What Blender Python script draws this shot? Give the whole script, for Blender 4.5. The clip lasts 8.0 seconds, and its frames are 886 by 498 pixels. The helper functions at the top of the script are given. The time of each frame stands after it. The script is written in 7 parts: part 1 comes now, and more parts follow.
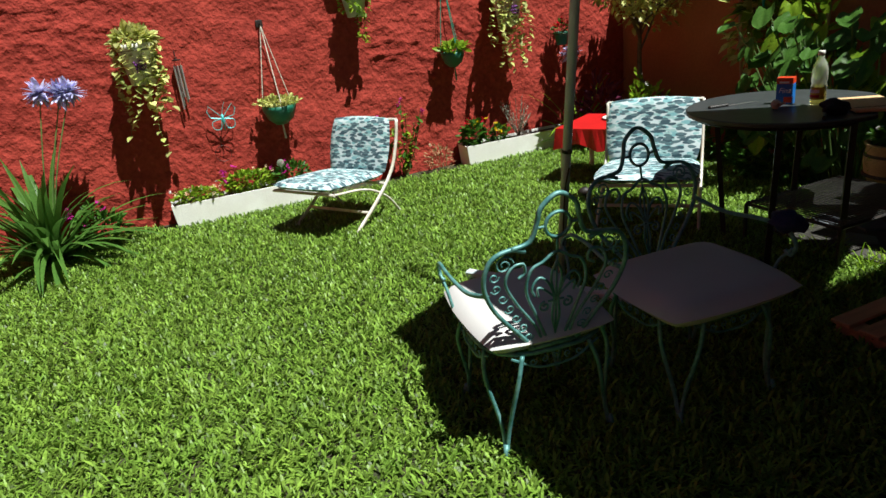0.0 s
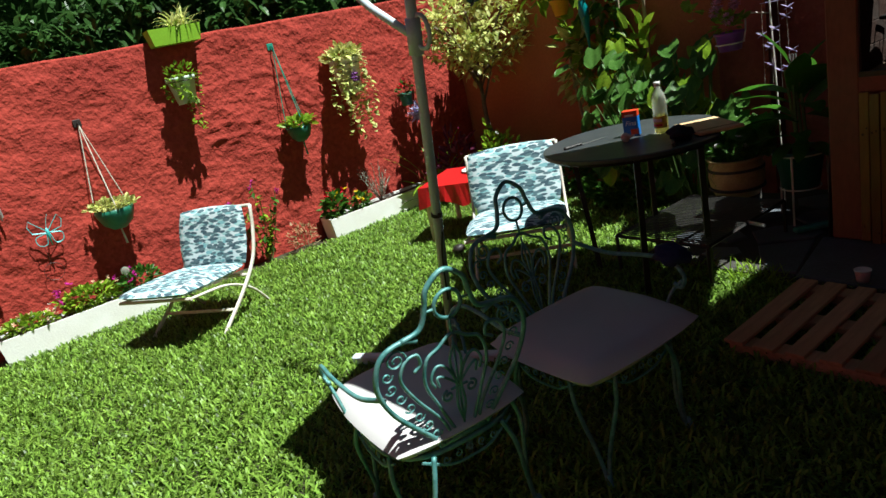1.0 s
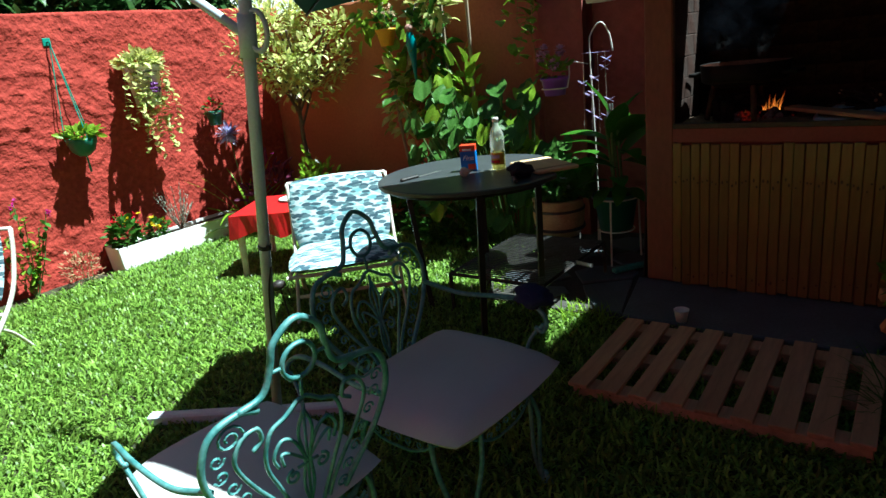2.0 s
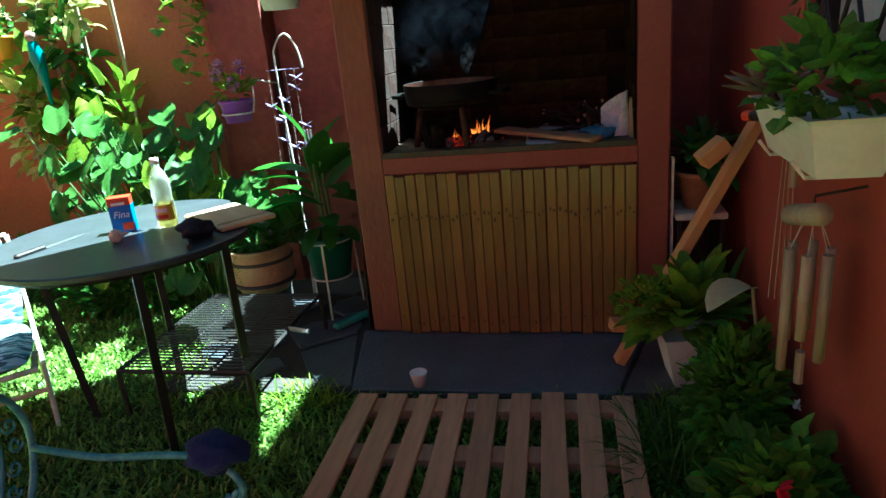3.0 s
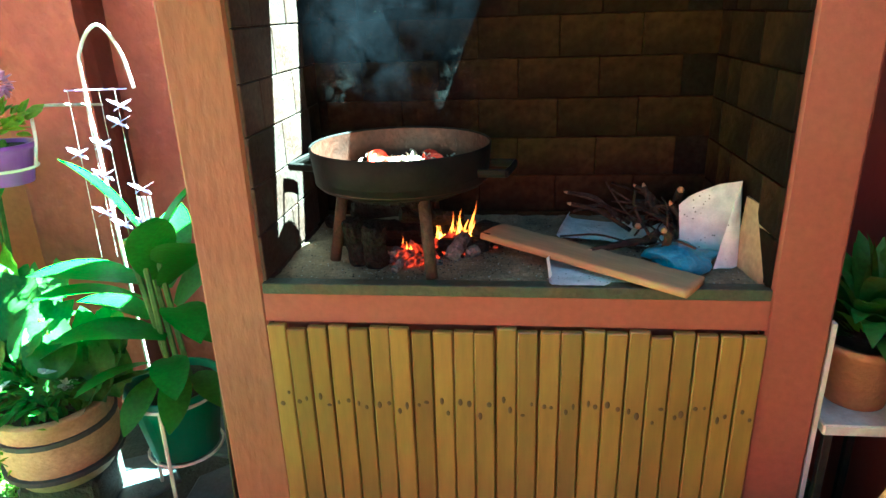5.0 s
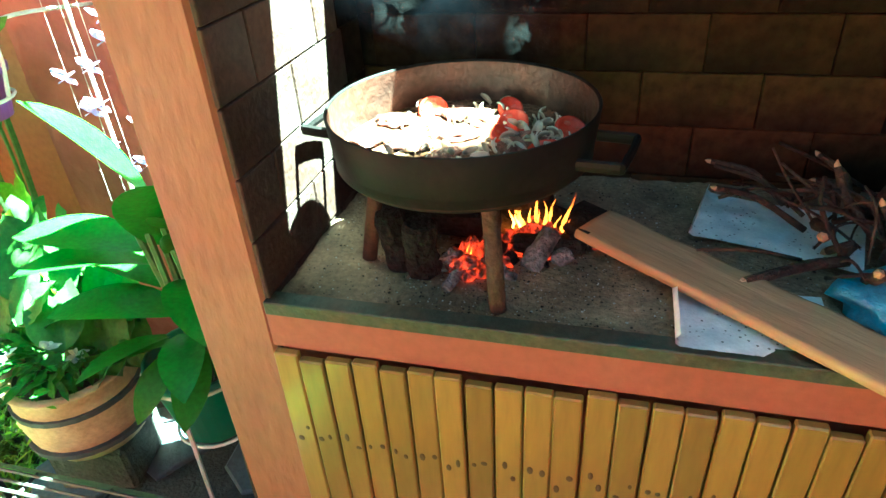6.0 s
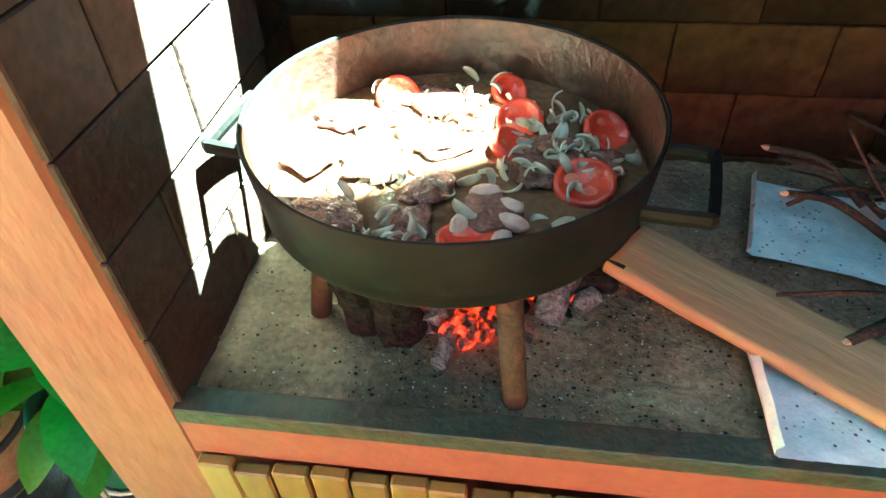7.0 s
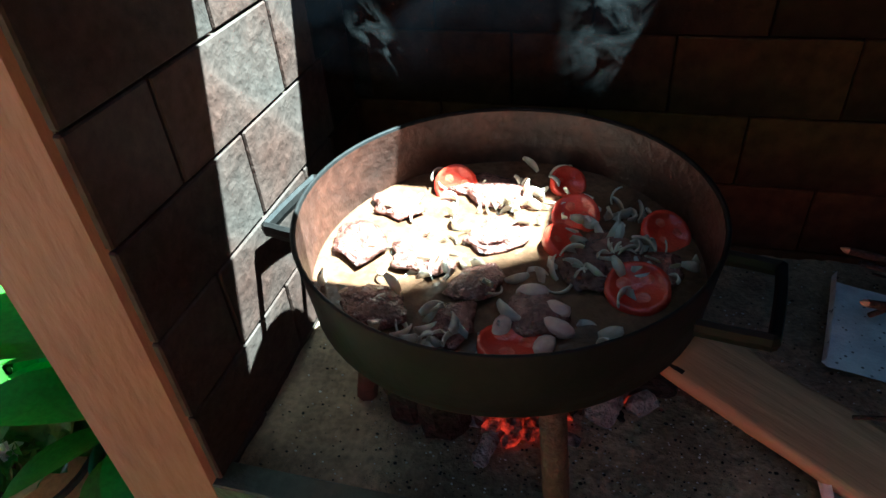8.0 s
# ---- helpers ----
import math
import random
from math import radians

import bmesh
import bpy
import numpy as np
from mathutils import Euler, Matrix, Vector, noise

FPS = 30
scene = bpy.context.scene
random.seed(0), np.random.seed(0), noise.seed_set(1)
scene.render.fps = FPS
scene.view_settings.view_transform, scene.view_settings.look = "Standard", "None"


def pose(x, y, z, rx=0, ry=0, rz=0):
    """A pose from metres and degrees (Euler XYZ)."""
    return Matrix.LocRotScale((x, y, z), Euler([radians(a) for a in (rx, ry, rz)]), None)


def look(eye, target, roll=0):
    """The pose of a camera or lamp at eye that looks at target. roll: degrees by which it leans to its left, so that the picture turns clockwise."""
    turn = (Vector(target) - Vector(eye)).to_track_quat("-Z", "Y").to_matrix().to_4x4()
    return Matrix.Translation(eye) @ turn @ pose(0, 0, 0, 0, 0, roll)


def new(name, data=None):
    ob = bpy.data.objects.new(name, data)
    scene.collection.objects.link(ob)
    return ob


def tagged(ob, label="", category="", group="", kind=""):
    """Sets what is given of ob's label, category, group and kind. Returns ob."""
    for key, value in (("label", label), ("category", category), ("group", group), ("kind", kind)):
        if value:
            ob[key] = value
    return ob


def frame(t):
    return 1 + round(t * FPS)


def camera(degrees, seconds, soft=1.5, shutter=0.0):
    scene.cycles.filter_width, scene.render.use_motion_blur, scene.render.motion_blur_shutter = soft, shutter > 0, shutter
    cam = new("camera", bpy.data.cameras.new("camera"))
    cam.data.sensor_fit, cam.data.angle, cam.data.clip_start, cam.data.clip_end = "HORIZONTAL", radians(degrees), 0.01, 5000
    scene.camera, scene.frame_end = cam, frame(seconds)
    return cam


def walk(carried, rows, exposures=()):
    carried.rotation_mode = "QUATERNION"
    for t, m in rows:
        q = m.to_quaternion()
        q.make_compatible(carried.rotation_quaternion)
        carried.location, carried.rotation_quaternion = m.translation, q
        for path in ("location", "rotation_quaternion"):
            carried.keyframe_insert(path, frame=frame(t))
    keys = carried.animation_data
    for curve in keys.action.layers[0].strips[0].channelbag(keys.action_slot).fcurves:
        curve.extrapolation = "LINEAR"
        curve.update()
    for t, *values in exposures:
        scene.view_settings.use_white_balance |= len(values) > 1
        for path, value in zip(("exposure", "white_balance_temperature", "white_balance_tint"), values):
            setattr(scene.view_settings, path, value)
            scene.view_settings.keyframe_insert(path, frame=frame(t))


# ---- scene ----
cam = camera(68.7, 8.0, soft=1.5)
PATH = [
    (0, (1.715, -3.838, 1.566), (-0.031, -3.157, 0.868), -6.8),
    (0.5, (1.57, -3.778, 1.572), (-0.016, -2.743, 0.927), -7.6),
    (1, (1.48, -3.713, 1.567), (-0.113, -2.655, 0.978), -12.9),
    (1.2, (1.419, -3.691, 1.562), (-0.015, -2.451, 0.924), -11.1),
    (2.3, (1.05, -3.514, 1.5), (0.008, -1.896, 0.956), -7.0),
    (2.5, (1.006, -3.348, 1.508), (0.148, -1.621, 0.976), -7.6),
    (3, (0.889, -2.91, 1.498), (0.481, -1.058, 0.863), -5.5),
    (3.5, (0.698, -2.522, 1.569), (0.498, -0.621, 0.98), -4.5),
    (4, (0.648, -2.121, 1.552), (0.343, -0.202, 1.077), -4.7),
    (4.5, (0.605, -1.743, 1.61), (0.388, 0.152, 1.008), -3.2),
    (4.7, (0.586, -1.581, 1.574), (0.438, 0.304, 0.923), -1.8),
    (5.8, (0.602, -0.879, 1.622), (0.102, 0.809, 0.672), -3.2),
    (6, (0.557, -0.774, 1.64), (0.077, 0.838, 0.558), -3.9),
    (6.5, (0.435, -0.509, 1.63), (0.253, 1.031, 0.368), -1.8),
    (7, (0.392, -0.389, 1.62), (0.157, 1.065, 0.267), -2.6),
    (7.5, (0.416, -0.354, 1.636), (0.035, 1.172, 0.401), -3.7),
    (8, (0.418, -0.351, 1.647), (-0.06, 1.168, 0.436), -4.7),
]
EXPOSURES = [(0, 0.70, 6100, 3), (0.6, 0.88, 5900, 2), (1.2, 1.0, 5850, -1), (2.3, 1.9, 4950, -11), (2.5, 2.1, 4800, -12), (3.0, 3.25, 4650, -19), (3.3, 5.1, 4450, -35),
             (3.5, 5.65, 4200, -41), (4.0, 5.9, 4250, -42), (4.7, 5.75, 4350, -44), (5.8, 6.0, 4750, -46), (6.5, 6.45, 4800, -47), (7.0, 6.65, 4800, -46), (7.4, 6.15, 4800, -39),
             (7.6, 5.4, 4850, -34), (7.8, 4.85, 4750, -30), (8.0, 4.2, 4600, -24)]
walk(cam, [(t, look(eye, target, roll)) for t, eye, target, roll in PATH], EXPOSURES)

# ---- light: a high sun from behind the barbecue on the house side, and a clear sky ----
SUN_WAY = Vector((-0.39, -0.235, -1.0)).normalized()
sun = new("sun", bpy.data.lights.new("sun", "SUN"))
sun.data.energy, sun.data.angle, sun.data.color = 5.0, radians(0.53), (1.0, 0.955, 0.88)
sun.matrix_world = look((6, 5, 14), Vector((6, 5, 14)) + SUN_WAY)
world = bpy.data.worlds.new("sky")
scene.world = world
world.use_nodes = True
sky = world.node_tree.nodes.new("ShaderNodeTexSky")
sky.sky_type, sky.sun_disc = "NISHITA", False
sky.sun_elevation, sky.sun_rotation = math.asin(-SUN_WAY.z), math.atan2(-SUN_WAY.x, -SUN_WAY.y)
world.node_tree.links.new(sky.outputs[0], world.node_tree.nodes["Background"].inputs[0])
world.node_tree.nodes["Background"].inputs[1].default_value = 0.0135

# ---- materials ----
def mat(name, base, rough=0.6, metal=0.0, var=0.25, scale=6.0, bump=0.15, fine=60.0, second=None, amount=0.5, spread=0.0,
        coat=0.0, glow=None, stretch=(1, 1, 1), dist=0.01, thin=0.0, spec=0.5):
    """A surface with grain at two sizes: broad blotches towards `second`, fine grain in colour and relief. spread: change from piece to piece."""
    m = bpy.data.materials.new(name)
    m.use_nodes = True
    n, l = m.node_tree.nodes, m.node_tree.links
    p = n["Principled BSDF"]
    p.inputs["Roughness"].default_value, p.inputs["Metallic"].default_value = rough, metal
    p.inputs["Coat Weight"].default_value = coat
    p.inputs["Specular IOR Level"].default_value = spec
    co, mp = n.new("ShaderNodeTexCoord"), n.new("ShaderNodeMapping")
    mp.inputs["Scale"].default_value = stretch
    l.new(co.outputs["Object"], mp.inputs[0])
    broad, grain = n.new("ShaderNodeTexNoise"), n.new("ShaderNodeTexNoise")
    for tex, sc, det in ((broad, scale, 5), (grain, fine, 4)):
        tex.inputs["Scale"].default_value, tex.inputs["Detail"].default_value = sc, det
        l.new(mp.outputs[0], tex.inputs["Vector"])
    ramp = n.new("ShaderNodeValToRGB")
    ramp.color_ramp.elements[0].position, ramp.color_ramp.elements[1].position = 0.5 - 0.22 * amount - 0.05, 0.5 + 0.22 * amount + 0.05
    other = second or tuple(c * (1 - var) for c in base)
    ramp.color_ramp.elements[0].color, ramp.color_ramp.elements[1].color = (*base, 1), (*other, 1)
    l.new(broad.outputs[0], ramp.inputs[0])
    hsv = n.new("ShaderNodeHueSaturation")
    l.new(ramp.outputs[0], hsv.inputs["Color"])
    value = n.new("ShaderNodeMapRange")
    value.inputs[3].default_value, value.inputs[4].default_value = 1 - var, 1 + var
    value.inputs[1].default_value, value.inputs[2].default_value = 0.25, 0.75
    l.new(grain.outputs[0], value.inputs[0])
    if spread:
        info, more, mul = n.new("ShaderNodeObjectInfo"), n.new("ShaderNodeMapRange"), n.new("ShaderNodeMath")
        more.inputs[3].default_value, more.inputs[4].default_value = 1 - spread, 1 + spread
        l.new(info.outputs["Random"], more.inputs[0])
        mul.operation = "MULTIPLY"
        l.new(value.outputs[0], mul.inputs[0]), l.new(more.outputs[0], mul.inputs[1])
        l.new(mul.outputs[0], hsv.inputs["Value"])
    else:
        l.new(value.outputs[0], hsv.inputs["Value"])
    l.new(hsv.outputs[0], p.inputs["Base Color"])
    if bump:
        b, add = n.new("ShaderNodeBump"), n.new("ShaderNodeMath")
        add.operation = "MULTIPLY_ADD"
        add.inputs[1].default_value = 2.0
        l.new(broad.outputs[0], add.inputs[0]), l.new(grain.outputs[0], add.inputs[2])
        b.inputs["Strength"].default_value, b.inputs["Distance"].default_value = bump, dist
        l.new(add.outputs[0], b.inputs["Height"])
        l.new(b.outputs[0], p.inputs["Normal"])
    if glow:
        p.inputs["Emission Color"].default_value, p.inputs["Emission Strength"].default_value = (*glow[:3], 1), glow[3]
    if thin:
        t, mix = n.new("ShaderNodeBsdfTranslucent"), n.new("ShaderNodeMixShader")
        mix.inputs[0].default_value = thin
        l.new(hsv.outputs[0], t.inputs[0]), l.new(p.outputs[0], mix.inputs[1]), l.new(t.outputs[0], mix.inputs[2])
        l.new(mix.outputs[0], n["Material Output"].inputs[0])
    return m


def leaf_mat(name, base, second=None, rough=0.42, thin=0.35, var=0.25, scale=9.0, amount=0.6, spread=(0.55, 1.35)):
    """Leaves: each its own tone (random per island), some light through."""
    m = mat(name, base, rough, 0, var, scale, 0.2, 90, second, amount, 0, thin=thin, dist=0.004, spec=0.22)
    n, l = m.node_tree.nodes, m.node_tree.links
    geo, rng, mix = n.new("ShaderNodeNewGeometry"), n.new("ShaderNodeMapRange"), n.new("ShaderNodeMixRGB")
    rng.inputs[3].default_value, rng.inputs[4].default_value = spread
    l.new(geo.outputs["Random Per Island"], rng.inputs[0])
    mix.blend_type, mix.inputs[0].default_value = "MULTIPLY", 1.0
    hsv = [x for x in n if x.bl_idname == "ShaderNodeHueSaturation"][0]
    l.new(hsv.outputs[0], mix.inputs[1]), l.new(rng.outputs[0], mix.inputs[2])
    for x in n:
        if x.bl_idname == "ShaderNodeBsdfPrincipled":
            l.new(mix.outputs[0], x.inputs["Base Color"])
        if x.bl_idname == "ShaderNodeBsdfTranslucent":
            l.new(mix.outputs[0], x.inputs[0])
    return m


RED_ROUGH = mat("rough_red_plaster", (0.39, 0.055, 0.038), 0.9, 0, 0.24, 2.2, 1.0, 26, (0.29, 0.038, 0.028), 0.8, dist=0.02, spec=0.15)
RED_BACK = mat("worn_red_plaster", (0.32, 0.078, 0.052), 0.9, 0, 0.14, 3.0, 0.5, 20, (0.24, 0.05, 0.045), 0.8, dist=0.025)
ORANGE = mat("rust_orange_plaster", (0.38, 0.125, 0.05), 0.85, 0, 0.14, 1.6, 0.35, 40, (0.30, 0.085, 0.04), 0.7)
WORN_POST = mat("worn_brown_red_paint", (0.25, 0.10, 0.05), 0.7, 0, 0.16, 4, 0.45, 45, (0.20, 0.062, 0.036), 0.8, stretch=(1, 1, 0.35), dist=0.008)
RED_WALL = mat("smooth_red_paint", (0.32, 0.066, 0.042), 0.6, 0, 0.07, 1.3, 0.12, 50, (0.29, 0.048, 0.032), 0.7)
RED_GRILL = mat("brick_red_paint", (0.265, 0.074, 0.050), 0.62, 0, 0.12, 3, 0.25, 50, (0.23, 0.052, 0.034), 0.8, dist=0.006)
SOIL = mat("lawn_soil", (0.03, 0.04, 0.012), 0.95, 0, 0.4, 8, 0.8, 80, (0.05, 0.04, 0.02))
EARTH = mat("dark_earth", (0.06, 0.04, 0.025), 0.95, 0, 0.4, 20, 0.9, 120, (0.03, 0.02, 0.014))
GRASS = leaf_mat("lawn_grass", (0.215, 0.33, 0.05), (0.15, 0.26, 0.036), 0.38, 0.3, spread=(0.3, 1.6))
SLATE = mat("grey_slate", (0.11, 0.125, 0.14), 0.55, 0, 0.2, 5, 0.35, 60, (0.07, 0.079, 0.09), 0.9, 0.18)
MORTAR = mat("dark_mortar", (0.06, 0.055, 0.045), 0.95, 0, 0.3, 10, 0.8, 80)
SLAT = mat("varnished_pine_slat", (0.25, 0.142, 0.024), 0.42, 0, 0.2, 7, 0.2, 60, (0.15, 0.082, 0.022), 0.8, 0.22, 0.15, stretch=(1, 1, 0.12), dist=0.003)
KNOT = mat("dark_knot", (0.06, 0.028, 0.01), 0.6)
PALLET = mat("rough_pallet_wood", (0.47, 0.30, 0.17), 0.85, 0, 0.2, 6, 0.35, 60, (0.36, 0.20, 0.10), 0.8, 0.2, stretch=(1, 0.12, 1), dist=0.004)
PALE_WOOD = mat("pale_cut_wood", (0.72, 0.50, 0.28), 0.6, 0, 0.12, 8, 0.2, 60, (0.62, 0.38, 0.18), 0.8, 0.08, stretch=(0.15, 1, 1), dist=0.003)
BEAM = mat("new_sawn_timber", (0.62, 0.34, 0.13), 0.65, 0, 0.1, 7, 0.2, 60, (0.52, 0.26, 0.09), 0.8, stretch=(1, 1, 0.14), dist=0.003)
CHAR = mat("charred_wood", (0.007, 0.0065, 0.006), 0.85, 0, 0.5, 25, 1.0, 90, (0.016, 0.014, 0.012), dist=0.01, spec=0.15)
LINTEL = mat("brown_glazed_tile", (0.20, 0.072, 0.036), 0.4, 0, 0.15, 9, 0.2, 60, (0.15, 0.05, 0.03), 0.7, 0.15)
JOINT = mat("pale_joint", (0.30, 0.29, 0.2), 0.9)
FIREBRICK = mat("sooty_shaded_firebrick", (0.042, 0.024, 0.011), 0.9, 0, 0.45, 3.0, 0.6, 45, (0.005, 0.0045, 0.004), 0.6, 0.2, dist=0.006, spec=0.06)
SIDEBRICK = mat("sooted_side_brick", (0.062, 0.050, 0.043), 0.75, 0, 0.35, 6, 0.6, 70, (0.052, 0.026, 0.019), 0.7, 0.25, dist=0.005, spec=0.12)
SOOT = mat("soot", (0.014, 0.012, 0.01), 0.9, 0, 0.4, 8, 0.5, 60, spec=0.06)
GREEN_EDGE = mat("dark_green_angle_iron", (0.045, 0.06, 0.042), 0.55, 0.3, 0.3, 12, 0.3, 80, (0.07, 0.05, 0.03))
ASH = mat("ashy_hearth", (0.32, 0.215, 0.13), 0.95, 0, 0.35, 9, 0.9, 110, (0.10, 0.07, 0.042), 0.7, dist=0.006)
DARK_STEEL = mat("smoked_grate_steel", (0.10, 0.095, 0.085), 0.45, 0.6, 0.2, 20, 0.2, 90)
GREY_ASH = mat("grey_ash_coal", (0.24, 0.23, 0.22), 0.95, 0, 0.4, 30, 1.0, 90, (0.035, 0.03, 0.028), 0.5)


def fire_mat(name, base, glow, strength, low, high, fade=0.0):
    """Glow in hot patches; a flame also runs from yellow at its foot to clear red at its tip."""
    m = mat(name, base, 0.9, 0, 0.5, 30, 0.9, 90, (0.03, 0.02, 0.02))
    n, l = m.node_tree.nodes, m.node_tree.links
    p = n["Principled BSDF"]
    co, tex, ramp = n.new("ShaderNodeTexCoord"), n.new("ShaderNodeTexNoise"), n.new("ShaderNodeMapRange")
    tex.inputs["Scale"].default_value, tex.inputs["Detail"].default_value, tex.inputs["Roughness"].default_value = 38, 9, 0.72
    ramp.inputs[1].default_value, ramp.inputs[2].default_value, ramp.inputs[4].default_value = low, high, strength
    l.new(co.outputs["Object"], tex.inputs["Vector"]), l.new(tex.outputs[0], ramp.inputs[0]), l.new(ramp.outputs[0], p.inputs["Emission Strength"])
    p.inputs["Emission Color"].default_value = (*glow, 1)
    if fade:
        sep, tone, clear, mix, less = (n.new("ShaderNodeSeparateXYZ"), n.new("ShaderNodeValToRGB"), n.new("ShaderNodeBsdfTransparent"), n.new("ShaderNodeMixShader"),
                                       n.new("ShaderNodeMapRange"))
        light = n.new("ShaderNodeEmission")
        l.new(co.outputs["Generated"], sep.inputs[0]), l.new(sep.outputs["Z"], tone.inputs[0]), l.new(sep.outputs["Z"], less.inputs[0])
        tone.color_ramp.elements[0].color, tone.color_ramp.elements[1].color = (1.0, 0.30, 0.03, 1), (0.9, 0.06, 0.008, 1)
        l.new(tone.outputs[0], light.inputs[0]), l.new(ramp.outputs[0], light.inputs[1])
        less.inputs[1].default_value, less.inputs[2].default_value, less.inputs[3].default_value, less.inputs[4].default_value = 0.2, 1.0, fade, 0.1
        l.new(less.outputs[0], mix.inputs[0]), l.new(clear.outputs[0], mix.inputs[1]), l.new(light.outputs[0], mix.inputs[2])
        l.new(mix.outputs[0], n["Material Output"].inputs[0])
    return m


EMBER = fire_mat("glowing_ember", (0.10, 0.06, 0.05), (1.0, 0.03, 0.008), 0.055, 0.46, 0.66)
FLAME = fire_mat("flame_orange", (0.1, 0.03, 0.01), (1.0, 0.2, 0.02), 0.26, 0.30, 0.60, 0.8)
FLAME_CORE = fire_mat("flame_yellow", (0.1, 0.05, 0.01), (1.0, 0.5, 0.08), 0.75, 0.25, 0.60, 0.95)
PAN = mat("black_pan_iron", (0.0045, 0.0042, 0.004), 0.6, 0.0, 0.35, 14, 0.25, 90, (0.011, 0.009, 0.008), dist=0.003, spec=0.12)
PAN_IN = mat("stained_pan_wall", (0.034, 0.019, 0.015), 0.4, 0.1, 0.35, 12, 0.3, 70, (0.075, 0.029, 0.018), 0.7, spec=0.25)
BROTH = mat("oily_brown_broth", (0.085, 0.042, 0.022), 0.1, 0, 0.35, 18, 0.35, 120, (0.16, 0.08, 0.045), 0.7, dist=0.004)
MEAT = mat("browned_meat", (0.13, 0.046, 0.034), 0.2, 0, 0.4, 70, 0.8, 190, (0.25, 0.105, 0.08), 0.6, 0.25, dist=0.008)
TOMATO = mat("tomato_flesh", (0.56, 0.022, 0.012), 0.2, 0, 0.12, 30, 0.2, 120, (0.58, 0.06, 0.03), 0.6, 0.08)
TOMATO_IN = mat("tomato_pulp", (0.58, 0.05, 0.028), 0.18, 0, 0.2, 60, 0.3, 150, (0.62, 0.12, 0.06))
ONION = mat("cooked_onion", (0.80, 0.72, 0.62), 0.22, 0, 0.12, 45, 0.3, 120, (0.70, 0.56, 0.42), 0.5, 0.15, thin=0.35)
GARLIC = mat("pink_shallot", (0.60, 0.33, 0.27), 0.3, 0, 0.15, 40, 0.2, 90, (0.65, 0.45, 0.33))
PAPER = mat("speckled_white_paper", (0.84, 0.84, 0.84), 0.8, 0, 0.05, 30, 0.15, 200, (0.62, 0.63, 0.65), 0.5, thin=0.1)
CARD = mat("brown_cardboard", (0.45, 0.32, 0.19), 0.85)
BLACK = mat("black_painted_iron", (0.018, 0.018, 0.018), 0.5, 0.3, 0.3, 20, 0.2, 90, (0.04, 0.03, 0.025))
TABLE_TOP = mat("dark_slate_table", (0.048, 0.053, 0.056), 0.4, 0, 0.2, 7, 0.12, 70, (0.034, 0.038, 0.04), 0.8, spec=0.5)
TEAL = mat("worn_teal_iron", (0.06, 0.20, 0.19), 0.45, 0.2, 0.25, 22, 0.3, 90, (0.16, 0.34, 0.32), 0.5, dist=0.002)
CUSHION = mat("greyish_canvas", (0.60, 0.58, 0.57), 0.92, 0, 0.06, 3, 0.25, 350, (0.54, 0.52, 0.51), 0.7, dist=0.003)
WHITE_IRON = mat("chipped_white_paint", (0.74, 0.71, 0.64), 0.55, 0, 0.08, 14, 0.2, 90, (0.60, 0.52, 0.42), 0.4)
WHITE = mat("white_planter_paint", (0.88, 0.87, 0.84), 0.6, 0, 0.05, 4, 0.2, 70, (0.80, 0.78, 0.73), 0.4)
POLE = mat("grey_blue_pole_paint", (0.60, 0.68, 0.72), 0.4, 0.0, 0.08, 8, 0.1, 90)
CANOPY = mat("dark_green_canvas", (0.02, 0.075, 0.05), 0.9, 0, 0.12, 3, 0.2, 250, thin=0.15)
RED_CLOTH = mat("red_plastic_cloth", (0.62, 0.012, 0.012), 0.4, 0, 0.1, 5, 0.15, 60, (0.5, 0.01, 0.012), thin=0.15)
TERRACOTTA = mat("terracotta", (0.40, 0.17, 0.09), 0.85, 0, 0.15, 8, 0.3, 70, (0.30, 0.12, 0.07), 0.8)
BARREL = mat("barrel_clay", (0.50, 0.35, 0.18), 0.75, 0, 0.18, 10, 0.35, 70, (0.38, 0.24, 0.11), 0.8)
BAND = mat("dark_band", (0.05, 0.055, 0.05), 0.7)
GREEN_POT = mat("green_plastic", (0.015, 0.13, 0.075), 0.45, 0, 0.12, 8, 0.1, 60, (0.03, 0.16, 0.10))
WHITE_POT = mat("white_plastic", (0.78, 0.76, 0.70), 0.5, 0, 0.05, 6, 0.1, 60, (0.68, 0.65, 0.58), 0.5)
MINT_POT = mat("pale_mint_plastic", (0.52, 0.62, 0.50), 0.55, 0, 0.08, 8, 0.1, 60)
PURPLE_POT = mat("purple_plastic", (0.21, 0.045, 0.34), 0.4, 0, 0.08, 8, 0.08, 60)
LIME_POT = mat("lime_plastic", (0.30, 0.56, 0.03), 0.5, 0, 0.08, 8, 0.08, 60)
YELLOW_POT = mat("yellow_plastic", (0.72, 0.38, 0.02), 0.5, 0, 0.08, 8, 0.08, 60)
ROPE = mat("white_macrame_cord", (0.66, 0.6, 0.5), 0.9, 0, 0.2, 60, 0.5, 200)
TEAL_CORD = mat("green_cord", (0.02, 0.25, 0.17), 0.8)
BARK = mat("grey_bark", (0.16, 0.12, 0.085), 0.95, 0, 0.3, 14, 0.9, 70, (0.09, 0.065, 0.045), dist=0.01)
STEM = mat("green_stem", (0.12, 0.2, 0.05), 0.6)
BAMBOO = mat("weathered_bamboo", (0.40, 0.32, 0.21), 0.65, 0, 0.15, 12, 0.25, 60, (0.28, 0.22, 0.15), 0.7, 0.15, stretch=(1, 1, 0.2))
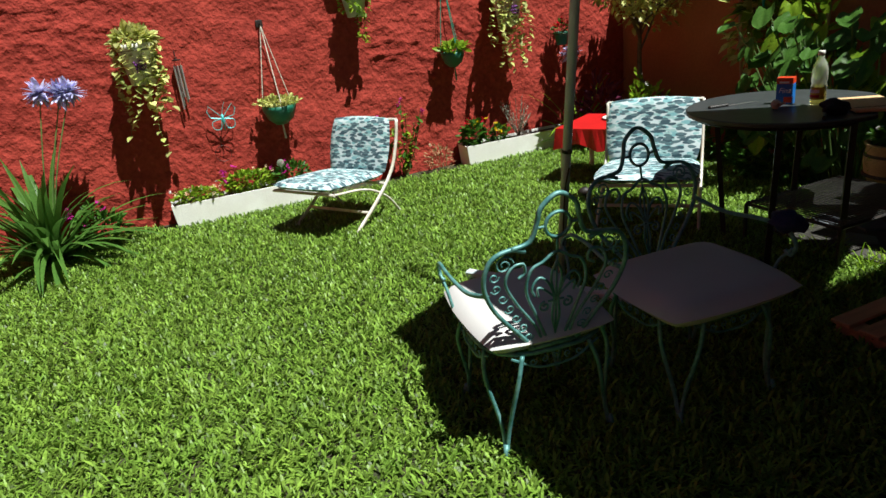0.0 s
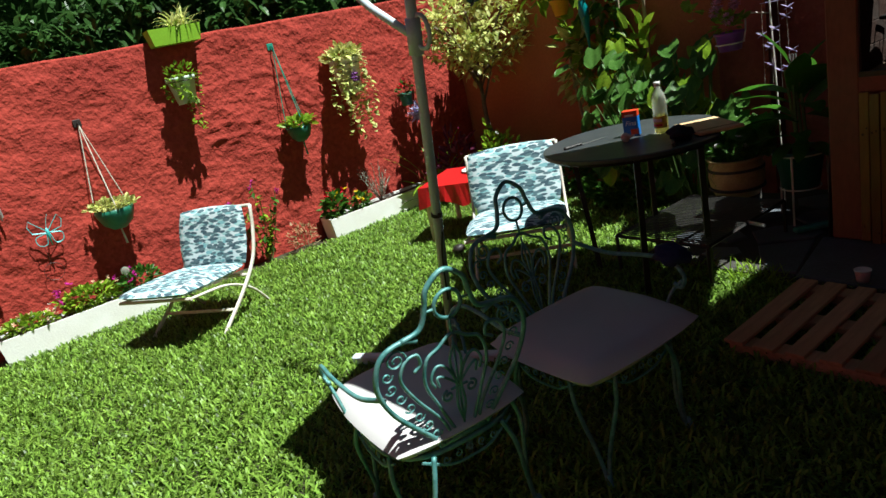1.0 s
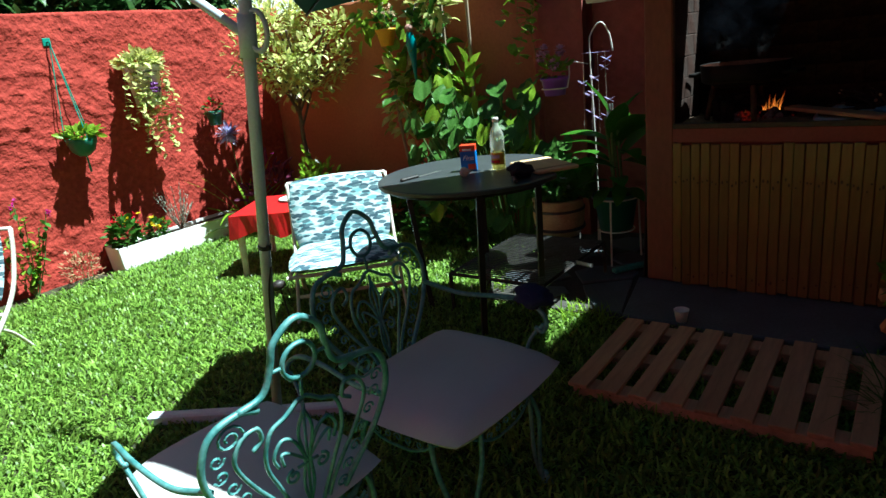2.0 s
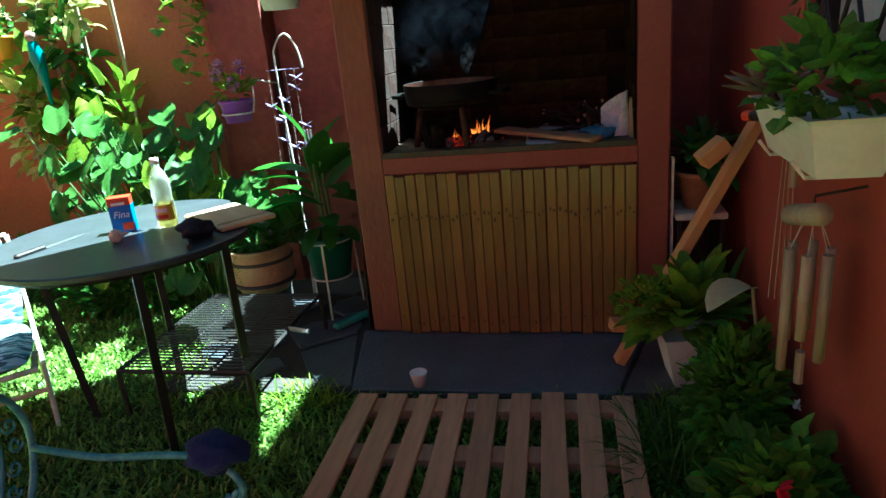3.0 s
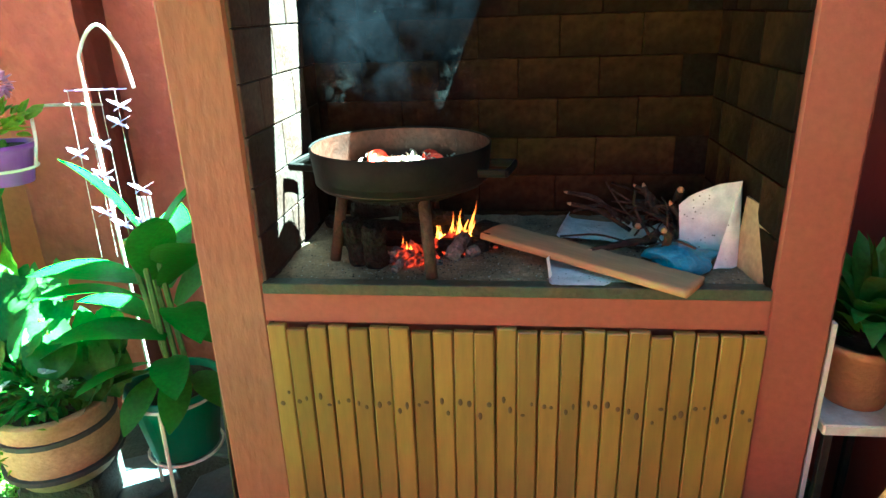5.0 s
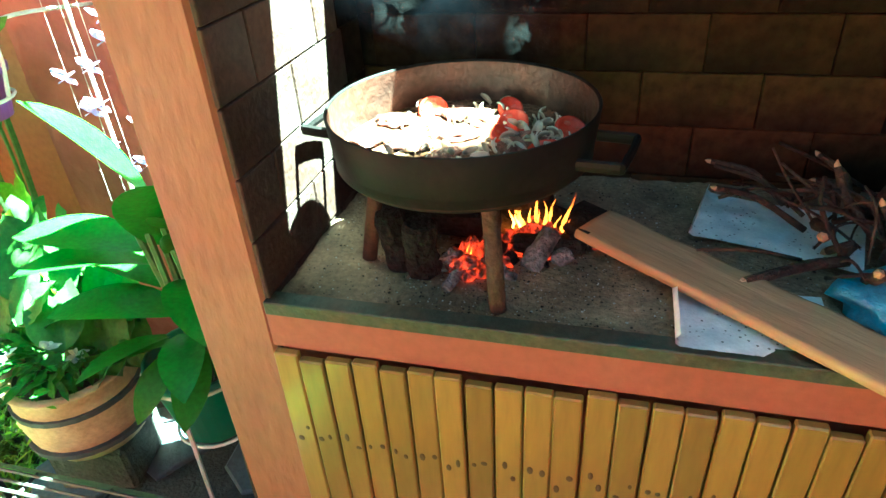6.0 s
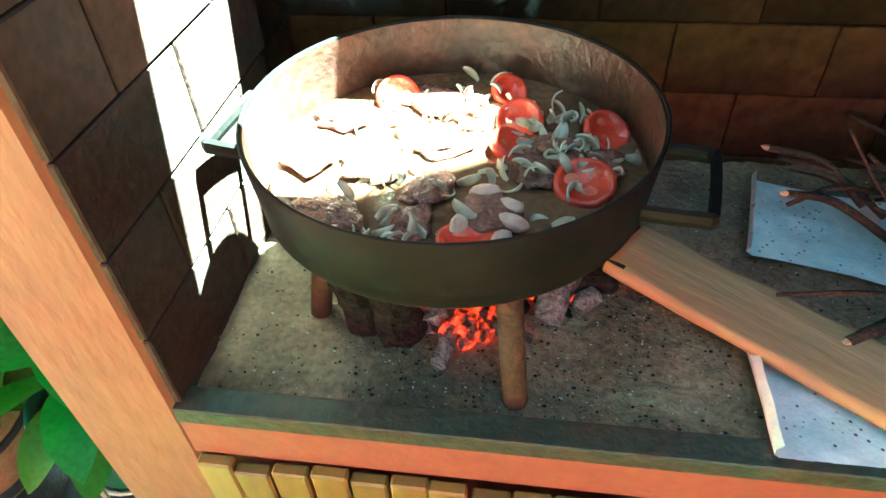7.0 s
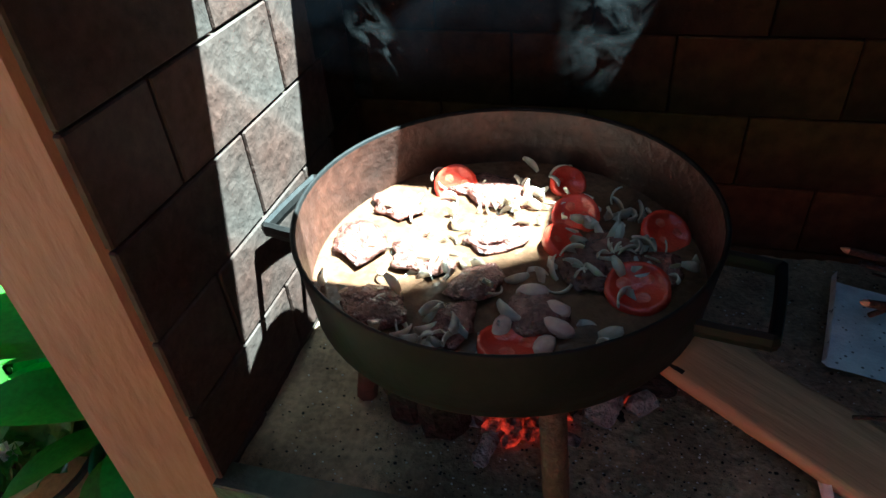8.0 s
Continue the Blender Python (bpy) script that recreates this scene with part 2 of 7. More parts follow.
NAVY = mat("navy_cloth", (0.012, 0.016, 0.075), 0.9, 0, 0.2, 12, 0.4, 120)
DARK_CLOTH = mat("dark_blue_grip_cloth", (0.012, 0.016, 0.026), 0.85, 0, 0.3, 14, 0.5, 120)
BLUE_BAG = mat("blue_plastic_bag", (0.05, 0.20, 0.33), 0.35, 0, 0.2, 20, 0.6, 70, (0.10, 0.30, 0.42))
STEEL = mat("brushed_steel", (0.6, 0.6, 0.6), 0.3, 0.9, 0.08, 20, 0.1, 100)
ALU = mat("dull_aluminium_tube", (0.55, 0.55, 0.53), 0.4, 0.7, 0.1, 20, 0.1, 100)
BLUE_PACK = mat("blue_cardboard", (0.015, 0.15, 0.50), 0.4, 0, 0.06, 20, 0.05, 80)
RED_PACK = mat("red_cardboard", (0.62, 0.05, 0.012), 0.4, 0, 0.06, 20, 0.05, 80)
LABEL_WHITE = mat("printed_white", (0.8, 0.8, 0.78), 0.5, 0, 0.03, 20, 0)
LABEL_YELLOW = mat("yellow_label", (0.78, 0.62, 0.06), 0.4, 0, 0.06, 20, 0)
LABEL_RED = mat("red_label_print", (0.6, 0.03, 0.02), 0.4, 0, 0.05, 20, 0)
CREAM_SHEET = mat("dry_pale_leaf", (0.58, 0.55, 0.30), 0.6, 0, 0.1, 12, 0.3, 70, (0.48, 0.5, 0.24), thin=0.3)
TWIG = mat("dry_twig", (0.024, 0.02, 0.017), 0.9, 0, 0.35, 22, 0.9, 100, (0.065, 0.042, 0.027), 0.35, 0.3, spec=0.2)
PLANK = mat("weathered_plank", (0.47, 0.29, 0.15), 0.8, 0, 0.18, 9, 0.5, 80, (0.30, 0.17, 0.08), 0.9, stretch=(0.13, 1, 1), dist=0.004)
PALE_ASH = mat("pale_ash", (0.42, 0.40, 0.37), 0.95, 0, 0.3, 30, 0.6, 90)
LILAC_SHEET = mat("lilac_plastic", (0.44, 0.36, 0.58), 0.4, 0, 0.1, 20, 0.1, 80, thin=0.3)
TURQUOISE = mat("turquoise_wire", (0.10, 0.55, 0.56), 0.4, 0.2, 0.1, 20, 0.1, 80)

def speckle(m, scale, level, color):
    """Small dark crumbs strewn over a surface."""
    n, l = m.node_tree.nodes, m.node_tree.links
    co, vor, pick, mix = n.new("ShaderNodeTexCoord"), n.new("ShaderNodeTexVoronoi"), n.new("ShaderNodeMapRange"), n.new("ShaderNodeMixRGB")
    vor.inputs["Scale"].default_value = scale
    pick.inputs[1].default_value, pick.inputs[2].default_value, pick.inputs[3].default_value, pick.inputs[4].default_value = level, level + 0.06, 1, 0
    mask, some, both = n.new("ShaderNodeTexNoise"), n.new("ShaderNodeMapRange"), n.new("ShaderNodeMath")
    mask.inputs["Scale"].default_value, both.operation = 11, "MULTIPLY"
    some.inputs[1].default_value, some.inputs[2].default_value = 0.48, 0.56
    hsv = [x for x in n if x.bl_idname == "ShaderNodeHueSaturation"][0]
    mix.inputs[2].default_value = (*color, 1)
    l.new(co.outputs["Object"], vor.inputs["Vector"]), l.new(vor.outputs["Distance"], pick.inputs[0])
    l.new(co.outputs["Object"], mask.inputs["Vector"]), l.new(mask.outputs[0], some.inputs[0])
    l.new(pick.outputs[0], both.inputs[0]), l.new(some.outputs[0], both.inputs[1]), l.new(both.outputs[0], mix.inputs[0])
    l.new(hsv.outputs[0], mix.inputs[1]), l.new(mix.outputs[0], n["Principled BSDF"].inputs["Base Color"])


speckle(PAPER, 95, 0.16, (0.05, 0.045, 0.04))
speckle(ASH, 420, 0.20, (0.06, 0.05, 0.04))

LEAF_DARK = leaf_mat("dark_hedge_leaf", (0.035, 0.085, 0.022), (0.055, 0.12, 0.025), 0.35)
LEAF_MID = leaf_mat("mid_green_leaf", (0.075, 0.18, 0.02), (0.05, 0.135, 0.018), 0.4)
LEAF_LIME = leaf_mat("lime_leaf", (0.18, 0.33, 0.018), (0.27, 0.38, 0.028), 0.4)
LEAF_CANNA = leaf_mat("canna_leaf", (0.065, 0.18, 0.014), (0.045, 0.13, 0.012), 0.4)
LEAF_BIG = leaf_mat("big_heart_leaf", (0.06, 0.145, 0.022), (0.09, 0.19, 0.034), 0.4)
LEAF_FERN = leaf_mat("fresh_fern_leaf", (0.10, 0.24, 0.022), (0.15, 0.30, 0.03), 0.5)
LEAF_YELLOW = leaf_mat("variegated_yellow_leaf", (0.70, 0.68, 0.26), (0.42, 0.48, 0.12), 0.45, amount=0.3)
LEAF_SILVER = leaf_mat("silver_grey_leaf", (0.42, 0.45, 0.36), (0.30, 0.34, 0.25), 0.7)
LEAF_PURPLE = leaf_mat("dark_purple_leaf", (0.12, 0.02, 0.055), (0.19, 0.03, 0.08), 0.4)
LEAF_STRAP = leaf_mat("strap_leaf", (0.07, 0.16, 0.03), (0.10, 0.21, 0.035), 0.38)
LEAF_SUCC = leaf_mat("grey_pink_succulent", (0.30, 0.27, 0.19), (0.26, 0.17, 0.13), 0.5, 0.1)
PETAL_RED = leaf_mat("red_petal", (0.68, 0.01, 0.03), None, 0.5)
PETAL_PINK = leaf_mat("magenta_petal", (0.62, 0.03, 0.34), None, 0.5)
PETAL_YELLOW = leaf_mat("yellow_petal", (0.80, 0.60, 0.01), None, 0.5)
PETAL_LILAC = leaf_mat("lilac_petal", (0.50, 0.50, 0.82), (0.68, 0.66, 0.88), 0.5)
PETAL_ROSE = leaf_mat("pale_pink_petal", (0.72, 0.42, 0.58), (0.6, 0.3, 0.55), 0.5)
PETAL_PEACH = leaf_mat("peach_petal", (0.80, 0.42, 0.22), (0.8, 0.7, 0.5), 0.5)
PETAL_WHITE = leaf_mat("white_petal", (0.82, 0.80, 0.76), None, 0.5)


def smoke_mat(name, most, tint, scale=9, low=0.36, high=0.80):
    m = bpy.data.materials.new(name)
    m.use_nodes = True
    n, l = m.node_tree.nodes, m.node_tree.links
    n.remove(n["Principled BSDF"])
    clear, body, mix = n.new("ShaderNodeBsdfTransparent"), n.new("ShaderNodeBsdfTranslucent"), n.new("ShaderNodeMixShader")
    dif, both = n.new("ShaderNodeBsdfDiffuse"), n.new("ShaderNodeMixShader")
    body.inputs[0].default_value = dif.inputs[0].default_value = (*tint, 1)
    co, tex, ramp = n.new("ShaderNodeTexCoord"), n.new("ShaderNodeTexNoise"), n.new("ShaderNodeMapRange")
    tex.inputs["Scale"].default_value, tex.inputs["Detail"].default_value, tex.inputs["Distortion"].default_value = scale, 5, 0.8
    ramp.inputs[1].default_value, ramp.inputs[2].default_value, ramp.inputs[4].default_value = low, high, most
    off, far, fade, thin = n.new("ShaderNodeVectorMath"), n.new("ShaderNodeVectorMath"), n.new("ShaderNodeMapRange"), n.new("ShaderNodeMath")
    off.inputs[1].default_value = (-0.5, 0, -0.5)
    flat = n.new("ShaderNodeVectorMath")
    flat.operation, flat.inputs[1].default_value = "MULTIPLY", (1, 0, 1)
    far.operation, thin.operation, fade.interpolation_type = "LENGTH", "MULTIPLY", "SMOOTHSTEP"
    fade.inputs[1].default_value, fade.inputs[2].default_value, fade.inputs[3].default_value, fade.inputs[4].default_value = 0.04, 0.46, 1, 0
    l.new(co.outputs["Generated"], flat.inputs[0]), l.new(flat.outputs[0], off.inputs[0]), l.new(off.outputs[0], far.inputs[0]), l.new(far.outputs["Value"], fade.inputs[0])
    l.new(ramp.outputs[0], thin.inputs[0]), l.new(fade.outputs[0], thin.inputs[1])
    l.new(co.outputs["Object"], tex.inputs["Vector"]), l.new(tex.outputs[0], ramp.inputs[0]), l.new(thin.outputs[0], mix.inputs[0])
    l.new(dif.outputs[0], both.inputs[1]), l.new(body.outputs[0], both.inputs[2])
    l.new(clear.outputs[0], mix.inputs[1]), l.new(both.outputs[0], mix.inputs[2]), l.new(mix.outputs[0], n["Material Output"].inputs[0])
    return m


def glass_mat(name, tint, rough=0.05):
    m = bpy.data.materials.new(name)
    m.use_nodes = True
    p = m.node_tree.nodes["Principled BSDF"]
    p.inputs["Base Color"].default_value = (*tint, 1)
    p.inputs["Transmission Weight"].default_value, p.inputs["Roughness"].default_value, p.inputs["IOR"].default_value = 1, rough, 1.2
    return m


def print_mat():
    """Canvas printed with overlapping palm leaves in slate, teal and pale green."""
    m = bpy.data.materials.new("palm_print_canvas")
    m.use_nodes = True
    n, l = m.node_tree.nodes, m.node_tree.links
    p = n["Principled BSDF"]
    p.inputs["Roughness"].default_value = 0.9
    co = n.new("ShaderNodeTexCoord")
    last = None
    base = (0.56, 0.64, 0.66, 1)
    for turn, scale, color, low, high, off in ((35, (12, 32, 12), (0.20, 0.41, 0.44, 1), 0.40, 0.43, 0.0), (-28, (13, 36, 13), (0.33, 0.50, 0.50, 1), 0.36, 0.39, 3.1),
                                          (58, (12, 34, 12), (0.045, 0.085, 0.11, 1), 0.40, 0.43, 7.7), (-50, (13, 37, 13), (0.09, 0.15, 0.17, 1), 0.38, 0.41, 12.3)):
        mp, wob, addv, vor, less = (n.new("ShaderNodeMapping"), n.new("ShaderNodeTexNoise"), n.new("ShaderNodeMixRGB"), n.new("ShaderNodeTexVoronoi"),
                                    n.new("ShaderNodeMapRange"))
        wob.inputs["Scale"].default_value = 9
        addv.blend_type, addv.inputs[0].default_value = "ADD", 0.035
        l.new(co.outputs["Object"], wob.inputs["Vector"]), l.new(co.outputs["Object"], addv.inputs[1]), l.new(wob.outputs["Color"], addv.inputs[2])
        mp.inputs["Rotation"].default_value = (0, 0, radians(turn))
        mp.inputs["Scale"].default_value, mp.inputs["Location"].default_value = scale, (off, off, 0)
        l.new(addv.outputs[0], mp.inputs[0]), l.new(mp.outputs[0], vor.inputs["Vector"])
        vor.inputs["Scale"].default_value = 1.0
        less.inputs[1].default_value, less.inputs[2].default_value, less.inputs[3].default_value, less.inputs[4].default_value = low, high, 1, 0
        l.new(vor.outputs["Distance"], less.inputs[0])
        mix = n.new("ShaderNodeMixRGB")
        mix.inputs[1].default_value, mix.inputs[2].default_value = base, color
        if last:
            l.new(last.outputs[0], mix.inputs[1])
        l.new(less.outputs[0], mix.inputs[0])
        last = mix
    l.new(last.outputs[0], p.inputs["Base Color"])
    weave, bump = n.new("ShaderNodeTexNoise"), n.new("ShaderNodeBump")
    weave.inputs["Scale"].default_value = 40
    bump.inputs["Strength"].default_value, bump.inputs["Distance"].default_value = 0.4, 0.006
    l.new(co.outputs["Object"], weave.inputs["Vector"]), l.new(weave.outputs[0], bump.inputs["Height"]), l.new(bump.outputs[0], p.inputs["Normal"])
    return m


SMOKE, STEAM = smoke_mat("thin_smoke", 0.010, (0.48, 0.56, 0.76)), smoke_mat("white_steam", 0.035, (0.85, 0.86, 0.88), 24, 0.46, 0.78)


def clear_plastic(name, tint):
    m = mat(name, tint, 0.12, 0, 0.04, 12, 0, 60, thin=0.5)
    n, l = m.node_tree.nodes, m.node_tree.links
    see, mix, out = n.new("ShaderNodeBsdfTransparent"), n.new("ShaderNodeMixShader"), n["Material Output"]
    mix.inputs[0].default_value = 0.34
    l.new(see.outputs[0], mix.inputs[1]), l.new(out.inputs[0].links[0].from_socket, mix.inputs[2]), l.new(mix.outputs[0], out.inputs[0])
    return m


BOTTLE, OIL, PANE, PRINT = clear_plastic("clear_bottle_plastic", (0.72, 0.78, 0.64)), glass_mat("sunflower_oil", (0.95, 0.80, 0.2)), mat(
    "frosted_window_glass", (0.55, 0.58, 0.58), 0.2, 0, 0.06, 6, 0.1, 40), print_mat()


# ---- shapes ----
class Shape:
    """Vertices and faces gathered for one mesh."""

    def __init__(self):
        self.v, self.f = [], []

    def add(self, verts, faces, m=None):
        k = len(self.v)
        self.v += [tuple(m @ Vector(p)) if m else tuple(p) for p in verts]
        self.f += [tuple(i + k for i in face) for face in faces]
        return self

    def box(self, centre, size, bevel=0.004, m=None):
        """A box with chamfered edges."""
        hx, hy, hz = (s / 2 for s in size)
        b = min(bevel, hx * 0.6, hy * 0.6, hz * 0.6)
        bm = bmesh.new()
        bmesh.ops.create_cube(bm, size=1)
        bmesh.ops.scale(bm, vec=size, verts=bm.verts)
        if b > 0:
            bmesh.ops.bevel(bm, geom=bm.edges[:], offset=b, segments=1, affect="EDGES")
        at = Matrix.Translation(centre)
        return self.bm(bm, (m @ at) if m else at)

    def bm(self, bm, m=None):
        bm.verts.index_update()
        self.add([v.co.copy() for v in bm.verts], [[v.index for v in f.verts] for f in bm.faces], m)
        bm.free()
        return self

    def tube(self, pts, r, seg=6, closed=False, flat=1.0, m=None):
        """A rod swept along points; r a number or one per point."""
        pts = [Vector(p) for p in pts]
        n, verts, faces = len(pts), [], []
        up = None
        for i, p in enumerate(pts):
            a, b = pts[(i - 1) % n if closed else max(i - 1, 0)], pts[(i + 1) % n if closed else min(i + 1, n - 1)]
            d = (b - a).normalized() if (b - a).length > 1e-9 else Vector((0, 0, 1))
            if up is None:
                up = Vector((0, 0, 1)) if abs(d.z) < 0.9 else Vector((1, 0, 0))
            side = d.cross(up)
            side = side.normalized() if side.length > 1e-6 else d.orthogonal().normalized()
            up = side.cross(d).normalized()
            rr = r[i] if isinstance(r, (list, tuple)) else r
            for k in range(seg):
                a0 = 2 * math.pi * k / seg
                verts.append(p + side * (rr * math.cos(a0)) + up * (rr * flat * math.sin(a0)))
        for i in range(n if closed else n - 1):
            j = (i + 1) % n
            faces += [(i * seg + k, i * seg + (k + 1) % seg, j * seg + (k + 1) % seg, j * seg + k) for k in range(seg)]
        if not closed:
            faces += [tuple(range(seg))[::-1], tuple((n - 1) * seg + k for k in range(seg))]
        return self.add(verts, faces, m)

    def lathe(self, profile, seg=28, m=None, wobble=0.0, close=False):
        """A profile of (radius, height) turned about z."""
        verts, faces = [], []
        for r, z in profile:
            for k in range(seg):
                a = 2 * math.pi * k / seg
                w = 1 + wobble * noise.noise((math.cos(a) * 2, math.sin(a) * 2, z * 20))
                verts.append((r * w * math.cos(a), r * w * math.sin(a), z))
        for i in range(len(profile) - 1):
            faces += [(i * seg + k, i * seg + (k + 1) % seg, (i + 1) * seg + (k + 1) % seg, (i + 1) * seg + k) for k in range(seg)]
        faces += [tuple(range(seg))[::-1], tuple((len(profile) - 1) * seg + k for k in range(seg))] if not close else []
        return self.add(verts, faces, m)

    def leaf(self, base, way, length, width, droop=0.5, fold=0.25, seg=5, kind="lance", roll=0.0):
        """One leaf from its base along way, bending down by droop, folded along the midrib."""
        d = Vector(way).normalized()
        p = Vector(base)
        side = d.cross(Vector((0, 0, 1)))
        side = side.normalized() if side.length > 1e-4 else Vector((1, 0, 0))
        side = (Matrix.Rotation(roll, 3, d) @ side)
        verts, faces = [], []
        for i in range(seg + 1):
            u = i / seg
            if kind == "lance":
                w = math.sin(math.pi * min(1, u * 0.93 + 0.07)) ** 0.75
            elif kind == "strap":
                w = min(1, 6 * u + 0.3) * (1 - u ** 4)
            elif kind == "heart":
                w = (0.55 + 0.6 * math.sin(math.pi * (u * 0.8 + 0.1))) * (1 - u ** 2.4) * (1.0 if u > 0 else 0.75)
            else:
                w = math.sin(math.pi * (0.12 + 0.86 * u)) ** 0.55
            w = max(w, 0.03) * width / 2
            n = side.cross(d).normalized()
            edge = n * (fold * w)
            back = -d * (0.35 * w if kind == "heart" and i == 0 else 0)
            verts += [p - side * w + edge + back, p, p + side * w + edge + back]
            if i < seg:
                faces += [(3 * i, 3 * i + 1, 3 * i + 4, 3 * i + 3), (3 * i + 1, 3 * i + 2, 3 * i + 5, 3 * i + 4)]
            p = p + d * (length / seg)
            d = (d + Vector((0, 0, -droop / seg))).normalized()
        return self.add(verts, faces)

    def mesh(self, name, smooth=False):
        me = bpy.data.meshes.new(name)
        me.from_pydata(self.v, [], self.f)
        if smooth:
            me.shade_smooth()
        return me


def thing(name, label, category, m=None, group="", kind=""):
    """A top-level thing: an Empty at its base."""
    ob = tagged(new(name), label, category, group, kind)
    ob.matrix_basis = m or Matrix()
    ob.empty_display_size = 0.05
    return ob


def part(name, shape, material, parent, label="", smooth=False, m=None):
    ob = new(name, shape.mesh(name, smooth))
    ob.data.materials.append(material)
    ob.parent = parent
    if m:
        ob.matrix_basis = m
    return tagged(ob, label)


def solid(name, shape, material, label, category="", kind="", m=None, smooth=False, group=""):
    """A top-level thing of one mesh."""
    ob = new(name, shape.mesh(name, smooth))
    ob.data.materials.append(material)
    if m:
        ob.matrix_basis = m
    return tagged(ob, label, category, group, kind)


def R(a, b):
    return random.uniform(a, b)


def arc(centre, radius, a0, a1, n=10, plane="xz", ry=None):
    out = []
    for i in range(n + 1):
        a = radians(a0 + (a1 - a0) * i / n)
        u, w = radius * math.cos(a), (ry or radius) * math.sin(a)
        c = Vector(centre)
        out.append(c + (Vector((u, 0, w)) if plane == "xz" else Vector((u, w, 0)) if plane == "xy" else Vector((0, u, w))))
    return out


def spiral(centre, r0, r1, a0, turns, n=18):
    """A scroll in the x-z plane."""
    return [Vector(centre) + Vector((r * math.cos(a), 0, r * math.sin(a))) for r, a in
            ((r0 + (r1 - r0) * i / n, radians(a0 + 360 * turns * i / n)) for i in range(n + 1))]


def smooth_line(pts, n=6):
    """Points of a Catmull-Rom curve through pts."""
    p = [Vector(q) for q in pts]
    p = [2 * p[0] - p[1]] + p + [2 * p[-1] - p[-2]]
    out = []
    for i in range(1, len(p) - 2):
        for k in range(n):
            t = k / n
            out.append(0.5 * (2 * p[i] + (p[i + 1] - p[i - 1]) * t + (2 * p[i - 1] - 5 * p[i] + 4 * p[i + 1] - p[i + 2]) * t * t
                              + (3 * p[i] - p[i - 1] - 3 * p[i + 1] + p[i + 2]) * t ** 3))
    return out + [p[-2]]


# ---- ground, paving, walls ----
def grid_sheet(nu, nv, fn):
    s = Shape()
    s.v = [tuple(fn(i / nu, j / nv)) for j in range(nv + 1) for i in range(nu + 1)]
    s.f = [(j * (nu + 1) + i, j * (nu + 1) + i + 1, (j + 1) * (nu + 1) + i + 1, (j + 1) * (nu + 1) + i) for j in range(nv) for i in range(nu)]
    return s


solid("ground", Shape().add([(-300, -300, 0), (300, -300, 0), (300, 300, 0), (-300, 300, 0)], [(0, 1, 2, 3)]), SOIL, "earth under a mown lawn", kind="structure")


def relief(p, amp):
    a = noise.noise(Vector(p) * 2.6) * 0.7 + noise.noise(Vector(p) * 7) * 0.35 + noise.noise(Vector(p) * 18) * 0.10
    ridge = 1 - abs(noise.noise(Vector(p) * 5.3 + Vector((7, 3, 1))))
    q = Vector((p[0] * 4, p[1] * 4, p[2] * 9))
    ledge = (1 - abs(noise.noise(q * 1.1 + Vector((2, 9, 4))))) ** 9 * max(0, noise.noise(Vector(p) * 1.3) + 0.35)
    return amp * (a + 0.5 * ridge ** 6 + 0.9 * ledge)


def rough_wall(name, origin, along, length, height, thick, out, amp, res, material, label):
    """A plastered wall: an uneven face, and a flat back `thick` behind it."""
    o, a, n = Vector(origin), Vector(along), Vector(out)
    nu, nv = int(length / res), int(height / res)

    def place(u, v):
        p = o + a * (u * length) + Vector((0, 0, v * height))
        return p + n * relief(p, amp) + Vector((0, 0, (0.012 * noise.noise(p * 2.5) if v == 1 else 0)))
    s = grid_sheet(nu, nv, place)
    k = (nu + 1)
    top = [nv * k + i for i in range(k)]
    back = len(s.v)
    s.v += [tuple(Vector(s.v[i]) - n * thick) for i in top]
    s.f += [(top[i], top[i + 1], back + i + 1, back + i) for i in range(nu)]
    e = len(s.v)
    s.v += [tuple(o + a * (u * length) - n * thick) for u in (0, 1)]
    s.f += [(e, e + 1, back + nu, back)]
    s.f += [tuple([j * k for j in range(nv + 1)] + [back, e]), tuple([j * k + nu for j in range(nv + 1)] + [back + nu, e + 1])]
    return solid(name, s, material, label, kind="structure", smooth=True)


rough_wall("wall_west", (-4.45, -7.0, 0), (0, 1, 0), 8.2, 2.1, 0.2, (1, 0, 0), 0.019, 0.02, RED_ROUGH, "rough brick-red rendered garden wall in the sun")
rough_wall("wall_north", (-4.45, 1.0, 0), (1, 0, 0), 3.1, 2.0, 0.2, (0, -1, 0), 0.008, 0.04, ORANGE, "rust-orange rendered wall with a broken top edge")
rough_wall("wall_north_2", (-1.35, 0.98, 0), (1, 0, 0), 3.2, 2.4, 0.2, (0, -1, 0), 0.02, 0.025, RED_BACK, "worn dull red wall behind the barbecue")
rough_wall("wall_pier", (-1.21, 0.80, 0), (1, 0, 0), 0.34, 2.4, 0.17, (0, -1, 0), 0.012, 0.025, RED_BACK, "chipped red pier of a garden wall")
rough_wall("wall_south", (4.2, -7.0, 0), (-1, 0, 0), 8.8, 2.6, 0.2, (0, 1, 0), 0.01, 0.08, RED_ROUGH, "red rendered wall closing the yard")

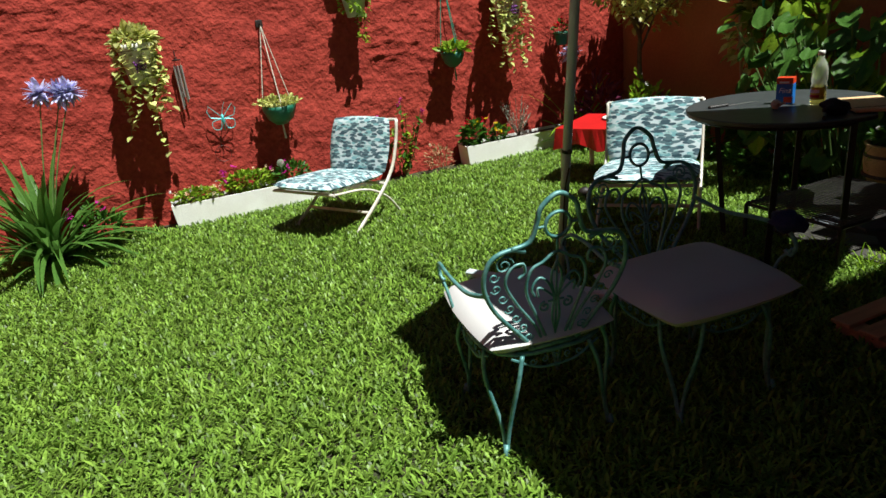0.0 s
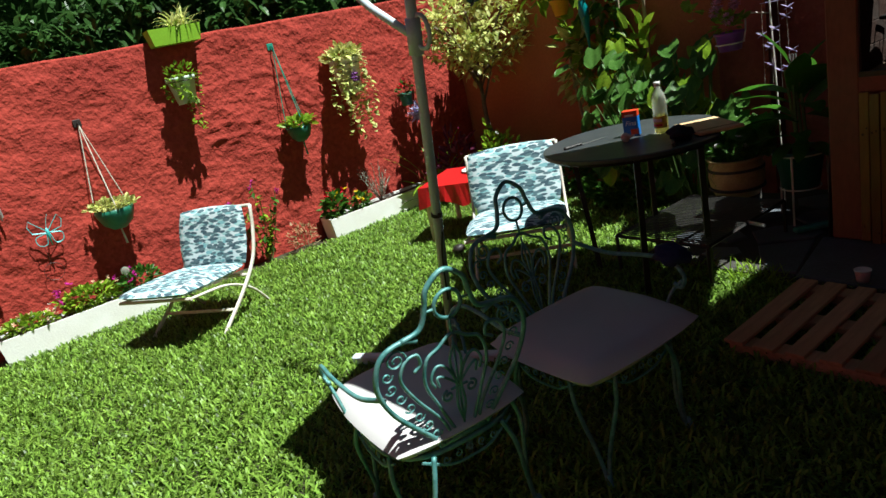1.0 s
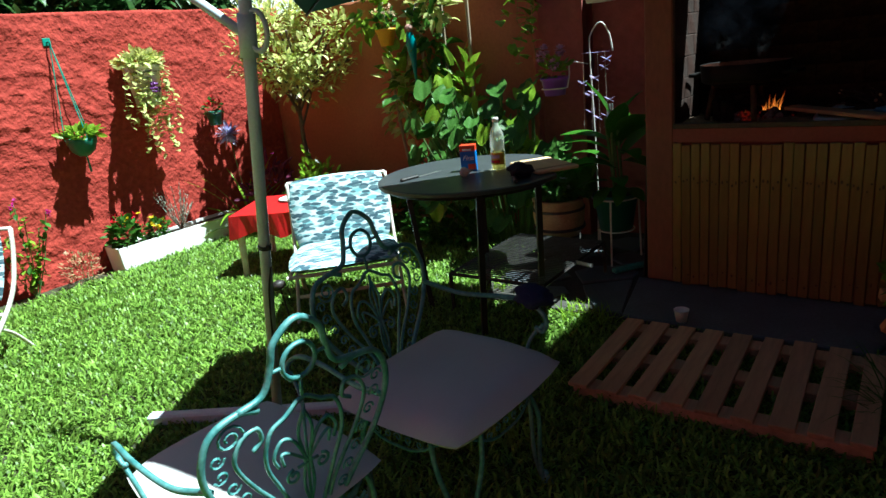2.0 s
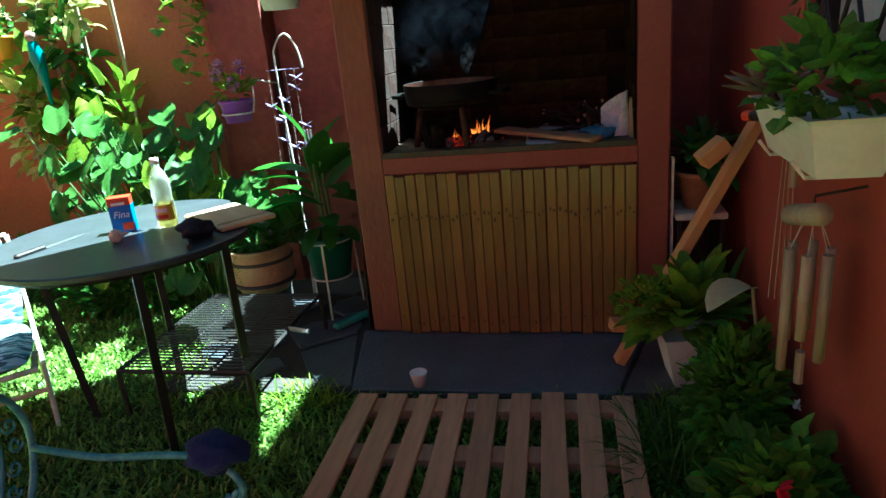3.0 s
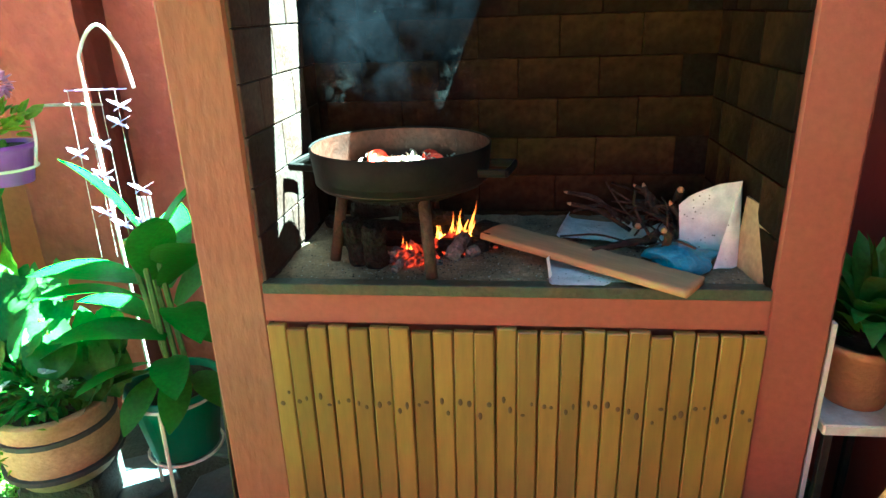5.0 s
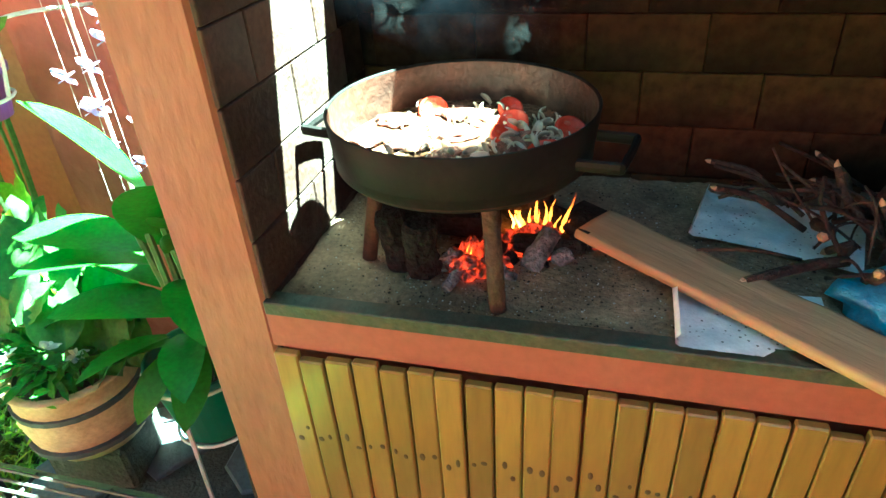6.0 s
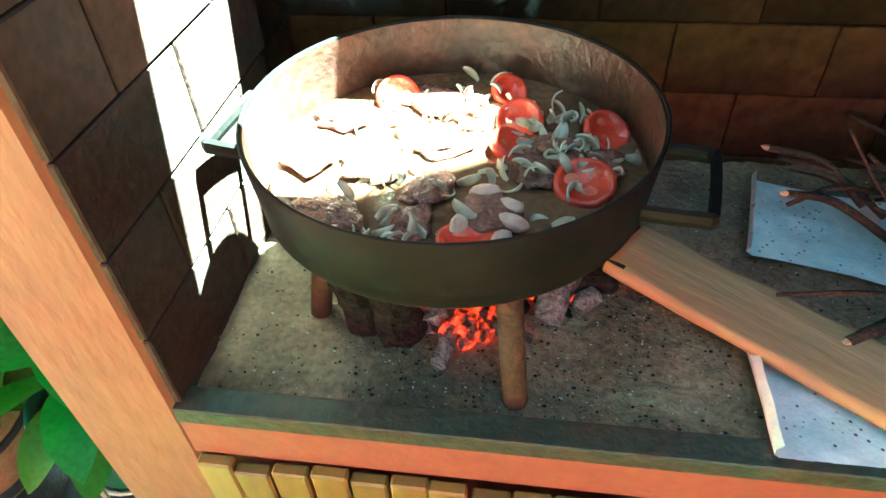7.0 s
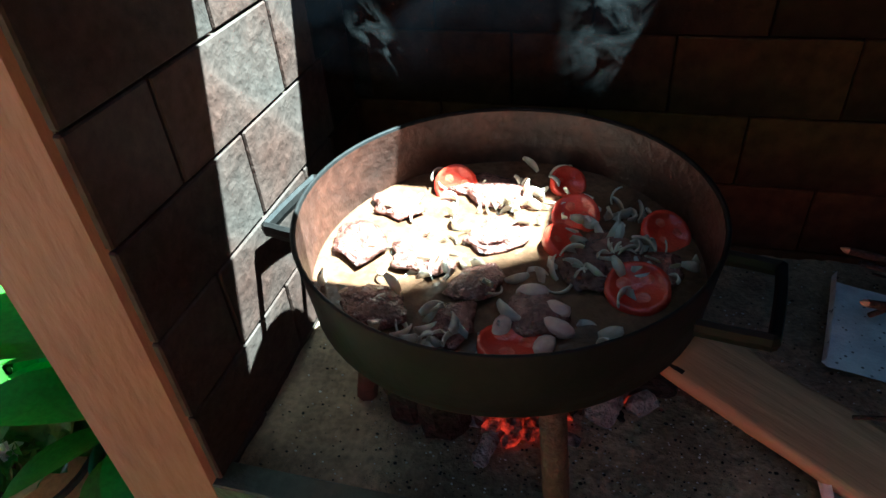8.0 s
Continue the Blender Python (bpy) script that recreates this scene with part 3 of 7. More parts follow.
east = thing("wall_east", "smooth red house wall with a barred window", "", kind="structure")
part("far_wall", Shape().box((1.77, 0.305, 2.5), (0.3, 1.39, 5.0), 0), RED_WALL, east)
WY0, WY1, WZ0, WZ1 = -1.45, -0.72, 1.32, 2.25
part("wall_under_window", Shape().box((1.72, (WY0 + WY1) / 2, WZ0 / 2), (0.34, WY1 - WY0, WZ0), 0), RED_WALL, east)
part("wall_over_window", Shape().box((1.72, (WY0 + WY1) / 2, (WZ1 + 5) / 2), (0.34, WY1 - WY0, 5 - WZ1), 0), RED_WALL, east)
part("wall_before_window", Shape().box((1.72, (WY1 - 0.39) / 2, 2.5), (0.34, -0.39 - WY1, 5.0), 0.006), RED_WALL, east)
part("wall_after_window", Shape().box((1.72, (WY0 - 1.55) / 2, 2.5), (0.34, 1.55 + WY0, 5.0), 0), RED_WALL, east)
part("low_wall", Shape().box((1.72, -1.95, 1.15), (0.34, 0.80, 2.3), 0.01), RED_WALL, east)
part("return_wall", Shape().box((2.95, -1.4, 2.5), (2.12, 0.3, 5.0), 0), RED_WALL, east)
part("porch_wall", Shape().box((4.15, -4.3, 1.4), (0.3, 5.5, 2.8), 0), RED_WALL, east)
win = thing("window_1", "window with frosted glass behind a black diamond grille", "", kind="structure")
fr = Shape()
for y in (WY0 + 0.025, WY1 - 0.025):
    fr.box((1.62, y, (WZ0 + WZ1) / 2), (0.06, 0.05, WZ1 - WZ0), 0.004)
for z in (WZ0 + 0.025, WZ1 - 0.025):
    fr.box((1.62, (WY0 + WY1) / 2, z), (0.06, WY1 - WY0 - 0.1, 0.05), 0.004)
part("window_frame", fr, BLACK, win)
part("pane", Shape().box((1.64, (WY0 + WY1) / 2, (WZ0 + WZ1) / 2), (0.008, WY1 - WY0 - 0.1, WZ1 - WZ0 - 0.1), 0), PANE, win, "pale frosted pane")
for k in range(-4, 6):
    for sgn in (1, -1):
        y0 = WY1 - 0.02 - k * 0.22
        pts = [(1.56, y0 - sgn * u * 0.5, WZ0 + 0.02 + u * (WZ1 - WZ0 - 0.04)) for u in (0, 0.25, 0.5, 0.75, 1)]
        pts = [p for p in pts if WY0 + 0.02 < p[1] < WY1 - 0.01]
        if len(pts) > 1:
            part("grille_bar", Shape().tube(pts, 0.006, 5), BLACK, win)

# slate slab before the barbecue, and crazy paving beside it
paving = thing("pavement", "grey slate slabs before the barbecue", "", kind="structure")
part("bed", Shape().box((0.25, 0.18, 0.02), (2.6, 1.5, 0.04), 0.0), MORTAR, paving)
part("slab", Shape().add([(x, y, z) for z, q in ((0.02, 0), (0.049, 0), (0.054, 0.006)) for x, y in ((-0.10 + q, -0.55 + q), (1.03 - q, -0.55 + q), (1.20 - q, 0.02), (-0.215 + q, 0.02))],
     [(k, (k + 1) % 4, 4 + (k + 1) % 4, 4 + k) for k in range(4)] + [(4 + k, 4 + (k + 1) % 4, 8 + (k + 1) % 4, 8 + k) for k in range(4)] + [(8, 9, 10, 11)]), SLATE, paving, "long grey slate slab")
for ring in (((-0.24, -0.02), (-0.115, -0.51), (-0.26, -0.52), (-0.385, -0.37), (-0.48, -0.21)), ((-0.50, -0.17), (-0.255, 0.01), (-0.255, 0.12), (-0.37, 0.20), (-0.55, 0.13), (-0.63, 0.0)), ((1.05, -0.54), (1.25, -0.52), (1.42, -0.3), (1.40, 0.02), (1.22, 0.02))):
    n, cx, cy = len(ring), sum(x for x, y in ring) / len(ring), sum(y for x, y in ring) / len(ring)
    part("flagstone", Shape().add([(x, y, 0.03) for x, y in ring] + [(x, y, 0.047) for x, y in ring] + [(cx + (x - cx) * 0.97, cy + (y - cy) * 0.97, 0.052) for x, y in ring],
         [(k, (k + 1) % n, n + (k + 1) % n, n + k) for k in range(n)] + [(n + k, n + (k + 1) % n, 2 * n + (k + 1) % n, 2 * n + k) for k in range(n)] + [tuple(range(2 * n, 3 * n))]), SLATE, paving)
for cx, cy, r, n in ((-0.62, -0.36, 0.11, 5), (-0.74, -0.12, 0.12, 5), (-0.93, -0.2, 0.1, 6), (-0.38, 0.36, 0.14, 7),
                     (-0.72, 0.38, 0.16, 5), (-0.95, 0.18, 0.15, 6), (-1.05, 0.55, 0.16, 6), (-0.5, 0.66, 0.17, 6), (1.46, 0.16, 0.12, 6)):
    ring = [(cx + r * R(0.82, 1.12) * math.cos(a), cy + r * R(0.82, 1.12) * math.sin(a)) for a in (2 * math.pi * (k + R(-.2, .2)) / n for k in range(n))]
    z = 0.052 + R(-0.003, 0.005)
    s = Shape().add([(x, y, 0.03) for x, y in ring] + [(x, y, z - 0.005) for x, y in ring] + [(cx + (x - cx) * 0.95, cy + (y - cy) * 0.95, z) for x, y in ring],
                    [(k, (k + 1) % n, n + (k + 1) % n, n + k) for k in range(n)] + [(n + k, n + (k + 1) % n, 2 * n + (k + 1) % n, 2 * n + k) for k in range(n)] + [tuple(range(2 * n, 3 * n))])
    part("flagstone", s, SLATE, paving)

# ---- barbecue ----
bbq = thing("barbecue", "brick-red masonry barbecue with slatted pine front and open hearth", "barbecue")
part("post", Shape().box((-0.0775, 0.28, 0.87), (0.155, 0.56, 1.62), 0.008), WORN_POST, bbq, "worn brownish red post")
part("post", Shape().box((1.22, 0.28, 0.87), (0.14, 0.56, 1.62), 0.008), RED_GRILL, bbq)
part("back_wall", Shape().box((0.575, 0.64, 1.0), (1.43, 0.12, 1.9), 0.0), SOOT, bbq)
part("base_wall", Shape().box((0.575, 0.30, 0.47), (1.15, 0.52, 0.84), 0.0), RED_GRILL, bbq)
part("cross_beam", Shape().box((0.575, 0.069, 0.917), (1.155, 0.14, 0.072), 0.0), RED_GRILL, bbq)


def hearth_z(p):
    q = Vector((p[0], p[1], 0))
    return 0.970 + 0.006 * noise.noise(q * 6) + 0.004 * noise.noise(q * 25) + 0.0025 * noise.noise(q * 70)


def hearth_place(u, v):
    x, y = 1.15 * u, 0.002 + 0.576 * v
    return (x, y, hearth_z((x, y)))


part("hearth_floor", grid_sheet(110, 56, hearth_place), ASH, bbq, "ash-strewn hearth floor", True)
part("hearth_edge", Shape().box((0.575, -0.001, 0.968), (1.15, 0.012, 0.027), 0.002).box((0.575, 0.014, 0.9785), (1.15, 0.03, 0.006), 0.002), GREEN_EDGE, bbq, "dark green angle iron")
# hood
part("hood_ceiling", Shape().box((0.05, 0.30, 1.875), (0.10, 0.56, 0.03), 0).box((0.885, 0.30, 1.875), (0.53, 0.56, 0.03), 0)
     .box((0.36, 0.158, 1.875), (0.52, 0.276, 0.03), 0).box((0.36, 0.544, 1.875), (0.52, 0.072, 0.03), 0), SOOT, bbq, "sooty smoke chamber with an open flue")
part("lintel", Shape().box((0.552, 0.04, 1.735), (1.46, 0.14, 0.10), 0.002), JOINT, bbq)
ltile = Shape().box((0, 0, 0), (0.058, 0.012, 0.115), 0.004).mesh("lintel_tile")
ltile.materials.append(LINTEL)
for k in range(23):
    ob = new("lintel_tile", ltile)
    ob.parent, ob.location = bbq, (-0.146 + k * 0.0635, -0.036 + R(-.001, .001), 1.735 + R(-.002, .002))
ttile = Shape().box((0, 0, 0), (0.058, 0.15, 0.012), 0.004).mesh("lintel_tile")
ttile.materials.append(LINTEL)
for k in range(23):
    ob = new("lintel_tile", ttile)
    ob.parent, ob.location = bbq, (-0.146 + k * 0.0635, 0.035, 1.793)
part("hood_side", Shape().add([(-0.13, 0, 1.68), (-0.13, 0.60, 1.68), (-0.13, 0.60, 1.98), (-0.13, 0.30, 1.98), (-0.07, 0, 1.68), (-0.07, 0.60, 1.68), (-0.07, 0.60, 1.98), (-0.07, 0.30, 1.98)],
     [(0, 1, 2, 3), (4, 7, 6, 5), (0, 3, 7, 4), (3, 2, 6, 7), (1, 5, 6, 2), (0, 4, 5, 1)]), RED_GRILL, bbq)
part("hood_side", Shape().add([(1.22, 0, 1.68), (1.22, 0.60, 1.68), (1.22, 0.60, 1.98), (1.22, 0.30, 1.98), (1.28, 0, 1.68), (1.28, 0.60, 1.68), (1.28, 0.60, 1.98), (1.28, 0.30, 1.98)],
     [(0, 3, 2, 1), (4, 5, 6, 7), (0, 4, 7, 3), (3, 7, 6, 2), (1, 2, 6, 5), (0, 1, 5, 4)]), RED_GRILL, bbq)
part("hood_front", Shape().add([(-0.07, 0.05, 1.79), (1.22, 0.05, 1.79), (1.22, 0.26, 1.98), (-0.07, 0.26, 1.98), (-0.07, 0.09, 1.79), (1.22, 0.09, 1.79), (1.22, 0.30, 1.98), (-0.07, 0.30, 1.98)],
     [(0, 1, 2, 3), (4, 7, 6, 5), (3, 2, 6, 7), (0, 4, 5, 1), (0, 3, 7, 4), (1, 5, 6, 2)]), RED_GRILL, bbq)
part("screw", Shape().lathe([(0.006, 0), (0.007, 0.004), (0.003, 0.006)], 10, pose(1.205, -0.001, 1.64, 90)), STEEL, bbq, "small steel screw", True)
# slats of the front
slat = Shape().box((0, 0, 0), (0.0465, 0.018, 0.812), 0.003).mesh("slat")
slat.materials.append(SLAT)
knot = Shape().lathe([(0.0, 0), (0.006, 0.0004), (0.0045, 0.0012), (0.0, 0.0014)], 8, pose(0, 0, 0, 90)).mesh("nail_mark")
knot.materials.append(KNOT)
for k in range(23):
    ob = new("slat", slat)
    ob.parent, ob.location, ob.rotation_euler = bbq, (0.025 + k * 0.0500, -0.0105 + R(-.002, .002), 0.467 + R(-.007, .007)), (0, R(-.004, .004), 0)
    for z, dx in ((0.20 + R(-.02, .02), -0.009), (0.20 + R(-.02, .02), 0.01), (-0.33 + R(-.03, .03), R(-.01, .01))):
        nail = new("nail_mark", knot)
        nail.parent, nail.location, nail.scale = ob, (dx + R(-.004, .004), -0.0088, z), (R(.5, 1.1), 1, R(.7, 1.9))
# bricks lining the hearth
course = 0.1135
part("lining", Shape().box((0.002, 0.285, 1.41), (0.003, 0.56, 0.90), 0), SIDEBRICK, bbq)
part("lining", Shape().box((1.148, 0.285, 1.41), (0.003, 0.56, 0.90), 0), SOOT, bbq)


def brick_mesh(size, material):
    me = Shape().box((0, 0, 0), size, 0.002).mesh("brick")
    me.materials.append(material)
    return me


LENGTHS = (0.222, 0.108, 0.092, 0.080)
back_bricks = {w: brick_mesh((w + 0.004, 0.012, course - 0.0015), FIREBRICK) for w in LENGTHS}
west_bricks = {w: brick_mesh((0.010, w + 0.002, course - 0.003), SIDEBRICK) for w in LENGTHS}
soot_shade_bricks = {w: brick_mesh((0.010, w + 0.002, course - 0.003), FIREBRICK) for w in LENGTHS}
for j in range(9):
    z = min(0.8695 + course * (j + 0.5), 1.862 - course / 2)
    for i in range(6):
        x = 0.03 + 0.228 * i + (0.114 if j % 2 else 0)
        if x < 1.14:
            ob = new("brick", back_bricks[0.222])
            ob.parent, ob.location = bbq, (x, 0.576 + R(-.002, .002), z)
    y = 0.002
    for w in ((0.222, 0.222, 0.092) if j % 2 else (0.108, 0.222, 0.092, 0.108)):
        for meshes, x in ((west_bricks, 0.006), (soot_shade_bricks, 1.144)):
            # west bricks past y 0.40 go dark: shade beyond the sun stripe, plus soot
            ob = new("brick", (meshes if y < 0.40 else soot_shade_bricks)[w])
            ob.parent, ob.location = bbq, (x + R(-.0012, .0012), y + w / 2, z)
        y += w + 0.005
solid("metal_sheet", Shape().box((0, 0, 0.46), (0.006, 0.42, 0.92), 0.001), BLACK, "thin black metal sheet leaning beside the barbecue", "metal sheet", m=pose(-0.185, 0.23, 0.05, 0, 2.2, 0))
solid("edge_strip", Shape().box((0, 0, 0.42), (0.012, 0.02, 0.84), 0.001), WHITE_IRON, "narrow white strip standing beside the barbecue", "trim", m=pose(1.305, 0.03, 0.05))


# ---- lawn ----
def lawn():
    rng = np.random.default_rng(5)
    n = 215000
    x, y = rng.uniform(-4.4, 1.5, n), rng.uniform(-5.4, 0.95, n)
    # dense where the camera passes near
    keep = ~(((x > -1.05) & (x < 1.5) & (y > -0.52)) | ((x > -4.4) & (x < -4.2) & (y > -4.1) & (y < 0.1)))
    x, y = x[keep], y[keep]
    n = len(x)
    a, tilt, ln, w = rng.uniform(0, 2 * np.pi, n), rng.uniform(0.35, 1.25, n), rng.uniform(0.032, 0.07, n), rng.uniform(0.0032, 0.0068, n)
    patch = np.sin(x * 2.1 + np.sin(y * 1.7) * 2) * np.cos(y * 2.6 + np.sin(x * 1.3)) * 0.15 + 1
    ln = ln * patch
    dx, dy = np.cos(a), np.sin(a)
    sx, sy = -dy * w, dx * w
    r, h = np.sin(tilt), np.cos(tilt)
    verts = np.empty((n, 7, 3))
    for k, (u, wide, rise) in enumerate(((0, 1, 0), (0.55, 1.0, 0.62), (0.85, 0.6, 0.86))):
        px, py = x + dx * ln * r * u * (0.6 + 0.5 * u), y + dy * ln * r * u * (0.6 + 0.5 * u)
        pz = ln * h * rise + 0.004
        verts[:, 2 * k] = np.stack([px - sx * wide, py - sy * wide, pz], 1)
        verts[:, 2 * k + 1] = np.stack([px + sx * wide, py + sy * wide, pz], 1)
    verts[:, 6] = np.stack([x + dx * ln * r * 1.1, y + dy * ln * r * 1.1, ln * h * 0.92 + 0.002], 1)
    f = np.arange(n)[:, None] * 7
    quads = np.concatenate([f + [0, 1, 3, 2], f + [2, 3, 5, 4]])
    tris = f + [4, 5, 6]
    me = bpy.data.meshes.new("lawn")
    me.from_pydata(verts.reshape(-1, 3).tolist(), [], quads.tolist() + tris.tolist())
    me.materials.append(GRASS)
    tagged(new("lawn", me), "thick bright green broad-bladed lawn", "grass", kind="stuff")


lawn()


# ---- furniture ----
def pallet():
    t = thing("pallet", "rough wooden pallet lying on the grass", "pallet", pose(0.53, -0.985, 0, 0, 0, 1.5))
    for y in (-0.31, 0.0, 0.31):
        part("stringer", Shape().box((0, y, 0.045), (1.09, 0.09, 0.045), 0.004), PALLET, t)
    for k in range(9):
        x = -0.515 + k * 0.129
        part("plank", Shape().box((0, 0, 0), (0.082 + R(-.008, .008), 0.73 + R(-.012, .012), 0.019), 0.003), PALLET, t, m=pose(x, R(-.008, .008), 0.078, 0, 0, R(-.8, .8)))
    for y in (-0.31, 0.31):
        part("plank", Shape().box((0, 0, 0), (1.09, 0.09, 0.018), 0.003), PALLET, t, m=pose(0, y, 0.012))


pallet()


def round_table():
    t = thing("garden_table", "round dark slate table on thin black iron legs", "table", pose(-0.865, -0.72, 0))
    ring = [(0.515 * math.cos(a), 0.515 * math.sin(a)) for a in (2 * math.pi * k / 64 for k in range(64))]
    ring = [(x, y) if x * 0.82 + y * 0.57 < 0.42 else (x - 0.82 * (x * 0.82 + y * 0.57 - 0.42), y - 0.57 * (x * 0.82 + y * 0.57 - 0.42)) for x, y in ring]
    n = 64
    s = Shape().add([(x, y, 0.828) for x, y in ring] + [(x * 1.005, y * 1.005, 0.832) for x, y in ring] + [(x * 1.005, y * 1.005, 0.848) for x, y in ring] + [(x * 0.99, y * 0.99, 0.852) for x, y in ring],
                    [(q * n + k, q * n + (k + 1) % n, (q + 1) * n + (k + 1) % n, (q + 1) * n + k) for q in range(3) for k in range(n)] + [tuple(range(n))[::-1], tuple(range(3 * n, 4 * n))])
    part("tabletop", s, TABLE_TOP, t)
    part("rim_ring", Shape().tube([(0.47 * math.cos(a), 0.47 * math.sin(a), 0.815) for a in (2 * math.pi * k / 40 for k in range(40)) if math.cos(a) * 0.82 + math.sin(a) * 0.57 < 0.8], 0.011, 6), BLACK, t)
    for x0, y0, x1, y1 in ((0.29, -0.38, 0.17, -0.27), (0.42, -0.03, 0.32, 0.11), (-0.2, 0.38, -0.16, 0.3), (-0.42, -0.08, -0.34, -0.06)):
        part("leg", Shape().tube([(x1, y1, 0), (x0, y0, 0.82)], 0.021, 4), BLACK, t)


round_table()


def rack():
    t = thing("grill_rack", "black iron stand with a grill grate under the table", "rack", pose(-0.745, -0.365, 0))
    w, l, z = 0.305, 0.405, 0.25
    part("frame", Shape().tube([(-w, -l, z), (w, -l, z), (w, l, z), (-w, l, z)], 0.011, 4, True), BLACK, t)
    for k in range(30):
        y = -l + 0.02 + k * (2 * l - 0.04) / 29
        part("grate_bar", Shape().tube([(-w, y, z + 0.012), (w, y, z + 0.012)], 0.0045, 5), DARK_STEEL, t)
    for x in (-0.12, 0.12):
        part("cross_bar", Shape().tube([(x, -l, z), (x, l, z)], 0.006, 5), BLACK, t)
    for x in (-w, w):
        for y in (-l, l):
            part("leg", Shape().box((x, y, 0.125), (0.018, 0.018, 0.25), 0.002), BLACK, t)
    part("handle", Shape().tube([(w, 0.0, z + 0.004), (w + 0.11, -0.03, z + 0.004)], 0.012, 5), ALU, t, "pale metal handle")


rack()


def cushion_shape(w, d, h, puff=0.5):
    """A stuffed square cushion with soft, drawn-in corners."""
    s = Shape()
    n = 14
    for side in (1, -1):
        g = grid_sheet(n, n, lambda u, v: (0, 0, 0))
        pts = []
        for j in range(n + 1):
            for i in range(n + 1):
                u, v = i / n * 2 - 1, j / n * 2 - 1
                e = (1 - abs(u) ** 5) * (1 - abs(v) ** 5)
                k = 1 - 0.09 * (abs(u * v)) ** 2 + 0.01 * noise.noise((u * 2, v * 2, side))
                z = side * h / 2 * max(e, 0) ** puff * (1 + 0.12 * noise.noise((u * 1.7 + 5, v * 1.7, side * 3)))
                pts.append((u * w / 2 * k, v * d / 2 * k, z))
        s.add(pts, g.f if side > 0 else [f[::-1] for f in g.f])
    return s


def garden_chair(m, label, cushion_label, cush, cap=False, arms=(1, -1), ahead=0.02):
    """Wrought-iron armchair: a scrolled back with a lily in a heart, arms, bow legs. It faces its own +y."""
    t = thing("garden_chair", label, "chair", m, "wrought-iron chairs")
    back = pose(0, -0.235, 0.44, 9, 0, 0)
    outer = [(-0.08, 0, 0.0), (-0.135, 0, 0.07), (-0.225, 0, 0.19), (-0.262, 0, 0.30), (-0.235, 0, 0.39), (-0.165, 0, 0.415), (-0.115, 0, 0.40)]
    crown = [(-0.165, 0, 0.415), (-0.10, 0, 0.43), (-0.075, 0, 0.49), (-0.06, 0, 0.545), (0, 0, 0.585), (0.06, 0, 0.545), (0.075, 0, 0.49), (0.10, 0, 0.43), (0.165, 0, 0.415)]
    inner = [(-0.045, 0, 0.0), (-0.075, 0, 0.09), (-0.145, 0, 0.20), (-0.185, 0, 0.29), (-0.165, 0, 0.345), (-0.125, 0, 0.355), (-0.115, 0, 0.32), (-0.14, 0, 0.30)]
    heart = [(-0.03, 0, 0.02), (-0.075, 0, 0.14), (-0.11, 0, 0.24), (-0.095, 0, 0.32), (-0.05, 0, 0.345), (0, 0, 0.375), (0.05, 0, 0.345), (0.095, 0, 0.32), (0.11, 0, 0.24), (0.075, 0, 0.14), (0.03, 0, 0.02)]
    flip = lambda pts: [(-x, y, z) for x, y, z in pts]  # noqa: E731
    s = Shape()
    for p in (outer, flip(outer), crown):
        s.tube(smooth_line(p), 0.0085, 6, m=back)
    s.tube([(-0.10, 0, 0.0), (0.10, 0, 0.0)], 0.009, 6, m=back)
    part("back_frame", s, TEAL, t, smooth=True)
    s = Shape()
    for p in (inner, flip(inner), heart):
        s.tube(smooth_line(p), 0.006, 5, m=back)
    part("heart_frame", s, TEAL, t, smooth=True)
    part("top_ring", Shape().tube(arc((0, 0, 0.475), 0.045, 0, 345, 20), 0.0065, 5, True, m=back).tube([(-0.075, 0, 0.475), (-0.045, 0, 0.475)], 0.005, 5, m=back)
         .tube([(0.045, 0, 0.475), (0.075, 0, 0.475)], 0.005, 5, m=back).tube([(0, 0, 0.375), (0, 0, 0.43)], 0.005, 5, m=back), TEAL, t, smooth=True)
    lily = Shape()
    for sg in (1, -1):
        lily.tube(smooth_line([(0, 0, 0.19), (sg * 0.03, 0, 0.26), (sg * 0.065, 0, 0.285), (sg * 0.09, 0, 0.25), (sg * 0.08, 0, 0.215)], 5), 0.005, 5, m=back)
        lily.tube(smooth_line([(0, 0, 0.19), (sg * 0.045, 0, 0.235), (sg * 0.07, 0, 0.245), (sg * 0.065, 0, 0.21)], 5), 0.0045, 5, m=back)
        lily.tube(smooth_line([(0, 0, 0.34), (sg * 0.02, 0, 0.28), (sg * 0.008, 0, 0.2), (sg * 0.014, 0, 0.12), (0, 0, 0.05)], 5), 0.0045, 5, m=back)
        lily.tube(spiral((sg * 0.042, 0, 0.165), 0.022, 0.006, 90 if sg > 0 else 90, sg * -1.2, 12), 0.0045, 5, m=back)
        lily.tube([(0, 0, 0.185), (sg * 0.03, 0, 0.183)], 0.0045, 5, m=back)
    lily.tube([(0, 0, 0.36), (0, 0, 0.04)], 0.004, 5, m=back)
    part("lily_ornament", lily, TEAL, t, smooth=True)
    for sg in (1, -1):
        for k in range(7):
            u = k / 6
            x, z = -0.10 - 0.125 * min(1, u * 1.15), 0.055 + 0.27 * u
            part("scroll", Shape().tube(spiral((sg * x, 0, z), 0.019, 0.005, 200 * (k % 2), sg * (1.15 if k % 2 else -1.15), 12), 0.0034, 4, m=back), TEAL, t)
        part("scroll", Shape().tube(spiral((sg * -0.19, 0, 0.365), 0.034, 0.008, 0, sg * 1.6, 18), 0.004, 4, m=back), TEAL, t)
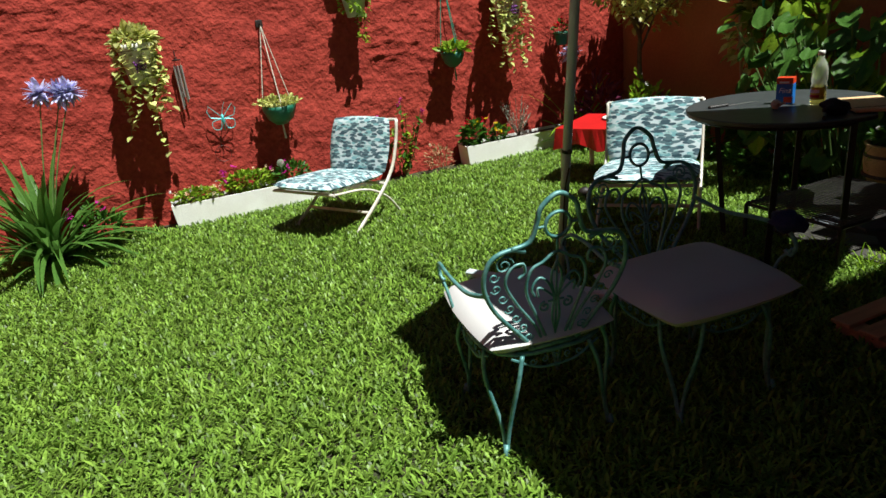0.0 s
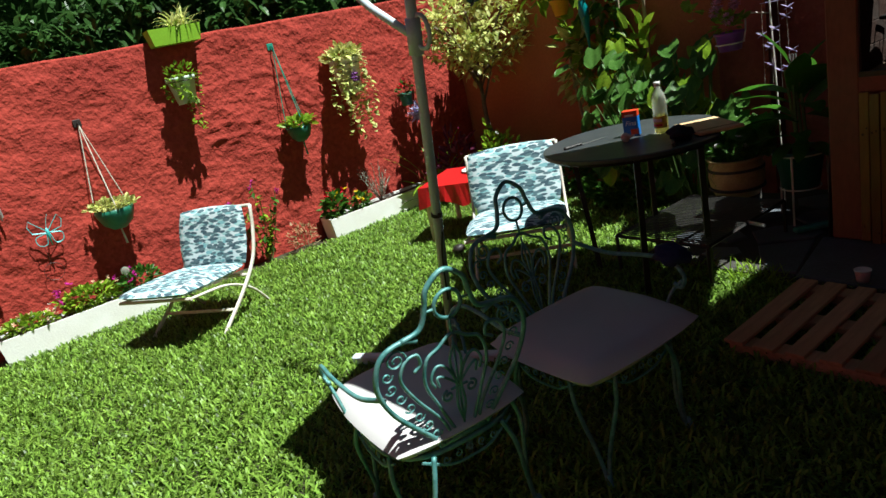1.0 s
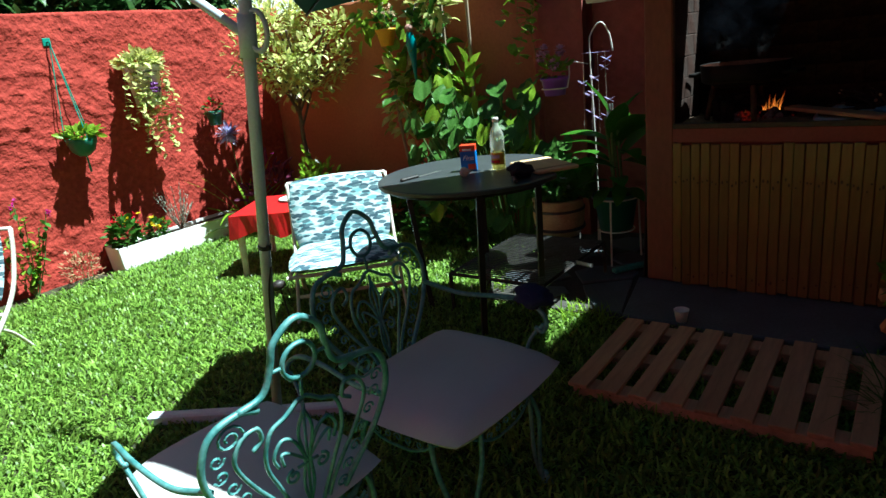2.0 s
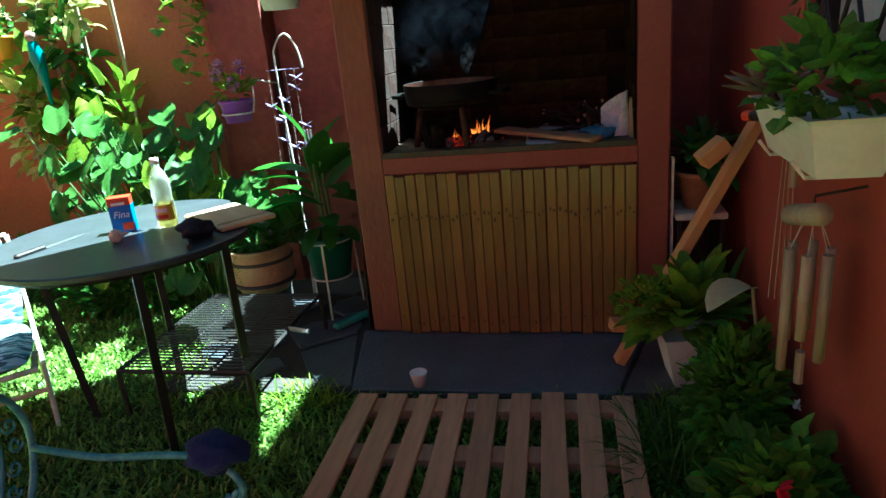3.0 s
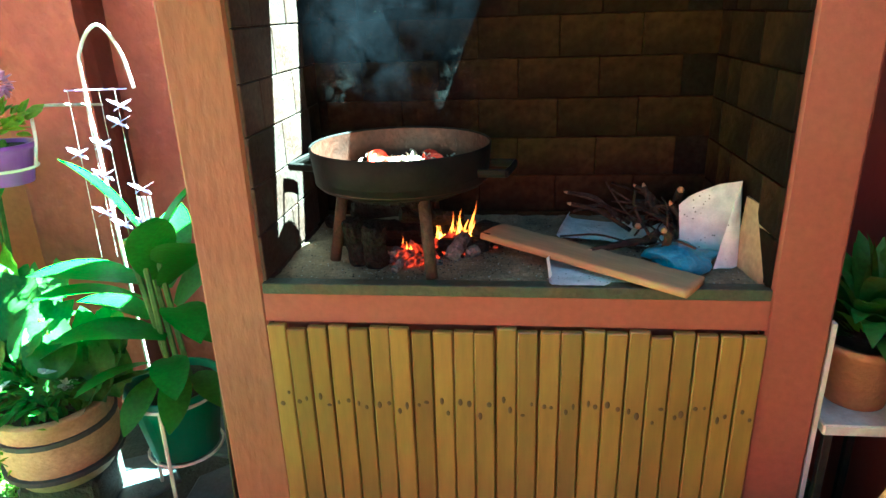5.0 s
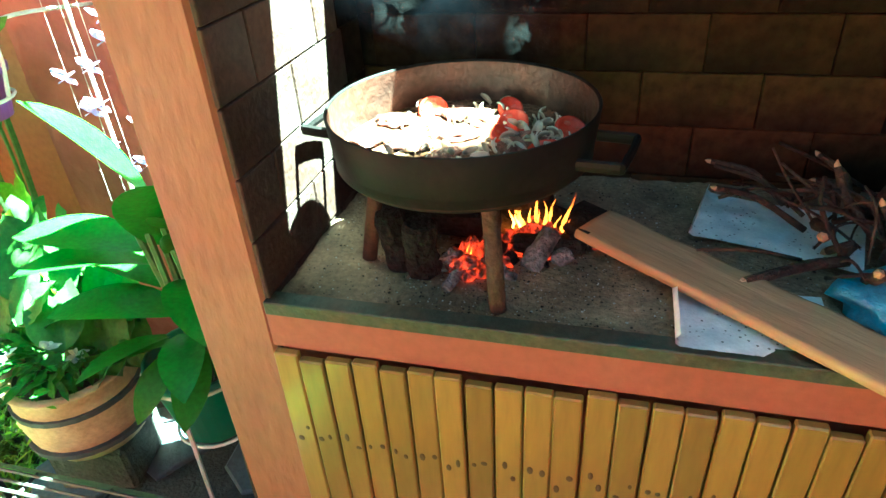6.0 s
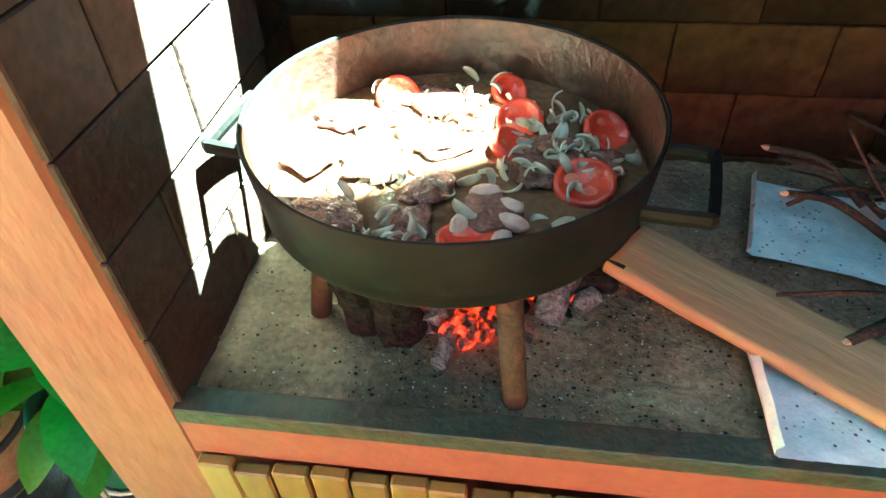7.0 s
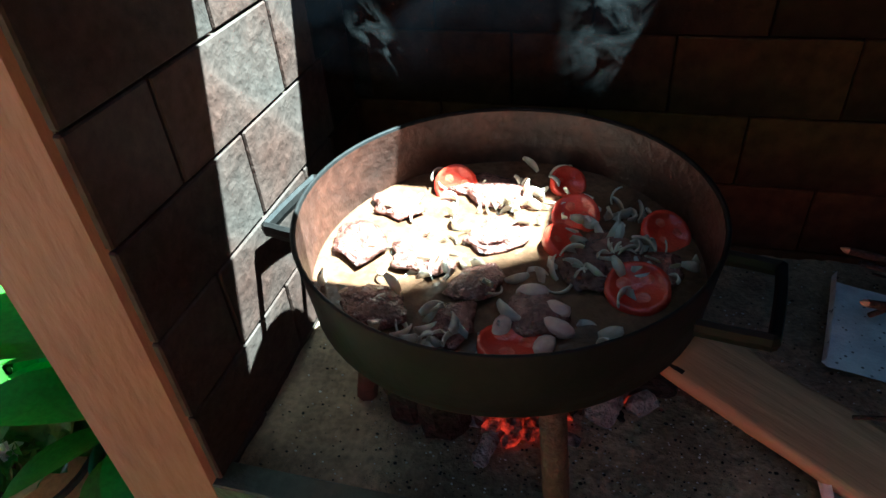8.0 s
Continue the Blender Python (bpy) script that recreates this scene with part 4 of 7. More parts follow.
    for sg in arms:
        arm = Shape()
        arm.tube(smooth_line([(sg * 0.245, -0.27, 0.69), (sg * 0.275, -0.12, 0.655), (sg * 0.29, 0.05, 0.665), (sg * 0.285, 0.17, 0.665), (sg * 0.275, 0.235, 0.62), (sg * 0.27, 0.225, 0.575),
                              (sg * 0.27, 0.195, 0.585)]), 0.0085, 6)
        arm.tube(smooth_line([(sg * 0.275, 0.225, 0.60), (sg * 0.265, 0.17, 0.53), (sg * 0.25, 0.15, 0.43)]), 0.007, 5)
        part("arm", arm, TEAL, t, smooth=True)
    seat = Shape().tube([(0.24 * math.cos(a) * (1 + 0.12 * math.sin(2 * a) ** 2), 0.24 * math.sin(a) * (1 + 0.12 * math.sin(2 * a) ** 2), 0.42) for a in (2 * math.pi * k / 32 for k in range(32))], 0.009, 6, True)
    for y in (-0.12, 0, 0.12):
        seat.tube([(-0.23, y, 0.42), (0.23, y, 0.42)], 0.006, 5)
    part("seat_frame", seat, TEAL, t, smooth=True)
    apron = Shape()
    for a in (0, 90, 180, 270):
        m2 = pose(0, 0, 0, 0, 0, a)
        apron.tube(smooth_line([(-0.17, 0.235, 0.415), (-0.08, 0.24, 0.365), (0, 0.24, 0.355), (0.08, 0.24, 0.365), (0.17, 0.235, 0.415)]), 0.005, 5, m=m2)
        for k in (-2, -1, 0, 1, 2):
            part("scroll", Shape().tube(spiral((k * 0.045, 0.24, 0.388), 0.015, 0.004, 90 * k, 1.1, 10), 0.003, 4, m=m2), TEAL, t)
    part("apron", apron, TEAL, t)
    for sx in (1, -1):
        for sy in (1, -1):
            leg = Shape()
            foot = (sx * 0.215, sy * 0.225, 0.004)
            leg.tube(smooth_line([(sx * 0.235, sy * 0.13, 0.42), (sx * 0.25, sy * 0.16, 0.32), (sx * 0.215, sy * 0.19, 0.13), foot]), 0.0085, 6)
            leg.tube(smooth_line([(sx * 0.13, sy * 0.24, 0.42), (sx * 0.16, sy * 0.255, 0.32), (sx * 0.195, sy * 0.225, 0.13), foot]), 0.0085, 6)
            leg.tube([(foot[0], foot[1], 0.06), (foot[0] + sx * 0.01, foot[1] + sy * 0.02, 0.008)], 0.012, 6)
            part("leg", leg, TEAL, t, smooth=True)
    ob = solid("seat_cushion", cush, CUSHION, cushion_label, "cushion", m=m @ pose(0, ahead, 0.468), smooth=True, group="chair cushions")
    if cap:
        s = Shape().bm(blob(0.062, 0.45, 3), pose(-0.285, 0.185, 0.688) @ Matrix.Diagonal((0.8, 1.15, 0.62, 1)))
        solid("navy_cloth", s, NAVY, "crumpled navy cloth hung over a chair arm", "cloth", m=m, smooth=True)
    return t


def blob(r, rough, seed, sub=3):
    bm = bmesh.new()
    bmesh.ops.create_icosphere(bm, subdivisions=sub, radius=r)
    for v in bm.verts:
        v.co *= 1 + rough * noise.noise(v.co / r * 1.3 + Vector((seed * 3.7, seed, 0))) + rough * 0.4 * noise.noise(v.co / r * 3.3 + Vector((seed, 0, seed)))
    return bm


CHAIR_1 = pose(-0.242, -2.761, 0, 0, 0, 83.2) @ Matrix.Scale(0.977, 4)
CHAIR_2 = pose(-0.083, -2.128, 0, 0, 0, -93.3)
garden_chair(CHAIR_1, "worn teal wrought-iron armchair facing the lawn, half in the sun", "thick greyish seat cushion half in the sun", cushion_shape(0.53, 0.62, 0.10, 0.42), False, (1, -1), 0.05)
garden_chair(CHAIR_2, "worn teal wrought-iron armchair facing the house, in the shade", "thick greyish seat cushion in the shade", cushion_shape(0.62, 0.56, 0.10, 0.42), True, (-1,))


def lounger(m, label):
    """Low garden chair: two crossed bent bars a side, printed seat and back cushions. It faces its own -y."""
    t = thing("lounge_chair", label, "chair", m, "printed lounge chairs")
    w = 0.33
    for sx in (-w, w):
        part("back_bar", Shape().tube(smooth_line([(sx, 0.42, 0.76), (sx, 0.37, 0.575), (sx, 0.27, 0.38), (sx, 0.06, 0.20), (sx, -0.24, 0.008)]), 0.017, 6, flat=0.7), WHITE_IRON, t, smooth=True)
        part("seat_bar", Shape().tube(smooth_line([(sx * 0.96, -0.40, 0.365), (sx * 0.96, -0.05, 0.31), (sx * 0.96, 0.18, 0.19), (sx * 0.96, 0.34, 0.008)]), 0.014, 6, flat=0.7), WHITE_IRON, t, smooth=True)
    for y, z in ((0.42, 0.76), (0.17, 0.30), (-0.40, 0.365), (-0.05, 0.12)):
        part("cross_bar", Shape().tube([(-w, y, z), (w, y, z)], 0.012, 6), WHITE_IRON, t)
    part("seat_cushion", cushion_shape(0.66, 0.68, 0.07, 0.35), PRINT, t, "seat cushion printed with palm leaves", True, pose(0, -0.11, 0.39, -4))
    part("back_cushion", cushion_shape(0.65, 0.47, 0.06, 0.35), PRINT, t, "back cushion printed with palm leaves", True, pose(0, 0.295, 0.575, 71))


lounger(pose(-3.326, -2.693, 0, 0, 0, 31.9), "low white-framed lounge chair with palm-print cushions before the red wall")
lounger(pose(-1.759, -0.905, 0, 0, 0, 44.5), "low white-framed lounge chair with palm-print cushions beside the round table")


def parasol():
    t = thing("parasol", "dark green garden parasol on a leaning grey-blue pole", "parasol")
    base, joint, top = Vector((-1.12, -2.07, 0)), Vector((-0.735, -2.15, 1.60)), Vector((-0.64, -2.17, 2.0))
    part("pole", Shape().tube([base, joint, top], 0.022, 12), POLE, t, smooth=True)
    d = (joint - base).normalized()
    part("foot_bar", Shape().box((0, 0, 0.035), (1.15, 0.055, 0.05), 0.008), POLE, t, "pale blue-grey foot bar on the lawn", m=pose(-1.14, -2.09, 0, 0, 0, 32))
    part("collar", Shape().tube([joint - d * 0.05, joint + d * 0.09], 0.031, 12), POLE, t, smooth=True)
    part("crank_ring", Shape().tube([joint + Vector((0.055, 0, 0.03)) + Vector((0.05 * math.cos(a), 0, 0.065 * math.sin(a))) for a in (2 * math.pi * k / 16 for k in range(16))], 0.009, 6, True), POLE, t, smooth=True)
    part("arm", Shape().tube([joint + Vector((0, 0, 0.02)), joint + Vector((-0.23, -0.02, 0.17)), joint + Vector((-0.52, -0.05, 0.42))], 0.017, 8), POLE, t, smooth=True)
    clip = base.lerp(joint, 0.53)
    part("clip", Shape().tube([clip - d * 0.008, clip + d * 0.008], 0.027, 12).box(clip + Vector((0.03, -0.005, 0)), (0.02, 0.012, 0.02), 0.002), BLACK, t)
    part("cord", Shape().tube(smooth_line([clip + Vector((0.026, -0.01, -0.08)), base.lerp(joint, 0.4) + Vector((0.03, -0.02, 0)), base.lerp(joint, 0.25) + Vector((0.026, -0.015, 0))]), 0.004, 5), BLACK, t)
    a, b, e = Vector((-1.24, -1.40, 1.733)), Vector((0.15, 0.10, 2.019)), Vector((-0.42, -2.58, 2.0))
    c = Vector((1.5, -2.42, 2.28))
    rim = [a, a.lerp(b, 0.5) + Vector((0, 0, 0.02)), b, b.lerp(c, 0.5), c, c.lerp(e, 0.5), e, e.lerp(a, 0.5) + Vector((0, 0, 0.02))]
    hub = (a + b + c + e) / 4 + Vector((0.05, -0.05, 0.30))
    s = Shape()
    for k in range(8):
        p, q = rim[k], rim[(k + 1) % 8]
        s.add([hub, p, q, p + Vector((0, 0, -0.004)), q + Vector((0, 0, -0.004)), hub + Vector((0, 0, -0.004))], [(0, 1, 2), (5, 4, 3), (1, 3, 4, 2)])
    part("canopy", s, CANOPY, t, "dark green canvas canopy")
    for p in rim:
        part("rib", Shape().tube([hub - Vector((0, 0, 0.012)), p - Vector((0, 0, 0.012))], 0.006, 5), BLACK, t)
    part("top_arm", Shape().tube(smooth_line([top, top + Vector((0.1, 0.2, 0.28)), hub + Vector((0, 0, 0.08)), hub]), 0.017, 8), POLE, t, smooth=True)


parasol()


def red_table():
    t = thing("side_table", "small white table under a red plastic cloth", "table", pose(-2.85, -0.42, 0, 0, 0, 30))
    part("tabletop", Shape().box((0, 0, 0.475), (0.62, 0.62, 0.03), 0.006), WHITE_IRON, t)
    for x in (-0.28, 0.28):
        for y in (-0.28, 0.28):
            part("leg", Shape().tube([(x, y, 0.46), (x * 1.05, y * 1.05, 0)], [0.03, 0.022], 8), WHITE_IRON, t)
    n = 48
    ring = []
    for k in range(n):
        a = 2 * math.pi * k / n
        c, d = math.cos(a), math.sin(a)
        q = 0.33 / max(abs(c), abs(d))
        ring.append((c * q, d * q))
    cl = Shape().add([(x, y, 0.494) for x, y in ring] + [(x * (1.04 + 0.04 * math.sin(k * 1.9)), y * (1.04 + 0.04 * math.sin(k * 1.9)), 0.34 + 0.03 * math.sin(k * 0.8)) for k, (x, y) in enumerate(ring)],
                     [tuple(range(n))] + [(k, n + k, n + (k + 1) % n, (k + 1) % n) for k in range(n)])
    solid("tablecloth", cl, RED_CLOTH, "red plastic cloth hanging over a small table", "tablecloth", m=pose(-2.85, -0.42, 0.003, 0, 0, 30))
    solid("plate", Shape().lathe([(0.06, 0), (0.12, 0.014), (0.13, 0.016), (0.12, 0.018), (0.05, 0.006)], 24), WHITE_POT, "white plate on the red cloth", "plate", m=pose(-2.88, -0.3, 0.498), smooth=True)


red_table()


# ---- plants: helpers ----
def unit():
    a, z = R(0, 2 * math.pi), R(-1, 1)
    r = math.sqrt(1 - z * z)
    return Vector((r * math.cos(a), r * math.sin(a), z))


def bush(centre, radii, n, length, width, kind="lance", up=0.4, droop=0.5, seg=3, shell=0.55):
    """Leaves through an uneven ellipsoid, pointing outwards and up."""
    s = Shape()
    c = Vector(centre)
    for _ in range(n):
        d = unit()
        q = (R(shell, 1) ** 0.6) * (0.8 + 0.45 * noise.noise(d * 1.9 + c))
        p = c + Vector((d.x * radii[0], d.y * radii[1], d.z * radii[2])) * q
        s.leaf(p, d + Vector((R(-.6, .6), R(-.6, .6), up + R(-.4, .4))), length * R(.6, 1.25), width * R(.7, 1.2), droop * R(.2, 1.6), 0.25, seg, kind, R(-1, 1))
    return s


def trail(starts, length, n, leaf, width, kind="heart", sway=0.05):
    """Hanging shoots with leaves along them; returns shoots and leaves."""
    st, lv = Shape(), Shape()
    for p in starts:
        p = Vector(p)
        ln = length * R(.35, 1.1)
        pts = [p]
        for k in range(5):
            pts.append(pts[-1] + Vector((R(-sway, sway) * 0.5, R(-sway, sway), -ln / 5)))
        st.tube(pts, 0.0016, 4)
        for q in smooth_line(pts, max(1, n // 5)):
            d = unit()
            lv.leaf(q, (abs(d.x) + 0.2, d.y, d.z * 0.6 - 0.2), leaf * R(.6, 1.2), width * R(.7, 1.2), 0.6, 0.2, 3, kind)
    return st, lv


def flower_heads(points, size, petals=6):
    s = Shape()
    for p in points:
        n = unit()
        n = (n + Vector((0.5, 0, 0.7))).normalized()
        x = n.orthogonal().normalized()
        y = n.cross(x)
        for k in range(petals):
            a = 2 * math.pi * k / petals + R(-.2, .2)
            s.leaf(Vector(p), x * math.cos(a) + y * math.sin(a) + n * 0.45, size * R(.8, 1.15), size * 0.75, 0.2, 0.15, 2, "round")
    return s


def spread_points(centre, radii, n):
    c = Vector(centre)
    return [c + Vector((R(-1, 1) * radii[0], R(-1, 1) * radii[1], R(-1, 1) * radii[2])) for _ in range(n)]


def stuff(ob):
    return tagged(ob, kind="stuff")


def pot_shape(r0, r1, h, rim=0.012, wall=0.006):
    return Shape().lathe([(r0, 0), (r1 * 0.97, h * 0.86), (r1 + rim * 0.3, h * 0.87), (r1 + rim * 0.5, h), (r1 - wall, h), (r1 - wall * 1.6, h * 0.85), (r1 - wall * 2, h * 0.84)], 26)


# ---- along the west wall ----
def planter_box(y0, y1, label, flowers):
    t = thing("planter_box", label, "planter", pose(-4.29, (y0 + y1) / 2, 0))
    hl = (y1 - y0) / 2
    b, tp = 0.113, 0.115
    for sx, nm in ((1, "front_panel"), (-1, "back_panel")):
        part(nm, Shape().add([(sx * b, -hl + .02, 0), (sx * b, hl - .02, 0), (sx * tp, hl, 0.215), (sx * tp, -hl, 0.215), (sx * (b - .014), -hl + .02, 0), (sx * (b - .014), hl - .02, 0), (sx * (tp - .014), hl, 0.215), (sx * (tp - .014), -hl, 0.215)],
             [(0, 1, 2, 3), (4, 7, 6, 5), (3, 2, 6, 7), (0, 3, 7, 4), (1, 5, 6, 2)]), WHITE, t)
    for sy in (-1, 1):
        part("end_panel", Shape().add([(-b, sy * (hl - .02), 0), (b, sy * (hl - .02), 0), (tp, sy * hl, 0.215), (-tp, sy * hl, 0.215), (-b, sy * (hl - .034), 0), (b, sy * (hl - .034), 0), (tp, sy * (hl - .014), 0.215), (-tp, sy * (hl - .014), 0.215)],
             [(0, 1, 2, 3), (4, 7, 6, 5), (3, 2, 6, 7)]), WHITE, t)
    part("soil", Shape().box((0, 0, 0.18), (0.20, 2 * hl - 0.04, 0.02), 0), EARTH, t, "dark potting soil")
    return t


planter_box(-3.98, -2.69, "long white flower box under the red wall", 0)
planter_box(-1.15, 0.07, "long white flower box holding red and yellow flowers", 0)


def bedding(name, label, centre, radii, n, leafmat, flowers, length=0.045, width=0.03, kind="round"):
    t = thing(name, label, "flowers", pose(*centre))
    stuff(part("foliage", bush((0, 0, radii[2] * 0.8), radii, n, length, width, kind), leafmat, t))
    for fm, count, size in flowers:
        stuff(part("blossom", flower_heads([p + Vector((0.03, 0, radii[2] * 1.2)) for p in spread_points((0, 0, radii[2] * 0.3), (radii[0], radii[1], radii[2] * 0.5), count)], size), fm, t))
    stuff(part("stem", Shape().tube([(0, -radii[1] * .5, 0), (0, -radii[1] * .5, radii[2])], 0.003, 4).tube([(0, radii[1] * .4, 0), (0, radii[1] * .5, radii[2])], 0.003, 4).tube([(0, 0, 0), (0, 0, radii[2])], 0.003, 4), STEM, t))
    return t


bedding("bedding_plant", "low peach and white bedding flowers in the white box", (-4.28, -3.76, 0.19), (0.11, 0.22, 0.07), 260, LEAF_LIME, ((PETAL_PEACH, 16, 0.022), (PETAL_WHITE, 9, 0.018)))
bedding("bedding_plant", "magenta petunias with loose green foliage in the white box", (-4.28, -3.30, 0.19), (0.12, 0.24, 0.12), 420, LEAF_LIME, ((PETAL_PINK, 5, 0.038), (PETAL_PEACH, 6, 0.02)))
bedding("bedding_plant", "leafy green bedding plant with a magenta bloom in the white box", (-4.28, -2.90, 0.19), (0.11, 0.18, 0.12), 260, LEAF_MID, ((PETAL_PINK, 3, 0.035),))
bedding("bedding_plant", "red flowers and dark leaves in the white box", (-4.27, -1.02, 0.19), (0.12, 0.13, 0.15), 220, LEAF_MID, ((PETAL_RED, 6, 0.038), (PETAL_YELLOW, 3, 0.032)), 0.06, 0.04)
bedding("bedding_plant", "yellow pansies in the white box", (-4.27, -0.72, 0.19), (0.1, 0.1, 0.1), 130, LEAF_MID, ((PETAL_YELLOW, 4, 0.035),))


def silver_shrub(base):
    t = thing("silver_shrub", "silvery grey feathery shrub in the white box", "shrub", pose(*base))
    st, lv = Shape(), Shape()
    for _ in range(26):
        a, tilt, ln = R(0, 6.3), R(0.1, 0.75), R(0.22, 0.46)
        d = Vector((math.cos(a) * math.sin(tilt) * .6, math.sin(a) * math.sin(tilt), math.cos(tilt)))
        st.tube([(0, 0, 0), d * ln * .6, d * ln + Vector((0, 0, -.01))], 0.0025, 4)
        for k in range(15):
            lv.leaf(d * ln * (0.25 + 0.75 * k / 15), d + unit() * 0.9, 0.035 * R(.6, 1.2), 0.007, 0.2, 0.2, 2)
    stuff(part("stem", st, BARK, t))
    stuff(part("foliage", lv, LEAF_SILVER, t))


silver_shrub((-4.27, -0.50, 0.19))


def strap_clump(name, label, base, n, ln, width, material, spread=1.0, stalks=()):
    t = thing(name, label, "plant", pose(*base))
    for k in range(n):
        a, tilt = R(0, 2 * math.pi), R(0.1, 0.95) * spread
        d = (math.cos(a) * math.sin(tilt), math.sin(a) * math.sin(tilt), math.cos(tilt))
        s = Shape().leaf((R(-.05, .05) * spread, R(-.05, .05) * spread, 0), d, ln * R(.6, 1.1), width * R(.8, 1.2), R(0.7, 1.8), 0.25, 8, "strap")
        part("leaf", s, material, t, smooth=True)
    for (x, y, z) in stalks:
        part("stalk", Shape().tube(smooth_line([(0, 0, 0), (x * .4, y * .4, z * .5), (x, y, z)]), 0.005, 5), STEM, t)
        heads = Shape()
        for _ in range(80):
            d = unit()
            heads.leaf((x, y, z), d + Vector((0, 0, .3)), 0.13 * R(.7, 1.1), 0.036, 0.1, 0.3, 3, "round")
        stuff(part("flower_head", heads, PETAL_LILAC, t, "round lilac flower head"))
    return t


strap_clump("strap_leaf_plant", "large clump of dark arching strap leaves with lilac flower heads", (-3.95, -4.90, 0), 95, 0.95, 0.055, LEAF_STRAP, 1.15, ((-0.10, 0.24, 1.29), (-0.10, 0.43, 1.27), (-0.12, 0.36, 1.25)))
strap_clump("strap_leaf_plant", "small arching strap-leaf plant by the white box", (-4.1, 0.14, 0.0), 34, 0.78, 0.034, LEAF_LIME, 1.0, ((-0.12, 0.02, 0.95),))
bedding("bedding_plant", "shade-loving pink flowers beside the strap leaves", (-4.12, -4.54, 0.0), (0.2, 0.22, 0.2), 260, LEAF_MID, ((PETAL_PINK, 6, 0.032),), 0.07, 0.035, "lance")


def tall_flower(base, h, label):
    t = thing("flowering_plant", label, "flowers", pose(*base))
    for k in range(6):
        x, y, z = R(-.08, .08), R(-.22, .22), h * R(.65, 1)
        part("stalk", Shape().tube(smooth_line([(0, 0, 0), (x * .6, y * .6, z * .5), (x, y, z)]), 0.004, 5), STEM, t)
        lv = Shape()
        for q in range(26):
            u = R(.15, 1)
            lv.leaf((x * u, y * u, z * u), unit() + Vector((0.3, 0, .3)), 0.07 * R(.6, 1.2), 0.035, 0.6, 0.2, 3)
        stuff(part("foliage", lv, LEAF_LIME if k % 2 else LEAF_MID, t))
        if k % 2 == 0:
            stuff(part("blossom", flower_heads([(x + R(-.02, .02), y + R(-.02, .02), z + R(-.05, .04)) for _ in range(3)], 0.026), PETAL_PINK, t))


tall_flower((-4.3, -1.78, 0), 0.80, "tall leafy plant with small magenta flowers against the wall")
bedding("dry_plant", "dry straw-coloured plant at the foot of the wall", (-4.28, -1.42, 0.0), (0.1, 0.16, 0.17), 300, mat("straw_leaf", (0.30, 0.20, 0.09), 0.8), ((PETAL_PEACH, 2, 0.025),), 0.04, 0.01, "lance")


def wall_pot(base, r0, r1, h, pm, label, leafmat, leaf, vines, length, n, decor=None):
    t = thing("wall_pot", label, "plant pot", pose(*base))
    part("pot", pot_shape(r0, r1, h), pm, t, smooth=True)
    part("soil", Shape().lathe([(0.0, 0), (r1 * 0.93, 0), (r1 * 0.93, 0.01), (0, 0.012)], 16, pose(0, 0, h * 0.88)), EARTH, t)
    part("bracket", Shape().tube([(-0.16, 0, h * 0.85), (-r1 * 0.9, 0, h * 0.85)], 0.006, 5).tube(arc((0, 0, h * 0.84), r1 * 1.03, 0, 350, 24, "xy"), 0.003, 5, True), BLACK, t, "thin black wall ring")
    stuff(part("foliage", bush((0, 0, h + 0.03), (r1 * 1.25, r1 * 1.3, 0.10), n, leaf, leaf * 0.75, "heart", 0.5), leafmat, t))
    if vines:
        st, lv = trail([(R(0, r1), R(-r1, r1) * 1.1, h + 0.02) for _ in range(vines)], length, 16, leaf, leaf * 0.8)
        stuff(part("shoot", st, STEM, t))
        stuff(part("trailing_foliage", lv, leafmat, t, "trailing yellow-green leaves"))
    if decor:
        g = Shape()
        for _ in range(26):
            g.bm(blob(0.011, 0, 1, 1), Matrix.Translation((r1 * 0.92 + R(0, .012), R(-.05, .05), h * 0.45 + R(-.04, .04))))
        part("painted_grapes", g, decor, t, "purple grape relief", True)
    return t


GRAPE = mat("grape_purple", (0.16, 0.03, 0.22), 0.4)
wall_pot((-4.27, -3.93, 1.24), 0.10, 0.145, 0.32, WHITE_POT, "white wall pot with a trailing yellow-green vine", LEAF_YELLOW, 0.065, 18, 0.85, 230, GRAPE)
wall_pot((-4.28, -0.52, 1.31), 0.10, 0.145, 0.33, WHITE_POT, "white wall pot with a long trailing variegated vine", LEAF_YELLOW, 0.062, 24, 0.75, 300, GRAPE)
wall_pot((-4.31, -2.06, 1.56), 0.075, 0.115, 0.22, MINT_POT, "pale mint wall pot with a thin trailing plant", LEAF_LIME, 0.045, 9, 0.45, 60)
wall_pot((-4.33, 0.12, 1.05), 0.05, 0.075, 0.13, GREEN_POT, "small green wall pot with red flowers", LEAF_MID, 0.04, 0, 0, 60)
solid("red_blossom", flower_heads(spread_points((-4.30, 0.12, 1.27), (0.07, 0.08, 0.05), 10), 0.03), PETAL_RED, "cluster of red blossoms in a wall pot", "flowers", kind="stuff")


